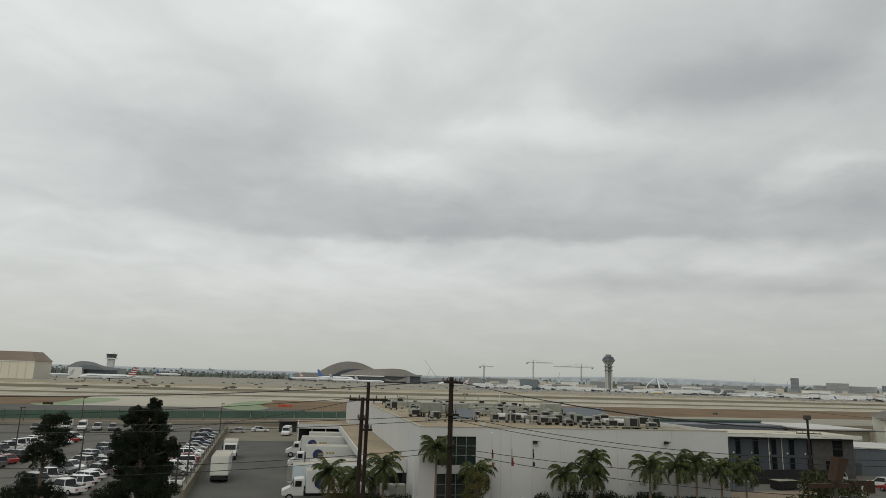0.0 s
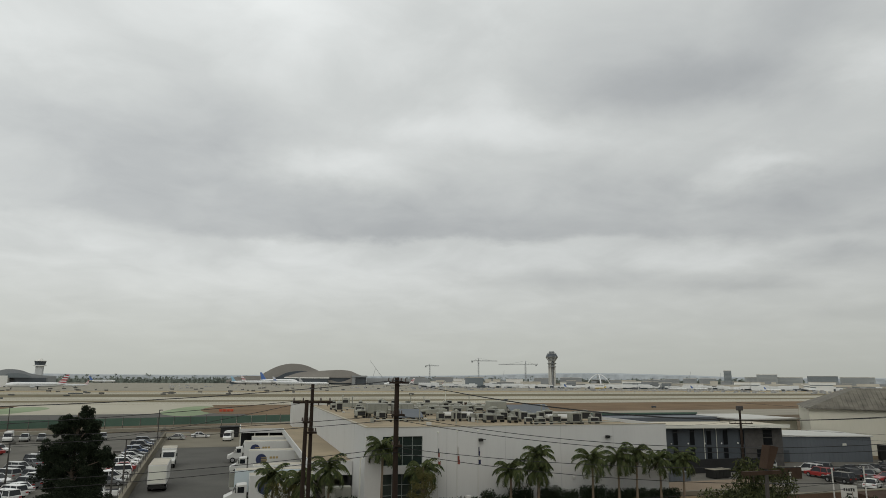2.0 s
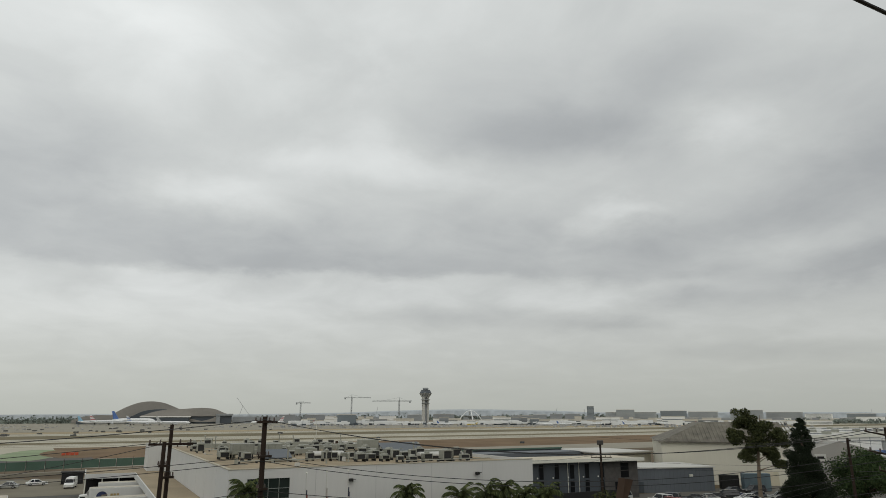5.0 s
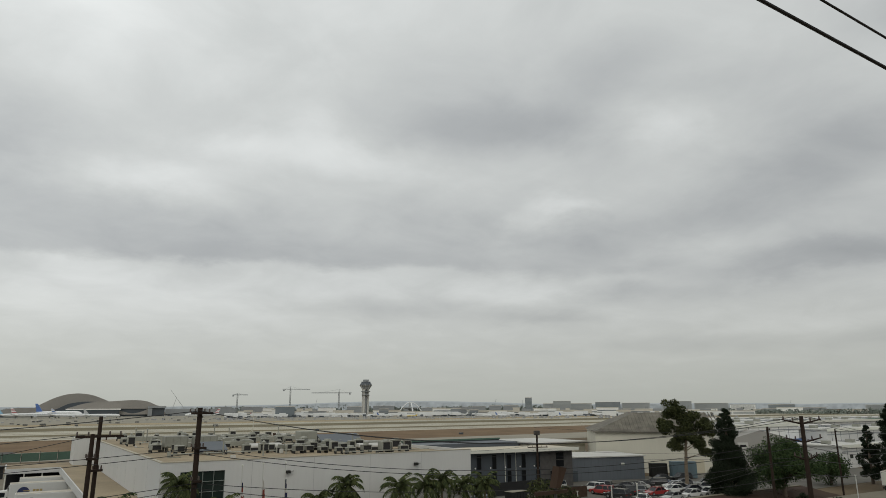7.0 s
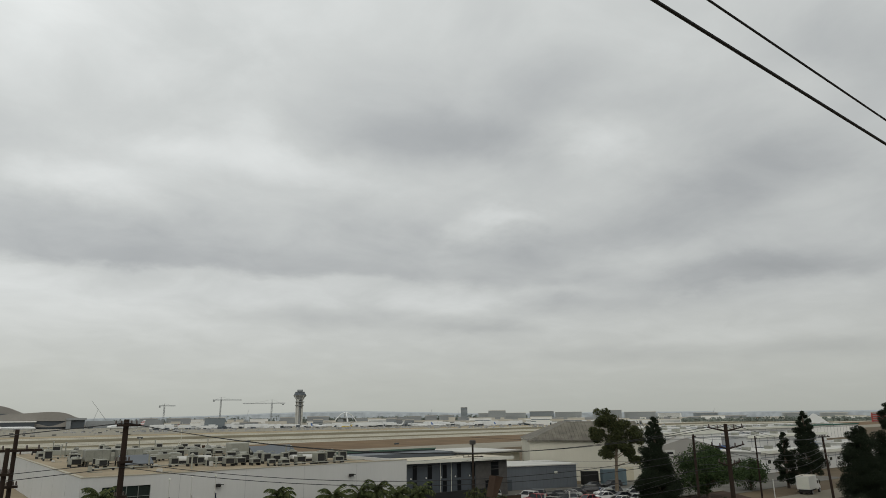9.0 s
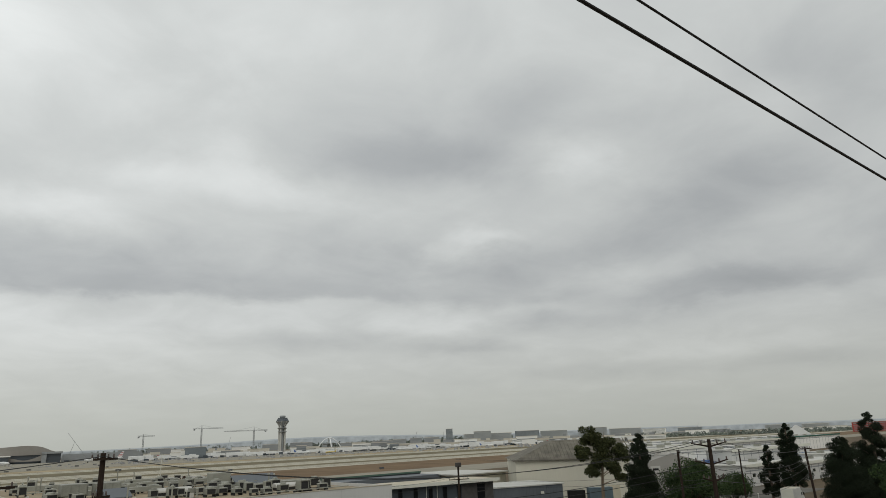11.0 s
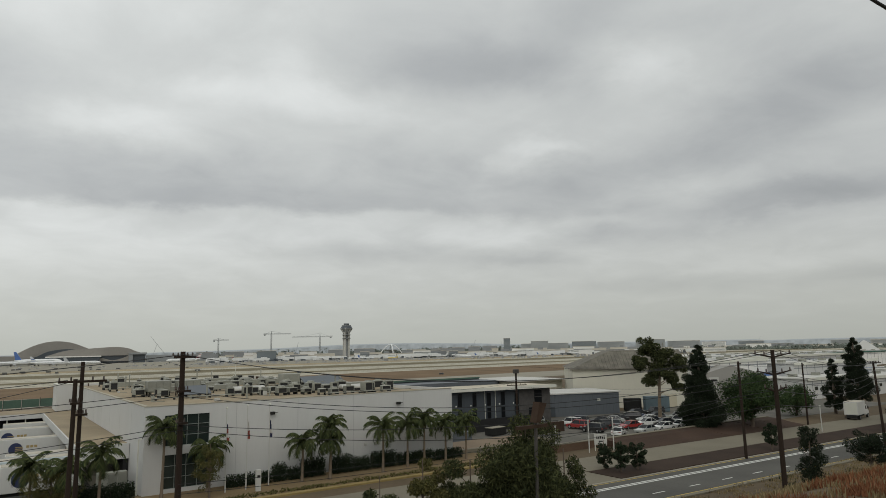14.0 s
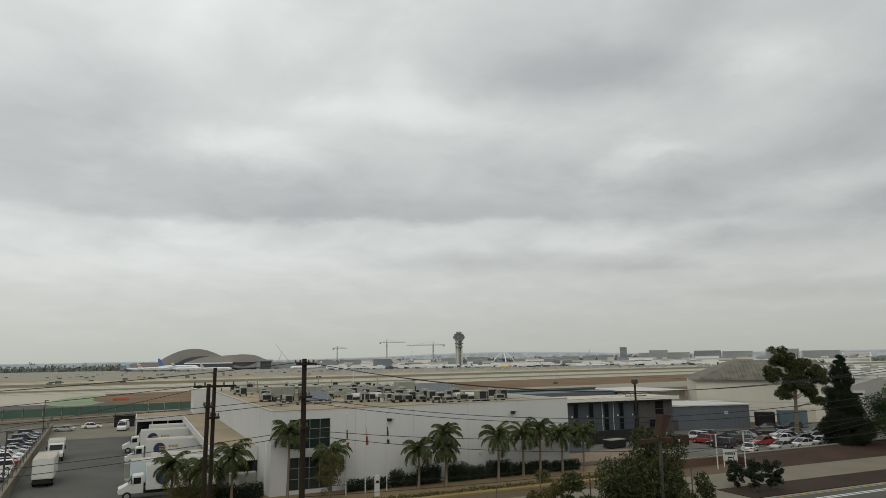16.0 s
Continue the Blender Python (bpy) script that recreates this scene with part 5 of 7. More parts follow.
utility_pole(110.6, 46.5, 0.0, 12.7, 0.18, [(12.5, 1.1)], "leaning dark wooden pole beside the highway", (-0.6, 0.2), -20)
utility_pole(80.1, 94.3, 0.1, 11.2, 0.2, [(9.1, 1.9)], "dark service pole with a box transformer on top", (0, 0), -20)
tr = thing("transformer", "dark pole-top transformer box", "transformer", m=pose(80.1, 94.3, 10.3))
boxes("tank", [(-0.5, 0.5, -0.35, 0.35, 0.9, 1.65)], STEEL, tr, bevel=0.08)
boxes("mounting_bracket", [(-0.12, 0.12, -0.14, 0.14, 0.3, 0.92)], STEEL, tr)

ARM = 0.7
for dz, off in ((0.0, -ARM), (0.0, ARM)):
    cable((PL[0], PL[1] + off * 0.4, 15.5), (PA[0], PA[1] + off * 0.35, 15.9 + dz), 1.6)
    cable((PA[0], PA[1] + off * 0.35, 15.9), (PR[0] + off, PR[1] - off * 0.3, 15.3), 1.9)
    cable((PR[0] + off * 1.4, PR[1], 15.3), (110 + off, 46.7, 12.6), 0.8)
for z0, z1, s0, s1, zr1 in ((13.7, 13.6, 1.2, 1.7, 13.9), (13.0, 13.3, 1.2, 1.6, 13.4), (11.7, 11.5, 1.7, 1.2, 12.6), (11.1, 11.2, 1.8, 1.4, 11.6)):
    cable((PL[0], PL[1], z0), (PA[0], PA[1] - 0.2, z1), s0)
    cable((PA[0], PA[1] - 0.2, z1), (PR[0], PR[1], zr1), s1)
    cable((PR[0], PR[1], zr1), (110.2, 46.6, zr1 - 2.5), 1.1)
cable((4.6, 46.6, 14.5), (-30, 90, 8.0), 0.9)
cable((3.9, 46.6, 14.5), (-52, 47, 13.0), 1.0)
for z in (8.3, 7.7):
    cable((PA[0], PA[1] - 0.2, z - 0.4), (87.5, 54.5, z + 0.4), 1.4)
for z in (9.2, 8.2, 12.9):
    cable((87.5, 54.5, z), (131, 68.3, z - 0.6), 0.7)
    cable((79.6, 94.3, z - 0.4), (131, 68.3, z - 0.9), 0.9)
for z in (11.6, 10.6):
    cable((57.5, 86.0, z - 2.0), (79.6, 94.3, z - 2.0), 0.3)
# heavy cables passing close over the look-out
cable((-60, 7.78, 26.0), (110, 7.78, 26.0), 0.0, 0.055, "thick black cable passing over the look-out")
cable((-60, 7.28, 26.45), (110, 7.28, 26.45), 0.0, 0.036, "thin black cable passing over the look-out")

# rusty lamp on a leaning post at the roadside
LX, LY = polar(41.7, 43)
lz = land(LX, LY)
lamp = thing("street_lamp", "rusty street lamp with a slanted box head", "street lamp", m=pose(LX, LY, lz))
bm = bmesh.new()
tube(bm, [(0, 0, -0.3), (0.05, 0, 6.0), (0.15, 0, 11.4 - lz)], [0.13, 0.11, 0.09], 8)
part("post", bm, STEEL, lamp)
RUST = mat("rusted_panel", (0.045, 0.028, 0.02), 0.85, 0.35, 3, 0.3)
bm = bmesh.new()
prism(bm, [(-0.1, 11.2), (0.28, 11.2), (0.85, 12.35), (0.25, 12.45)], "y", -0.3, 0.3, pose(0, 0, -lz))
part("lamp_head", bm, RUST, lamp, "slanted rusty box head")
boxes("bracket", [(-1.5, 1.0, -0.1, 0.1, 10.85 - lz, 11.05 - lz)], RUST, lamp)

# lot lamps
for az, d, top in ((-19.9, 150, 8.2), (-15.7, 118, 6.3), (-8.2, 114, 6.6), (-6.06, 190, 7.5), (-8.95, 98, 6.4), (-16.0, 205, 8.0)):
    x, y = polar(az, d)
    lp = thing("lot_lamp", "dark steel car park lamp post", "lamp post", "car park lamps", m=pose(x, y, 0.04))
    bm = bmesh.new()
    tube(bm, [(0, 0, 0), (0, 0, top)], [0.14, 0.09], 8)
    part("post", bm, STEEL, lp)
    boxes("lamp_head", [(-0.15, 0.75, -0.2, 0.2, top - 0.05, top + 0.15)], STEEL, lp)

# ---- roof plant of the white building ----
RZ = BH - 0.45
hv = random.Random(77)


def air_handler(x, y, w, d, h, rz=0.0, fan=True):
    u = thing("air_conditioner", "grey rooftop air conditioner with a dark louvre", "air conditioner", "rooftop units", m=pose(x, y, RZ, 0, 0, rz))
    boxes("casing", [(-w / 2, w / 2, -d / 2, d / 2, 0.35, h)], GALV, u, bevel=0.04)
    boxes("louvre", [(-w * 0.41, w * 0.41, -d / 2 - 0.03, -d / 2 + 0.02, 0.42, h * 0.88)], UNITDARK, u, "dark intake louvre")
    boxes("hood", [(-w * 0.46, w * 0.46, -d / 2 - 0.12, -d / 2 - 0.02, h * 0.92, h * 0.98)], GALV, u)
    for a in (-w / 2, w / 2 - 0.12):
        boxes("skid", [(a, a + 0.12, -d / 2, d / 2, 0.0, 0.35)], CHASSIS, u)
    if fan:
        bm = bmesh.new()
        tube(bm, [(0, 0, h), (0, 0, h + 0.25)], [0.42 * min(w, d), 0.38 * min(w, d)], 12)
        part("fan_shroud", bm, GALV, u)
    return u


spots = []
for y0, n, x0, x1 in ((93.5, 7, 40, 55.5), (97.5, 9, 36, 55.5), (102.5, 10, 30, 55), (107.5, 11, 20, 55), (113, 10, 18, 54), (119, 9, 18, 54), (127, 7, 20, 55), (135, 8, 18, 55), (143, 7, 18, 54), (151, 7, 18, 54), (160, 6, 18, 54)):
    n = int(n * 1.5)
    for i in range(n):
        x = x0 + (x1 - x0) * (i + hv.uniform(0.15, 0.85)) / n
        y = y0 + hv.uniform(-1.4, 1.4)
        if any(abs(x - a) < 1.75 and abs(y - b) < 1.7 for a, b in spots) or (30 < x < 40 and 106 < y < 112) or (46 < x < 53 and 95 < y < 103):
            continue
        spots.append((x, y))
        air_handler(x, y, hv.uniform(0.9, 1.6), hv.uniform(0.9, 1.5), hv.uniform(0.85, 1.7), hv.choice((0, 0, 0, -14, 8)), hv.random() < 0.6)
for x, y, w, rz in ((35.2, 109, 5.2, 2), (49.2, 98.8, 4.6, -4)):
    c = thing("skylight_cover", "long white curved roof housing", "roof housing", "white roof housings", m=pose(x, y, RZ, 0, 0, rz))
    bm = bmesh.new()
    prism(bm, [(-1.0, 0.4), (1.0, 0.4), (0.95, 0.75), (0.5, 1.05), (-0.5, 1.05), (-0.95, 0.75)], "x", -w / 2, w / 2)
    bmesh.ops.bevel(bm, geom=bm.edges[:], offset=0.18, segments=2, affect="EDGES", profile=0.6)
    part("housing", bm, WHITEROOF, c)
    boxes("curb", [(-w / 2 + 0.2, w / 2 - 0.2, -0.9, 0.9, 0, 0.45)], UNITDARK, c)
for x0, x1, y, z in ((20, 36, 118, 0.9), (36, 54, 104.5, 0.8), (24, 50, 131, 1.0), (20, 44, 147, 1.0)):
    du = thing("roof_duct", "long grey sheet-metal roof duct", "duct", "roof ducts", m=pose(0, y, RZ))
    boxes("duct", [(x0, x1, -0.45, 0.45, 0.3, z + 0.2)], GALV, du, bevel=0.03)
    for k in range(int((x1 - x0) / 3)):
        boxes("support", [(x0 + 0.5 + 3 * k, x0 + 0.6 + 3 * k, -0.4, 0.4, 0, 0.3)], CHASSIS, du)
for x0, x1, y in ((19, 40, 101.5), (41, 55.5, 91.2), (20, 52, 124), (18, 50, 139.5), (24, 55, 155.5)):
    pr = thing("pipe_run", "pair of grey pipes on low roof blocks", "pipe", "roof pipes", m=pose(0, y, RZ))
    for dy in (0, 0.3):
        bm = bmesh.new()
        tube(bm, [(x0, dy, 0.3), (x1, dy, 0.3)], 0.07, 6)
        part("pipe", bm, GALV, pr)
    for k in range(int((x1 - x0) / 2.5)):
        boxes("block", [(x0 + 2.5 * k + 0.5, x0 + 2.5 * k + 0.7, -0.2, 0.5, 0.0, 0.23)], UNITDARK, pr)
for x, y in ((22.0, 112.5), (26, 110.5), (47, 121.5)):
    tk = thing("cooling_unit", "large boxy grey cooling unit on legs", "cooling unit", "rooftop units", m=pose(x, y, RZ))
    boxes("casing", [(-1.7, 1.7, -1.3, 1.3, 0.7, 2.4)], GALV, tk, bevel=0.1)
    boxes("panel", [(-1.5 + 1.05 * i, -0.6 + 1.05 * i, -1.33, -1.28, 0.9, 2.2) for i in range(3)], GALV, tk)
    for a in (-1.5, 1.5):
        for b in (-1.1, 1.1):
            boxes("leg", [(a - 0.08, a + 0.08, b - 0.08, b + 0.08, 0, 0.7)], CHASSIS, tk)
for i in range(16):
    x, y = hv.uniform(19, 55), hv.uniform(94, 165)
    vp = thing("roof_vent", "slim grey roof vent pipe with cap", "vent", "roof vents", m=pose(x, y, RZ))
    bm = bmesh.new()
    hh = hv.uniform(0.8, 2.6)
    tube(bm, [(0, 0, 0), (0, 0, hh)], 0.11, 8)
    tube(bm, [(0, 0, hh), (0, 0, hh + 0.22)], [0.24, 0.14], 8)
    part("pipe", bm, GALV, vp)
for x, y, w, d, z0, z1 in ((46.5, 106.5, 5.5, 3.6, 0.5, 2.1), (25.5, 104.0, 4.2, 2.6, 0.5, 1.6), (52.0, 113.5, 4.6, 3.2, 0.5, 1.9)):
    sp = thing("roof_screen", "sloping blue-grey metal screen on the roof", "roof screen", "roof screens", m=pose(x, y, RZ))
    bm = bmesh.new()
    prism(bm, [(-d / 2, z0), (-d / 2, z0 + 0.12), (d / 2, z1 + 0.12), (d / 2, z1)], "x", -w / 2, w / 2)
    part("sheet", bm, GREYSIDE, sp)
    for a in (-w / 2 + 0.1, w / 2 - 0.2):
        boxes("prop", [(a, a + 0.1, d / 2 - 0.15, d / 2 - 0.05, 0, z1)], CHASSIS, sp)
        boxes("prop", [(a, a + 0.1, -d / 2 + 0.05, -d / 2 + 0.15, 0, z0)], CHASSIS, sp)
for i in range(40):
    x, y = hv.uniform(17.5, 55), hv.uniform(90.5, 165)
    if any(abs(x - a) < 1.5 and abs(y - b) < 1.5 for a, b in spots):
        continue
    jb = thing("roof_box", "small dark junction box on the roof", "junction box", "roof boxes", m=pose(x, y, RZ, 0, 0, hv.uniform(-20, 20)))
    w, h = hv.uniform(0.25, 0.7), hv.uniform(0.3, 0.9)
    boxes("case", [(-w / 2, w / 2, -0.2, 0.2, 0.05, h)], hv.choice((UNITDARK, GALV, WHITEROOF, RUST)), jb, bevel=0.02)
    boxes("conduit", [(w / 2 - 0.08, w / 2 + hv.uniform(0.4, 1.4), -0.05, 0.05, 0.0, 0.08)], GALV, jb)
ma = thing("roof_mast", "thin metal antenna mast on the roof", "antenna", m=pose(45.5, 150, RZ))
bm = bmesh.new()
tube(bm, [(0, 0, 0), (0, 0, 6.0)], [0.08, 0.03], 6)
tube(bm, [(-1.2, 0, 0), (0, 0, 2.4)], 0.04, 5)
part("mast", bm, TRIM, ma)
for x, z in ((30.0, 8.3), (48.5, 8.4)):
    fl = thing("wall_light", "dark floodlight on the white wall", "wall light", "wall lights", m=pose(x, BY0, z))
    boxes("housing", [(-0.3, 0.25, -0.6, -0.15, -0.15, 0.2)], CHASSIS, fl, bevel=0.04)
    boxes("arm", [(0.2, 0.7, -0.35, -0.28, 0.05, 0.12), (-0.05, 0.05, -0.2, 0.0, -0.05, 0.05)], CHASSIS, fl)
for x, z in ((43.3, 3.2), (44.9, 3.2), (46.3, 3.3), (43.9, 4.9)):
    vt = thing("wall_vent", "small white hooded wall vent", "vent", "wall vents", m=pose(x, BY0, z))
    boxes("hood", [(-0.2, 0.2, -0.25, 0.0, -0.2, 0.2)], WHITEROOF, vt, bevel=0.06)
dpipe = boxes("downpipe", [(14.6, 14.75, 84.6, 84.75, 0.1, 6.2), (14.6, 15.0, 84.6, 84.75, 6.2, 6.35)], TRIM)
tagged(dpipe, "pale downpipe at the building corner", "downpipe")
cab = thing("electrical_cabinet", "grey electrical cabinets beside the dock", "cabinet", m=pose(12.6, 88.5, 0.05))
boxes("cabinet_body", [(-1.6, 1.6, -0.6, 0.6, 0, 2.4)], GALV, cab, bevel=0.03)
for i in range(3):
    boxes("door", [(-1.5 + i * 1.03, -0.55 + i * 1.03, -0.63, -0.59, 0.2, 2.2)], GALV, cab)

# ---- flags ----
REDCLOTH, BLUECLOTH = mat("faded_red_cloth", (0.24, 0.07, 0.06), 0.85, 0.2, 3), mat("navy_cloth", (0.03, 0.035, 0.08), 0.85, 0.2, 3)
WHITECLOTH = mat("white_cloth", (0.6, 0.58, 0.56), 0.85, 0.1, 3)
for x, y, top, cols in ((23.6, 80.9, 9.35, (BLUECLOTH, REDCLOTH, WHITECLOTH, REDCLOTH)), (26.0, 80.6, 9.5, (WHITECLOTH, WHITECLOTH, REDCLOTH, REDCLOTH)), (28.6, 80.2, 9.5, (BLUECLOTH, BLUECLOTH, WHITECLOTH, BLUECLOTH))):
    fp = thing("flagpole", "white flagpole with a limp hanging flag", "flagpole", "flagpoles", m=pose(x, y, 0.1))
    bm = bmesh.new()
    tube(bm, [(0, 0, -0.1), (0, 0, top)], [0.07, 0.045], 8)
    part("pole", bm, WHITEROOF, fp)
    bm = bmesh.new()
    bmesh.ops.create_uvsphere(bm, u_segments=8, v_segments=6, radius=0.12, matrix=Matrix.Translation((0, 0, top + 0.08)))
    part("finial", bm, TRIM, fp)
    for k, c in enumerate(cols):
        bm = bmesh.new()
        w = 0.12 + 0.06 * k
        prism(bm, [(0.05, -0.06), (0.05 + w * 0.5, 0.1), (0.05 + w, -0.05), (0.05 + w, 0.02), (0.05 + w * 0.5, 0.17), (0.05, 0.02)], "z", top - 1.9 - 0.5 * (k + 1), top - 1.85 - 0.5 * k)
        part("flag_fold", bm, c, fp)

# ---- bank, walls, sign, fences ----
bm = bmesh.new()
box(bm, 71, 130, 75.6, 76.4, 0, 1.1)
setting("lot_wall", bm, mat("brown_slope_wall", (0.115, 0.075, 0.055), 0.95, 0.3, 0.8), "low brown wall along the car park edge", "wall")
bm = bmesh.new()
box(bm, 71, 130, 75.55, 76.45, 1.1, 1.2)
setting("lot_wall_coping", bm, SIDEWALK, "pale coping on the car park wall", "wall")
bm = bmesh.new()
for i in range(8):
    x = 82 + i * 6.0
    foot, lift = 69.2 - 0.028 * (x - 82), 0.12 * noise.noise((x * 0.3, 0, 0))
    prism(bm, [(foot, 0.1), (75.6, 0.1), (75.6, 1.08), (73.6, 0.92 + lift), (71.0, 0.42 + lift)], "x", x, x + 6.0)
setting("lot_bank", bm, mat("red_brown_bank_soil", (0.05, 0.031, 0.023), 0.95, 0.35, 0.5, 0.4), "sloping red-brown soil bank below the car park wall", "bank")
sg = thing("roadside_sign", "white roadside sign panel with dark marks", "sign", m=pose(77.8, 72.3, 0.1, 0, 0, -42))
boxes("panel", [(-0.95, 0.95, -0.06, 0.06, 0.9, 2.5)], WHITEROOF, sg)
boxes("lettering_bar", [(-0.62 + 0.27 * i, -0.44 + 0.27 * i, -0.075, -0.06, 1.75, 2.1) for i in range(5)], CHASSIS, sg)
boxes("lettering_bar", [(-0.3, 0.3, -0.075, -0.06, 1.3, 1.48)], CHASSIS, sg)
boxes("stake", [(-0.9, -0.78, 0.06, 0.16, 0, 1.4)], TRIM, sg)
boxes("stake", [(0.78, 0.9, 0.06, 0.16, 0, 1.4)], TRIM, sg)
for x, y, h in ((75.6, 72.6, 4.6), (79.9, 71.6, 4.8), (72.0, 76.0, 3.8), (121.5, 61.0, 4.5)):
    po = thing("white_post", "plain white post at the roadside", "post", "roadside posts", m=pose(x, y, 0.1))
    bm = bmesh.new()
    tube(bm, [(0, 0, -0.1), (0, 0, h)], 0.09, 8)
    part("post", bm, WHITEROOF, po)
    boxes("cap", [(-0.12, 0.12, -0.12, 0.12, h, h + 0.06)], TRIM, po)
ws = thing("pillar_sign", "short white pillar sign in the bed", "sign", m=pose(26.5, 77.8, 0.12))
boxes("pillar", [(-0.3, 0.3, -0.2, 0.2, 0, 2.4)], WHITEROOF, ws, bevel=0.03)
boxes("lettering_bar", [(-0.18, 0.18, -0.215, -0.2, 1.5, 1.8)], CHASSIS, ws)
for x in (23.2, 25.6):
    tagged(boxes("bollard", [(x - 0.06, x + 0.06, 79.4, 79.52, 0.1, 2.2)], WHITEROOF), "short white bollard in the bed", "bollard", "bollards")
# yard walls and ramp between the white and slate buildings
yard = boxes("yard_fence", [(60, 92, 103.0, 103.3, 0, 2.4)], DARK)
tagged(yard, "dark screened yard fence", "fence")
yard2 = boxes("ramp_wall", [(79, 91, 93.5, 94.0, 0, 1.9)], RUST)
tagged(yard2, "rust-brown low ramp wall", "wall", kind="structure")
for x, y, w, d, h, rz, m2, lab in ((132.0, 104.3, 5.6, 2.4, 3.6, -35, mat("blue_grey_container", (0.09, 0.13, 0.15), 0.6, 0.15, 1), "blue-grey waste container behind the cars"), (129.3, 109.2, 3.8, 2.2, 3.0, -35, CHASSIS, "dark waste container beside the shed"), (77.6, 97.6, 3.8, 1.9, 1.4, 8, CHASSIS, "low dark waste container with pale lid"), (67.0, 95, 5.0, 2.0, 1.6, 0, GREYSIDE, "small grey skip by the white wall")):
    ct = thing("waste_container", lab, "container", "waste containers", m=pose(x, y, 0.07, 0, 0, rz))
    boxes("container_body", [(-w / 2, w / 2, -d / 2, d / 2, 0.1, h)], m2, ct, bevel=0.04)
    boxes("rib", [(-w / 2 + 0.4 + i * 0.8, -w / 2 + 0.5 + i * 0.8, -d / 2 - 0.06, -d / 2, 0.1, h - 0.1) for i in range(int(w / 0.8))], m2, ct)
    boxes("lid", [(-w / 2 - 0.03, w / 2 + 0.03, -d / 2 - 0.03, d / 2 + 0.03, h, h + 0.08)], CONCRETE if "pale lid" in lab else m2, ct)
slab("ramp", 60, 79, 84.5, 93, 0.5, mat("brown_roofing_felt", (0.19, 0.145, 0.11), 0.9, 0.2, 0.6), "brown flat ramp beside the white building", "ramp")
slab("ramp_edge", 60, 79, 83.6, 84.5, 0.7, SIDEWALK, "pale concrete edge of the ramp", "kerb")
# dividing wall between the car park and the truck yard
bm = bmesh.new()
prism(bm, [(-13.6, 90), (-13.1, 90), (-18.9, 198), (-19.4, 198)], "z", 0, 1.5)
setting("yard_wall", bm, SIDEWALK, "pale dividing wall of the truck yard", "wall")
fe = thing("chain_fence", "chain-link fence on the dividing wall", "fence")
for i in range(22):
    t = i / 21
    x, y = -13.35 - 5.8 * t, 90 + 108 * t
    bm = bmesh.new()
    tube(bm, [(x, y, 1.4), (x, y, 3.4)], 0.04, 5)
    part("post", bm, STEEL, fe)
bm = bmesh.new()
for z in (3.35, 2.4):
    tube(bm, [(-13.35, 90, z), (-19.15, 198, z)], 0.03, 5)
part("rail", bm, STEEL, fe)
# boundary fence of the airfield with green screen
ORANGE = mat("orange_red_barrier", (0.45, 0.07, 0.03), 0.6, 0.2, 1)
rb = thing("barrier", "orange-red closure barrier on the dry grass island", "barrier", m=pose(-6.5, 338, 0.09, 0, 0, 4))
boxes("barrier_block", [(-3.2 + 1.65 * i, -1.75 + 1.65 * i, -0.3, 0.3, 0, 0.95) for i in range(4)], ORANGE, rb, bevel=0.05)
boxes("rail", [(-3.2, 3.2, -0.06, 0.06, 0.955, 1.15)], ORANGE, rb)
bf = thing("airfield_fence", "long airfield boundary fence with green mesh", "fence")
A, B = Vector((-190, 190, 0)), Vector((62, 257, 0))
d = (B - A).normalized()
for i in range(53):
    p = A + (B - A) * i / 52
    boxes("post", [(p.x - 0.06, p.x + 0.06, p.y - 0.06, p.y + 0.06, 0, 3.7)], STEEL, bf)
    if i < 52:
        q = A + (B - A) * (i + 0.97) / 52
        bm = bmesh.new()
        prism(bm, [(p.x, p.y + 0.08), (q.x, q.y + 0.08), (q.x, q.y + 0.12), (p.x, p.y + 0.12)], "z", 0.9, 3.3)
        part("panel", bm, GREENNET, bf, "green mesh panel")
bm = bmesh.new()
prism(bm, [(A.x, A.y - 12), (B.x, B.y - 12), (B.x, B.y - 10.4), (A.x, A.y - 10.4)], "z", 0, 0.9)
setting("boundary_wall", bm, CONCRETE, "low pale wall before the airfield fence", "wall")
kiosk = thing("guard_booth", "dark guard booth by the dock yard", "booth", m=pose(-2.5, 196, 0.05))
boxes("cabin", [(-2.4, 2.4, -2, 2, 0, 2.7)], DARK, kiosk)
boxes("roof", [(-2.7, 2.7, -2.3, 2.3, 2.7, 2.85)], CHASSIS, kiosk)

# lane lines
LINE = mat("worn_white_line_paint", (0.55, 0.55, 0.52), 0.8, 0.25, 3)
YELLOW = mat("worn_yellow_line_paint", (0.42, 0.31, 0.08), 0.8, 0.25, 3)
rd = bpy.data.objects["road"]


def stripe(name, x0, x1, y, w, material):
    bm = bmesh.new()
    box(bm, x0, x1, y, y + w, 0.015, 0.026, pose(0, 0, 0, 0, 0, RT))
    return part(name, bm, material, rd)


stripe("lane_line", -200, 420, 54.55, 0.28, LINE)
stripe("lane_line", -200, 420, 55.05, 0.28, LINE)
stripe("edge_line", -200, 420, 57.0, 0.16, YELLOW)
stripe("edge_line", -200, 420, 48.0, 0.16, YELLOW)
for i in range(24):
    stripe("lane_dash", 22 + i * 6.1, 23.9 + i * 6.1, 50.2, 0.2, LINE)
for i in range(8):
    stripe("lane_dash", -30 + i * 6.1, -28.1 + i * 6.1, 50.2, 0.2, LINE)
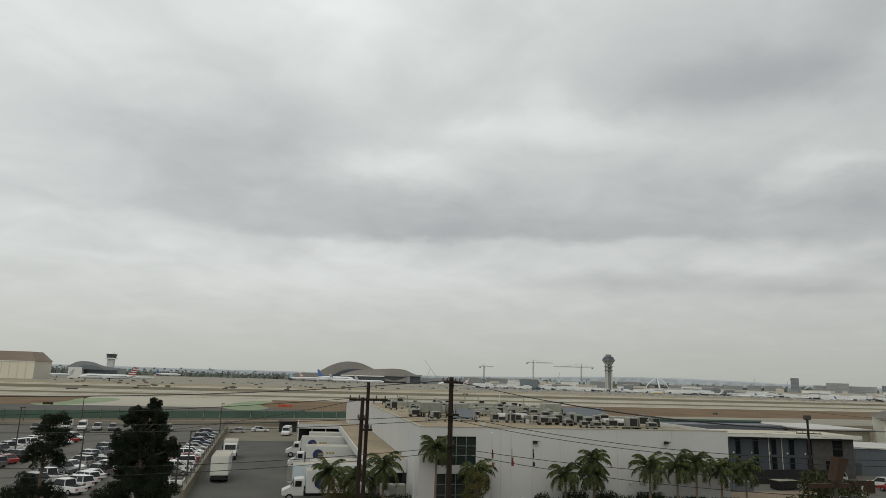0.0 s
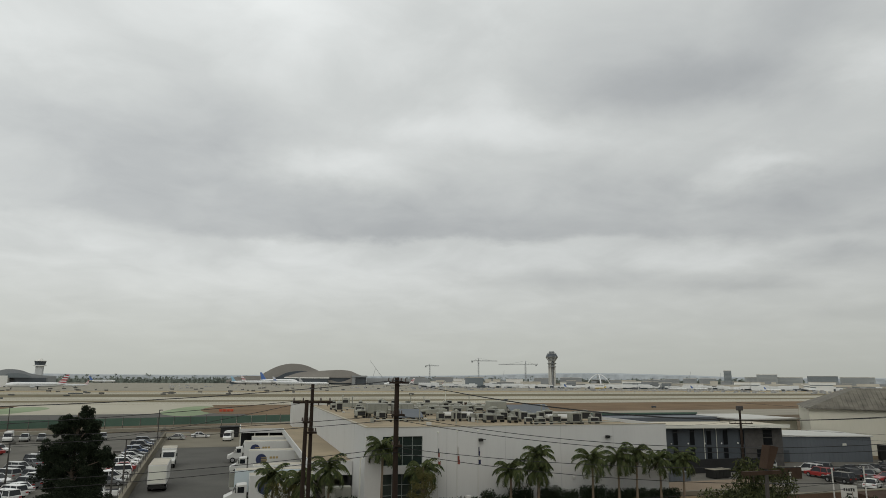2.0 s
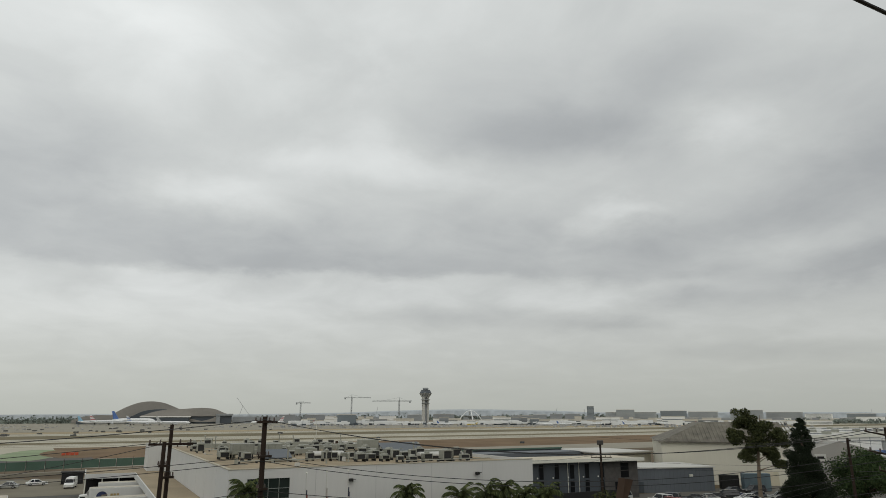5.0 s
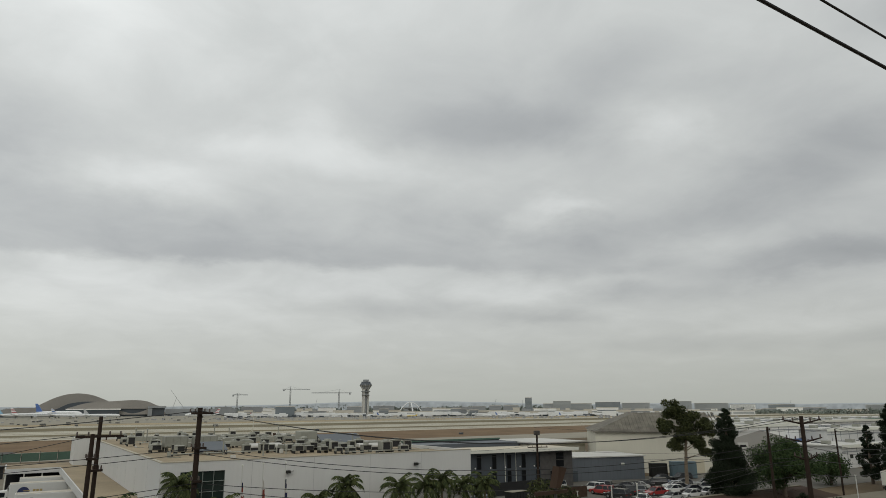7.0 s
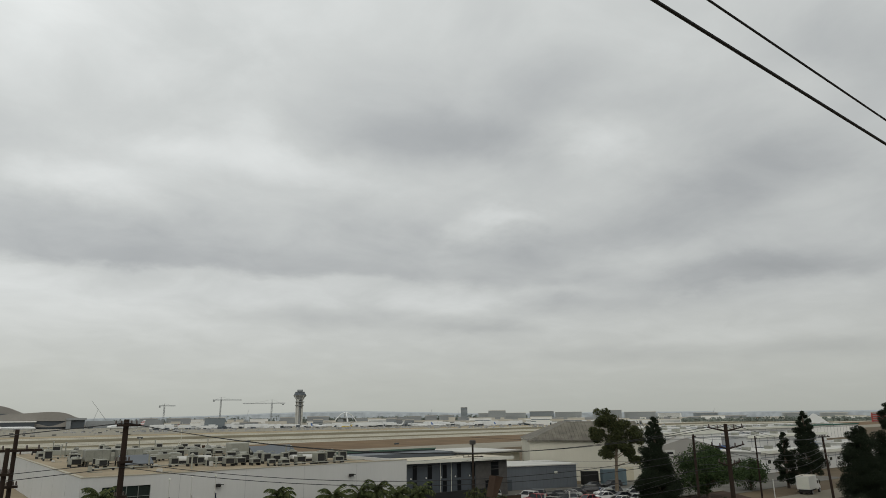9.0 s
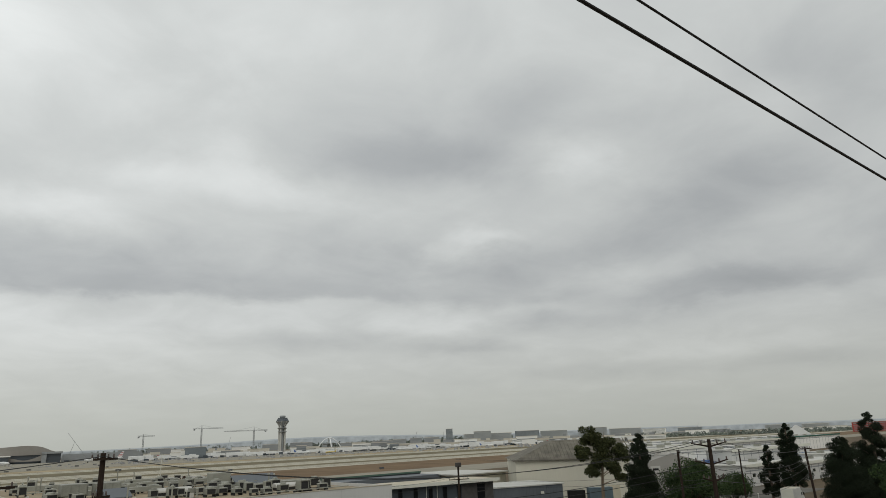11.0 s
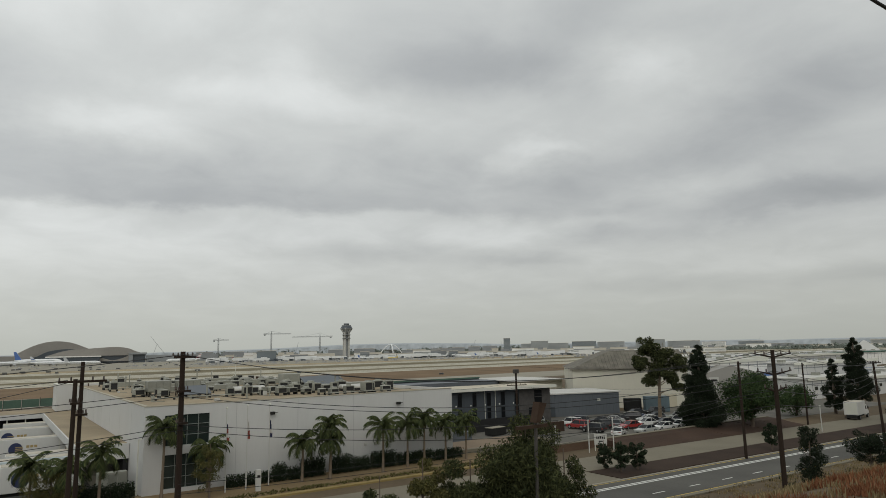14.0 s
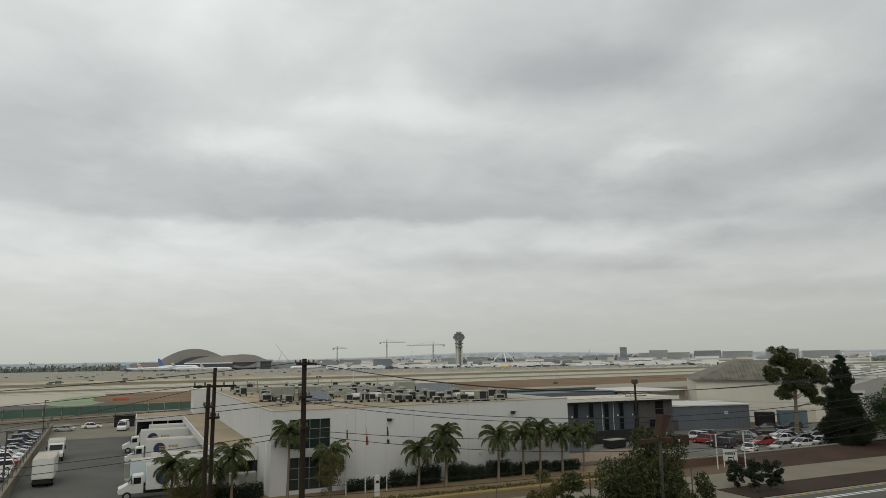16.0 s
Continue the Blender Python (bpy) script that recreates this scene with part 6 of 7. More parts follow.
# parking bay lines
bay = thing("bay_markings", "worn white parking bay lines", "markings", kind="stuff")
bm = bmesh.new()
for i in range(22):
    box(bm, -33.5 - 0.17 * i, -28.5 - 0.17 * i, 99.1 + 4.0 * i, 99.25 + 4.0 * i, 0.045, 0.056)
for i in range(9):
    box(bm, 92 + 3.0 * i, 92.12 + 3.0 * i, 84, 89, 0.05, 0.066)
part("lines", bm, LINE, bay)

# weeds on the near slope
rnd = random.Random(91)
for mat_, lab, cnt, xr, yr, size, cut in ((WEED, "tufts of dry straw-coloured grass on the slope", 9000, (16, 105), (12, 45.5), 0.17, -0.25), (RUSTWEED, "rusty red dry brush on the slope", 3500, (30, 60), (8, 21), 0.22, -0.1), (HEDGELEAF, "low green weeds on the slope", 1500, (30, 105), (30, 46), 0.2, 0.1)):
    verts, faces = [], []
    for _ in range(cnt):
        x, y = rnd.uniform(*xr), rnd.uniform(*yr)
        if noise.noise((x * 0.2, y * 0.2, 3.0 + size)) < cut:
            continue
        z = land(x, y)
        for k in range(7):
            a = rnd.uniform(0, math.tau)
            h = size * rnd.uniform(0.7, 2.6)
            bx, by, w = x + rnd.uniform(-0.3, 0.3), y + rnd.uniform(-0.3, 0.3), rnd.uniform(0.03, 0.08)
            i = len(verts)
            verts += [(bx - math.cos(a) * w, by - math.sin(a) * w, z - 0.05), (bx + math.cos(a) * w, by + math.sin(a) * w, z - 0.05), (bx + rnd.uniform(-0.5, 0.5) * h, by + rnd.uniform(-0.5, 0.5) * h, z + h)]
            faces.append((i, i + 1, i + 2))
    me = bpy.data.meshes.new("dry_grass")
    me.from_pydata(verts, [], faces)
    me.materials.append(mat_)
    tagged(new("dry_grass", me), lab, "grass", kind="stuff")
# low edging plants along the planting bed
bm = bmesh.new()
for _ in range(2600):
    x = rnd.uniform(14, 61)
    leaf(bm, Vector((x, rnd.uniform(74.6, 75.6), 0.16 + rnd.random() * 0.35 * (0.5 + noise.noise((x * 0.3, 0, 0)) + 0.4))), 0.12, rnd)
tagged(part("edging_plants", bm, OLIVELEAF), "low yellow-green edging plants along the bed", "plants", kind="stuff")

# ---- far airport things ----
PLANEWHITE = mat("hazy_white_fuselage", (0.68, 0.69, 0.69), 0.4, 0.05, 0.2, 0)
PLANEBLUE = mat("hazy_blue_tail", (0.07, 0.14, 0.36), 0.4, 0.08, 0.2, 0)
PLANEPALEBLUE = mat("hazy_pale_blue_tail", (0.26, 0.45, 0.6), 0.4, 0.08, 0.2, 0)
PLANERED = mat("hazy_red_tail", (0.36, 0.06, 0.07), 0.4, 0.08, 0.2, 0)
PLANEGREY = mat("hazy_grey_wing", (0.42, 0.43, 0.44), 0.5, 0.08, 0.2, 0)
PLANEYELLOW = mat("hazy_yellow_fuselage", (0.6, 0.45, 0.08), 0.5, 0.08, 0.2, 0)


def airliner(az_nose, az_tail, d, tail_mat, label, stripes=None, body=None, scale=None, toward=0.0):
    """A parked airliner that shows its side between two bearings."""
    x0, y0 = polar(az_nose, d)
    x1, y1 = polar(az_tail, d + toward)
    L = math.hypot(x1 - x0, y1 - y0)
    ang = math.atan2(y0 - y1, x0 - x1)
    k = scale or L / 60.0
    p = thing("airliner", label, "aeroplane", "parked airliners", m=Matrix.Translation(((x0 + x1) / 2, (y0 + y1) / 2, 0)) @ Matrix.Rotation(ang, 4, "Z"))
    r = 2.9 * k
    zc = 5.2 * k
    body = body or PLANEWHITE
    bm = bmesh.new()
    st = [(-0.5, 0.12, 1.5), (-0.38, 0.62, 0.6), (-0.25, 0.97, 0.05), (0, 1, 0), (0.36, 1, 0), (0.44, 0.8, -0.1), (0.48, 0.5, -0.25), (0.5, 0.08, -0.4)]
    tube(bm, [(a * L, 0, zc + c * k) for a, b, c in st], [b * r for a, b, c in st], 12)
    part("fuselage", bm, body, p, smooth=True)
    for s in (-1, 1):
        bm = bmesh.new()
        prism(bm, [(0.10 * L, s * r * 0.6), (-0.03 * L, s * r * 0.6), (-0.16 * L, s * 0.46 * L), (-0.12 * L, s * 0.46 * L)], "z", zc - 1.3 * k, zc - 0.8 * k)
        part("wing", bm, PLANEGREY, p)
        bm = bmesh.new()
        prism(bm, [(-0.38 * L, s * 0.5), (-0.46 * L, s * 0.5), (-0.50 * L, s * 0.16 * L), (-0.46 * L, s * 0.16 * L)], "z", zc + 1.0 * k, zc + 1.3 * k)
        part("tailplane", bm, PLANEGREY, p)
        bm = bmesh.new()
        tube(bm, [(0.10 * L, s * 0.16 * L, zc - 2.4 * k), (0.03 * L, s * 0.16 * L, zc - 2.4 * k)], [1.5 * k, 1.1 * k], 10)
        part("engine", bm, PLANEGREY, p)
        bm = bmesh.new()
        tube(bm, [(-0.02 * L, s * 3 * k, 0), (-0.02 * L, s * 3 * k, zc - r * 0.7)], 0.6 * k, 6)
        part("landing_gear", bm, CHASSIS, p)
    bm = bmesh.new()
    tube(bm, [(0.4 * L, 0, 0), (0.4 * L, 0, zc - r * 0.7)], 0.5 * k, 6)
    part("nose_gear", bm, CHASSIS, p)
    boxes("window_row", [(-0.33 * L, 0.38 * L, s * r * 0.98 - 0.05, s * r * 0.98 + 0.05, zc + 0.5 * k, zc + 0.9 * k) for s in (-1, 1)], FARDARK, p)
    bm = bmesh.new()
    prism(bm, [(-0.34 * L, zc + r * 0.7), (-0.47 * L, zc + r * 0.7), (-0.52 * L, zc + r * 0.7 + 9.5 * k), (-0.47 * L, zc + r * 0.7 + 9.5 * k)], "y", -0.35 * k, 0.35 * k)
    fin = part("tail_fin", bm, tail_mat, p, "coloured tail fin")
    if stripes:
        for i in range(3):
            z0 = zc + r * 0.7 + (1.5 + 2.6 * i) * k
            u = (1.5 + 2.6 * i) / 9.5
            boxes("fin_stripe", [(-0.47 * L - 0.05 * L * u, -0.345 * L - 0.125 * L * u, -0.4 * k, 0.4 * k, z0, z0 + 1.1 * k)], stripes, fin)
    return p


airliner(-16.5, -12.6, 960, PLANERED, "white airliner with red striped tail on the apron", PLANEWHITE)
airliner(-13.0, -11.2, 1150, PLANERED, "smaller white airliner with red striped tail", PLANEWHITE)
airliner(-19.2, -16.9, 1180, PLANEGREY, "white airliner beside the large hangar")
airliner(1.5, -0.9, 1600, PLANEPALEBLUE, "white airliner with pale blue tail at the terminal")
airliner(2.6, -0.1, 1540, PLANEWHITE, "white airliner with a pink mark on its tail", PLANERED)
airliner(4.4, 1.4, 1500, PLANEBLUE, "white airliner with dark blue tail at the terminal", None, None, None, 60)
airliner(5.0, 2.4, 1440, PLANEWHITE, "long white airliner with striped tail at the terminal", PLANEBLUE)
airliner(7.0, 4.5, 1400, PLANEGREY, "white airliner parked nose outwards at the terminal")
airliner(11.6, 14.2, 1380, PLANEWHITE, "white airliner with red tail stripes at a gate", PLANERED)
airliner(-9.4, -11.2, 1900, PLANEBLUE, "distant airliner with dark tail by the trees")
for i, (a, b, d, tm, lab) in enumerate(((17.9, 16.6, 1380, PLANERED, "white airliner at a terminal gate"), (20.9, 19.2, 1320, PLANEBLUE, "white airliner with blue tail at a gate"), (22.2, 23.4, 1400, PLANEWHITE, "white airliner at a terminal gate"), (24.6, 23.5, 1350, PLANEGREY, "white airliner at a terminal gate"),
                                       (28.2, 26.9, 1290, PLANEBLUE, "white airliner with blue tail at a gate"), (33.2, 34.6, 1330, PLANEWHITE, "white airliner at a terminal gate"), (36.6, 35.2, 1200, PLANEGREY, "white airliner before the concourse"), (38.2, 36.9, 1250, PLANEBLUE, "white airliner with blue tail before the concourse"), (40.6, 39.6, 1300, PLANEWHITE, "white airliner at a terminal gate"), (43.4, 42.2, 1230, PLANEBLUE, "white airliner with blue tail at a gate"), (46.2, 45.0, 1300, PLANEWHITE, "white airliner at a terminal gate"), (49.0, 47.8, 1250, PLANERED, "white airliner with red tail at a gate"))):
    airliner(a, b, d, tm, lab)
airliner(29.4, 30.3, 1270, PLANEYELLOW, "yellow airliner at a terminal gate", None, PLANEYELLOW)


def tower_crane(az, d, el_top, el_jib_l, el_jib_r, az_l, az_r, z0=0):
    x, y = polar(az, d)
    c = thing("tower_crane", "pale tower crane on a far building site", "crane", "tower cranes", m=pose(x, y, z0))
    top = rise(d, el_top) - z0
    zj = rise(d, (el_jib_l + el_jib_r) / 2) - z0
    w = 1.3
    bm = bmesh.new()
    for a in (-1, 1):
        for b in (-1, 1):
            tube(bm, [(a * w, b * w, 0), (a * w, b * w, zj)], 0.28, 4)
    n = int(zj / 4)
    for i in range(n):
        s = -1 if i % 2 else 1
        for b in (-1, 1):
            tube(bm, [(-w * s, b * w, i * zj / n), (w * s, b * w, (i + 1) * zj / n)], 0.2, 4)
            tube(bm, [(b * w, -w * s, i * zj / n), (b * w, w * s, (i + 1) * zj / n)], 0.2, 4)
    part("mast", bm, FARGREY, c)
    lx, rx = (az_l - az) / 57.3 * d, (az_r - az) / 57.3 * d
    tilt = lambda q: Vector((q * math.cos(radians(az)), -q * math.sin(radians(az)), zj))
    bm = bmesh.new()
    for dz in (0, 2.0):
        tube(bm, [tilt(lx) + Vector((0, 0, dz)), tilt(rx) + Vector((0, 0, dz * 0.6))], 0.3, 4)
    m = 22
    for i in range(m):
        q0, q1 = lx + (rx - lx) * i / m, lx + (rx - lx) * (i + 1) / m
        tube(bm, [tilt(q0) + Vector((0, 0, 2.0 * (i % 2))), tilt(q1) + Vector((0, 0, 2.0 * ((i + 1) % 2)))], 0.2, 4)
    part("jib", bm, FARGREY, c)
    bm = bmesh.new()
    tube(bm, [(0, 0, zj), (0, 0, top)], [1.2, 0.4], 5)
    tube(bm, [(0, 0, top), tilt(lx * 0.75)], 0.15, 4)
    tube(bm, [(0, 0, top), tilt(rx * 0.75)], 0.15, 4)
    part("apex", bm, FARGREY, c)
    short = lx if abs(lx) < abs(rx) else rx
    p = tilt(short * 0.85)
    boxes("counterweight", [(p.x - 1.8, p.x + 1.8, p.y - 1.2, p.y + 1.2, zj - 3.5, zj)], FARGREY, c)


tower_crane(19.69, 1750, 1.80, 1.56, 1.50, 19.05, 21.3)
tower_crane(23.69, 1700, 1.57, 1.30, 1.20, 24.75, 21.4)
tower_crane(15.5, 1800, 1.28, 1.10, 1.08, 15.1, 16.3)


def mobile_crane(az, d, az_tip, el_tip):
    x, y = polar(az, d)
    x2, y2 = polar(az_tip, d)
    c = thing("mobile_crane", "dark mobile crane with raised boom far off", "crane", "mobile cranes", m=pose(x, y, 0))
    boxes("carrier", [(-5, 5, -2, 2, 0.5, 4)], FARDARK, c)
    bm = bmesh.new()
    tube(bm, [(0, 0, 3), (x2 - x, y2 - y, rise(d, el_tip))], [0.5, 0.3], 5)
    part("boom", bm, FARGREY, c)


for a, d, t_, e in ((10.5, 1700, 10.9, 0.9), (11.9, 1650, 10.4, 1.5), (21.6, 1500, 21.9, 0.8), (36.6, 1500, 37.0, 0.72), (39.2, 1600, 39.2, 0.6), (59.5, 2500, 59.8, 0.45), (61.5, 2400, 62.3, 0.05)):
    mobile_crane(a, d, t_, e)

# arched landmark
AX, AY = polar(29.73, 1560)
arch = thing("arched_landmark", "white landmark with crossing parabolic arches", "landmark", m=pose(AX, AY, 0))
toph = rise(1560, 0.48)
for rz in (-20, 70):
    bm = bmesh.new()
    R = Matrix.Rotation(radians(rz - 29.7 + 30), 4, "Z")
    pts = []
    for i in range(25):
        u = -1 + 2 * i / 24
        pts.append(R @ Vector((u * 30, 0, toph * (1 - u * u))))
    tube(bm, pts, [1.4 - 0.5 * (1 - abs(-1 + 2 * i / 24)) for i in range(25)], 6)
    part("arch", bm, PLANEWHITE, arch)
bm = bmesh.new()
tube(bm, [(0, 0, toph * 0.5), (0, 0, toph * 0.58), (0, 0, toph * 0.62)], [14, 17, 12], 16)
tube(bm, [(0, 0, 0), (0, 0, toph * 0.5)], 5, 10)
part("saucer", bm, FARGREY, arch)

# large cream hangar and low terminal with its own small tower
HDIST = 1000
x1, y1 = polar(-19.5, HDIST)
ha = thing("large_hangar", "very large cream hangar with brown hipped roof", "hangar", m=Matrix.Translation((x1, y1, 0)) @ Matrix.Rotation(radians(-6), 4, "Z"))
W_, eave, ridge = 140.0, rise(HDIST, 0.37), rise(HDIST, 1.05)
boxes("wall", [(-W_, 0, 0, 0.8, 0, eave)], mat("pale_cream_hangar_siding", (0.66, 0.62, 0.5), 0.7, 0.08, 0.05), ha)
boxes("side_wall", [(-0.8, 0, 0.8, 46, 0, eave)], FARTAN, ha)
boxes("door_seam", [(-W_ + 10 + i * 10, -W_ + 10.4 + i * 10, -0.3, 0.0, 0, eave - 2) for i in range(13)], FARTAN, ha)
boxes("fascia", [(-W_, 0.5, -0.6, -0.1, eave - 1.2, eave)], PLANEWHITE, ha)
bm = bmesh.new()
vs = [bm.verts.new(c) for c in ((-W_ - 1, -1, eave), (1, -1, eave), (1, 47, eave), (-W_ - 1, 47, eave), (-W_ + 10, 8, ridge), (-10, 8, ridge), (-10, 40, ridge), (-W_ + 10, 40, ridge))]
for f in ((0, 1, 5, 4), (1, 2, 6, 5), (2, 3, 7, 6), (3, 0, 4, 7), (4, 5, 6, 7), (0, 3, 2, 1)):
    bm.faces.new([vs[i] for i in f])
part("roof", bm, mat("hazy_brown_roof", (0.22, 0.175, 0.14), 0.8, 0.2, 0.05), ha, "brown roof")

te = thing("west_terminal", "low grey-blue terminal with curved roof", "terminal", group="far buildings")


def term_box(name, az0, az1, el0, el1, d, depth, material, label=""):
    xa, ya = polar(az0, d)
    xb, yb = polar(az1, d)
    bm = bmesh.new()
    prism(bm, [(xa, ya), (xb, yb), (xb, yb + depth), (xa, ya + depth)], "z", max(0, rise(d, el0)), rise(d, el1))
    return part(name, bm, material, te, label)


term_box("wall", -17.3, -13.9, -1.2, 0.0, 1210, 50, FARGREY)
term_box("glazed_wall", -16.0, -14.0, -1.2, -0.12, 1200, 8, FARDARK, "dark glazed front")
term_box("annex", -17.3, -16.4, -1.2, 0.02, 1195, 12, FARWHITE)
part("roof", wave_roof(-17.4, -13.8, [0.1, 0.42, 0.48, 0.40, 0.18, 0.08, 0.04], 1212, 50, -0.05), FARGREY, te, "grey curved roof")
part("roof", wave_roof(-16.9, -15.0, [-0.1, 0.14, 0.2, 0.16, 0.02], 1196, 14, -0.12), HOTELDARK, te, "lower dark curved roof")
x0, y0 = polar(-14.5, 1225)
tt = thing("apron_tower", "pale square apron tower with glazed cab", "control tower", m=pose(x0, y0, 0))
zt = rise(1225, 1.26)
boxes("shaft", [(-4.8, 4.8, -4.8, 4.8, 0, zt - 10)], mat("hazy_pale_grey_tower", (0.5, 0.51, 0.51), 0.8, 0.1, 0.05), tt)
boxes("gallery", [(-7.6, 7.6, -7.6, 7.6, zt - 11.5, zt - 10.004)], FARWHITE, tt)
bm = bmesh.new()
tube(bm, [(0, 0, zt - 10), (0, 0, zt - 8), (0, 0, zt - 4)], [7.5, 7.5, 8.5], 8)
part("cab", bm, FARDARK, tt)
bm = bmesh.new()
tube(bm, [(0, 0, zt - 4), (0, 0, zt - 3)], 8.8, 8)
tube(bm, [(0, 0, zt - 3), (0, 0, zt)], [4, 3], 8)
part("roof", bm, FARWHITE, tt)

# rows of terminal buildings and concourses
tb = random.Random(31)
az = 15.6
while az < 57:
    w = tb.uniform(0.5, 1.9)
    d = tb.uniform(1330, 1500)
    el = tb.uniform(-0.36, -0.02) if az < 46 else tb.uniform(-0.4, -0.15)
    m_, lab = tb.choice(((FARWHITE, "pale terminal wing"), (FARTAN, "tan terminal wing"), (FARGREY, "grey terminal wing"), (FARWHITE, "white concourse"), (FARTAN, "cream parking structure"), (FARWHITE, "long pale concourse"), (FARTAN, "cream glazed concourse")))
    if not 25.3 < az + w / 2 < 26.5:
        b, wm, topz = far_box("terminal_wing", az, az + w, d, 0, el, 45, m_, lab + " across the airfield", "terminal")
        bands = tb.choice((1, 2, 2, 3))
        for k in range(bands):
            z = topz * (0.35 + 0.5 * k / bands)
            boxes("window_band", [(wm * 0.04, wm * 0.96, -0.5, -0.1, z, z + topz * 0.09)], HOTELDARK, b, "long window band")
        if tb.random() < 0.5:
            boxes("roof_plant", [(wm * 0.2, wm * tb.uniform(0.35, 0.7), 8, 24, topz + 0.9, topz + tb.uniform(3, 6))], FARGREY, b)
    az += w * tb.uniform(0.55, 1.0)
far_box("terminal_wing", 18.55, 20.1, 1310, 0, 0.14, 40, HOTELDARK, "dark blue glazed terminal block across the airfield", "terminal")
# second rank of low buildings further back
az = 12.0
while az < 62:
    w = tb.uniform(0.6, 1.8)
    far_box("city_block", az, az + w, tb.uniform(2300, 3000), 0, tb.uniform(-0.05, 0.18) if az < 41 else tb.uniform(-0.3, -0.08), 50, tb.choice((FARGREY, FARWHITE, FARTAN, FARGREY)), "hazy city block beyond the terminals", "building", "city blocks")
    az += w * tb.uniform(0.8, 1.8)
az = 57
while az < 74:
    w = tb.uniform(0.8, 2.2)
    far_box("city_block", az, az + w, tb.uniform(1500, 2400), 0, tb.uniform(-0.42, -0.1), 50, tb.choice((FARGREY, FARWHITE, FARWHITE, FARTAN)), "hazy low building beyond the cargo sheds", "building", "city blocks")
    az += w * tb.uniform(0.7, 1.3)

# tall white tent roof east
tent = thing("tent_roof", "tall white curved tent-like roof far off", "roof")
part("canopy", wave_roof(66.2, 68.0, [-0.3, -0.02, -0.2, -0.5, -0.75, -0.97], 900, 40, -1.1), PLANEWHITE, tent)

# ground vehicles and gear on the aprons
bm = bmesh.new()
gv = random.Random(17)
for _ in range(360):
    a = gv.uniform(-6, 56)
    d = gv.uniform(1000, 1290) if a > 14 else gv.uniform(1000, 1700)
    x, y = polar(a, d)
    w, h = (gv.uniform(2, 6), gv.uniform(1.2, 3.0)) if a > 14 else (gv.uniform(1.5, 4.0), gv.uniform(0.9, 1.8))
    box(bm, -w / 2, w / 2, -1.5, 1.5, 0.4, h, pose(x, y, 0, 0, 0, gv.uniform(-40, 40)))
tagged(part("apron_vehicles", bm, mat("hazy_service_gear", (0.12, 0.12, 0.12), 0.7, 0.3, 0.03, 0, second=(0.5, 0.5, 0.49))), "scattered service vehicles and carts on the aprons", "vehicles", kind="stuff")
# pale boxes are bridges; dark boxes are added for the shaded gaps between
for name, m_, n, lab in (("gate_bridges", PLANEWHITE, 150, "pale passenger bridges and gate lounges along the terminals"), ("gate_shades", FARDARK, 90, "dark boxes standing for the shaded gaps between gates along the terminals")):
    bm = bmesh.new()
    for _ in range(n):
        a = gv.uniform(14.5, 55)
        x, y = polar(a, gv.uniform(1296, 1325))
        w, h = (gv.uniform(5, 26), gv.uniform(4, 9)) if m_ is not FARDARK else (gv.uniform(3, 12), gv.uniform(2, 5))
        box(bm, -w / 2, w / 2, -2, 2, 0 if m_ is FARDARK else gv.uniform(0, 4), h, pose(x, y, 0, 0, 0, -a + gv.uniform(-12, 12)))
    tagged(part(name, bm, m_), lab, "gates", kind="stuff")
bm = bmesh.new()
for _ in range(60):
    a = gv.uniform(-19, 14)
    x, y = polar(a, gv.uniform(620, 1150))
    box(bm, -2.2, 2.2, -1, 1, 0.3, gv.uniform(1.2, 2.0), pose(x, y, 0, 0, 0, gv.uniform(-90, 90)))
tagged(part("apron_carts", bm, mat("dark_service_gear", (0.09, 0.09, 0.09), 0.7, 0.4, 0.02, 0)), "dark carts and barriers on the apron", "vehicles", kind="stuff")
for a, d, w in ((-18.3, 330, 4), (-16.9, 560, 8), (34.0, 420, 3), (22.0, 520, 3), (-12, 700, 12), (-5.5, 720, 12)):
    x, y = polar(a, d)
    sgn = thing("airfield_sign", "low airfield sign board on short legs", "sign", "airfield signs", m=pose(x, y, 0.03))
    boxes("board", [(-w / 2, w / 2, -0.2, 0.2, 0.3, 1.2)], RUST if d < 350 else FARDARK, sgn)
    boxes("leg", [(-w / 2 + 0.4, -w / 2 + 0.6, -0.1, 0.1, 0, 0.3), (w / 2 - 0.6, w / 2 - 0.4, -0.1, 0.1, 0, 0.3)], STEEL, sgn)
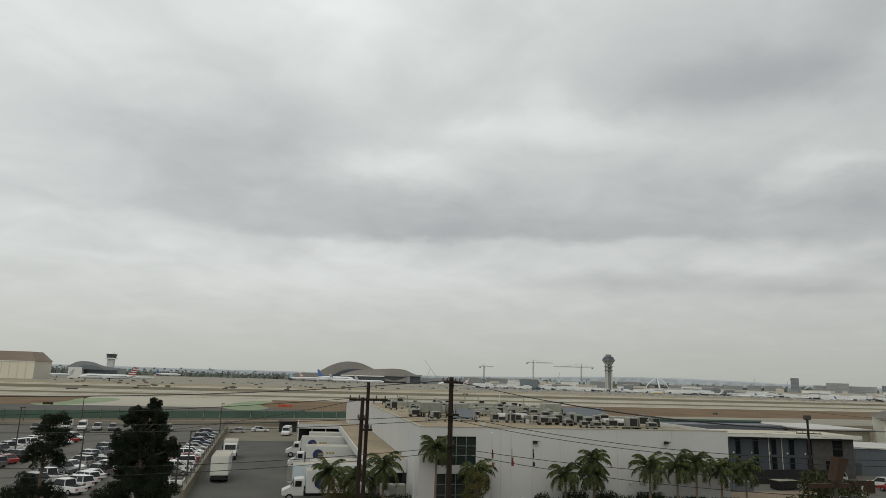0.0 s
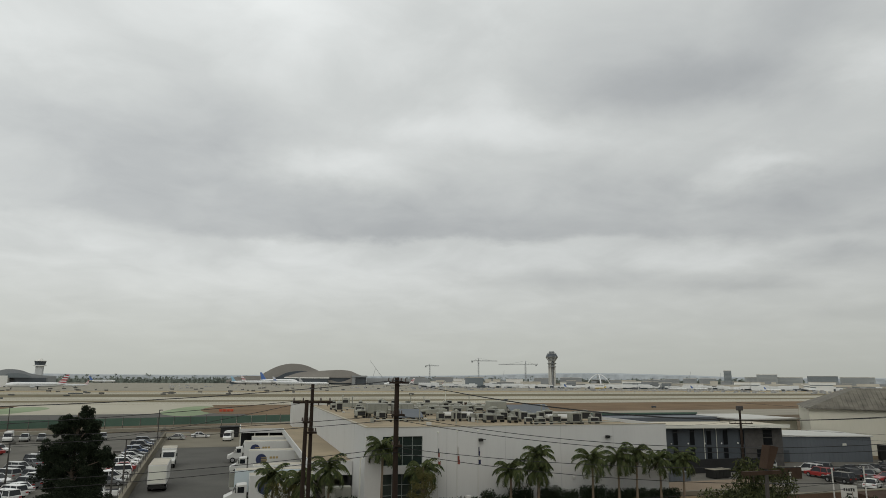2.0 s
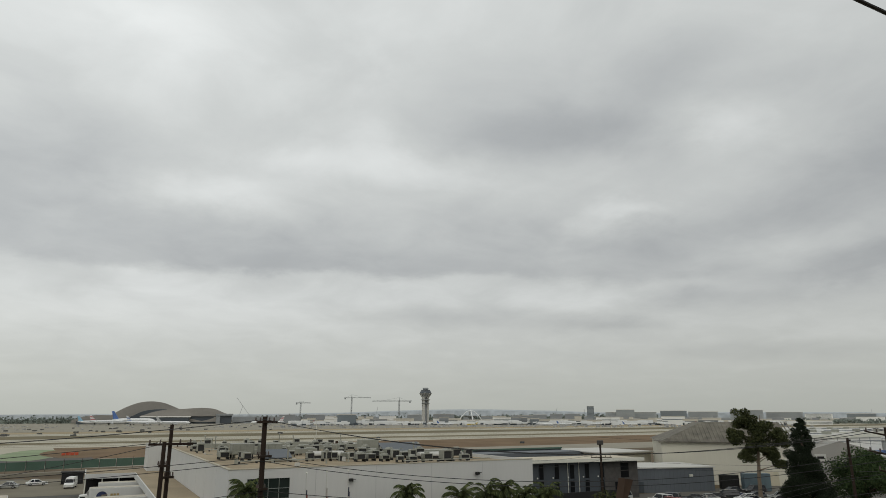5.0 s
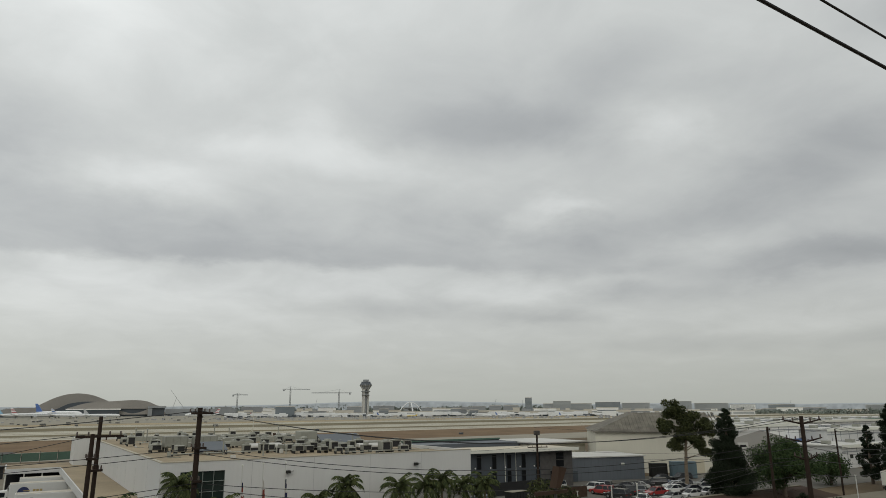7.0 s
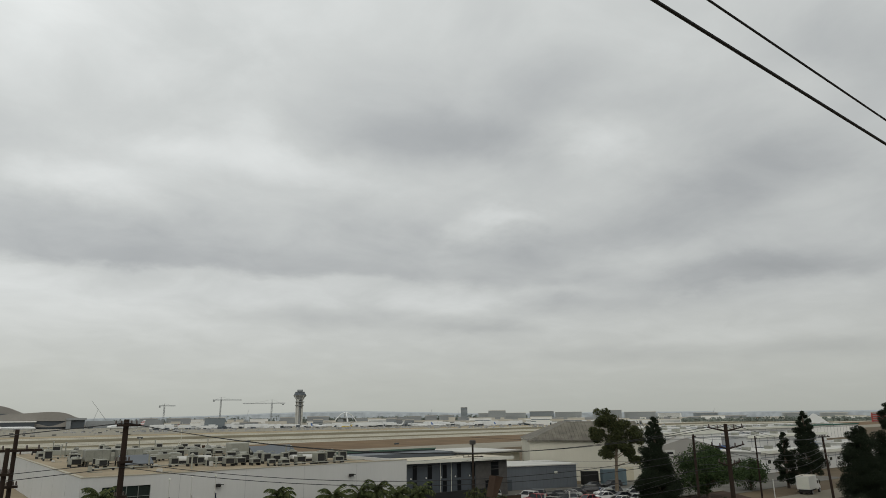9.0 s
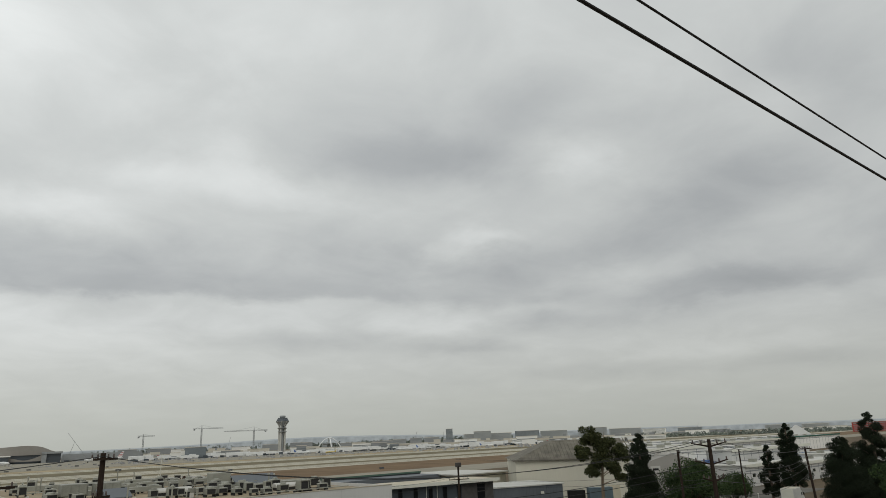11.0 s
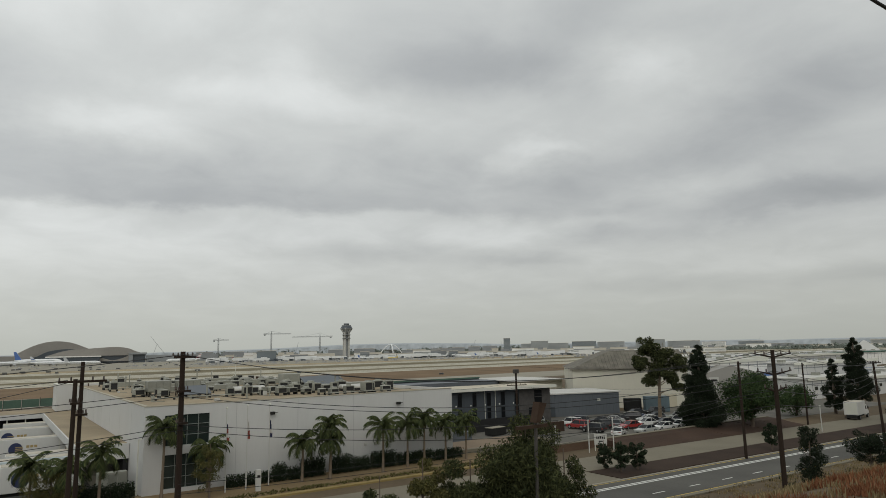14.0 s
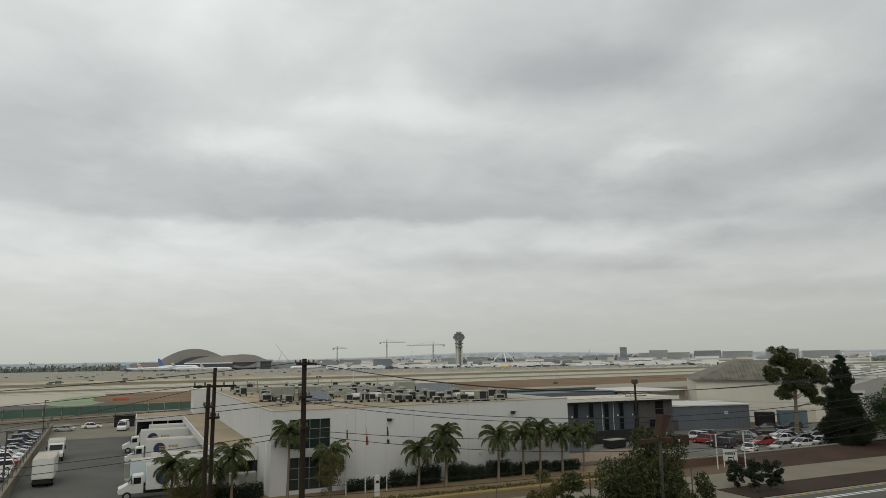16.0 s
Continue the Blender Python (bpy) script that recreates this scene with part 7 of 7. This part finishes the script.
for cx, cy, rx, ry, nm in ((-104, 356, 15, 44, 1), (-22, 352, 15, 50, 2)):
    bm = bmesh.new()
    pts = []
    for i in range(24):
        t = i * math.tau / 24
        pts.append((cx + rx * math.cos(t) * (0.85 + 0.15 * math.sin(t * 2)), cy + ry * math.sin(t)))
    prism(bm, pts, "z", -0.2, 0.075)
    setting("painted_island_%d" % nm, bm, GREENPAINT, "faded green painted taxiway island", "ground")
for cx, cy, rx, ry, nm in ((-2, 360, 17, 44, 1), (-124, 352, 15, 38, 2)):
    bm = bmesh.new()
    prism(bm, [(cx + rx * math.cos(i * math.tau / 24), cy + ry * math.sin(i * math.tau / 24)) for i in range(24)], "z", -0.2, 0.09)
    setting("dry_island_%d" % nm, bm, DRYGRASS, "rounded end of a dry brown grass island", "ground")

# belts of far trees
def tree_belt(name, az0, az1, d, el0, el1, seed, label):
    r = random.Random(seed)
    bm = bmesh.new()
    n = int((az1 - az0) * 9)
    for i in range(n):
        a = az0 + (az1 - az0) * (i + r.random()) / n
        x, y = polar(a, d + r.uniform(-60, 60))
        h = rise(d, r.uniform(el0, el1))
        if r.random() < 0.12:
            h *= 1.25
            tube(bm, [(x, y, 0), (x, y, h)], 0.5, 4)
            c = Vector((x, y, h))
            for k in range(14):
                leaf(bm, c + Vector((r.gauss(0, 2), r.gauss(0, 2), r.gauss(0, 1))), 2.0, r)
            continue
        for k in range(26):
            u = r.random()
            leaf(bm, Vector((x + r.gauss(0, 5) * (1.1 - u), y + r.gauss(0, 3), max(0.5, h * u))), d * 0.0014, r)
        box(bm, x - 5, x + 5, y, y + 4, 0, h * r.uniform(0.5, 0.72))
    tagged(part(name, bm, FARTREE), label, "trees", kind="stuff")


tree_belt("far_trees", -24, 1.5, 2050, -0.2, 0.06, 301, "hazy belt of trees and palms beyond the airfield")
tree_belt("far_trees", 12, 45, 3200, -0.1, 0.16, 302, "hazy belt of trees beyond the terminals")
tree_belt("far_trees", 54, 76, 1700, -0.45, -0.2, 303, "hazy belt of trees beyond the cargo sheds")
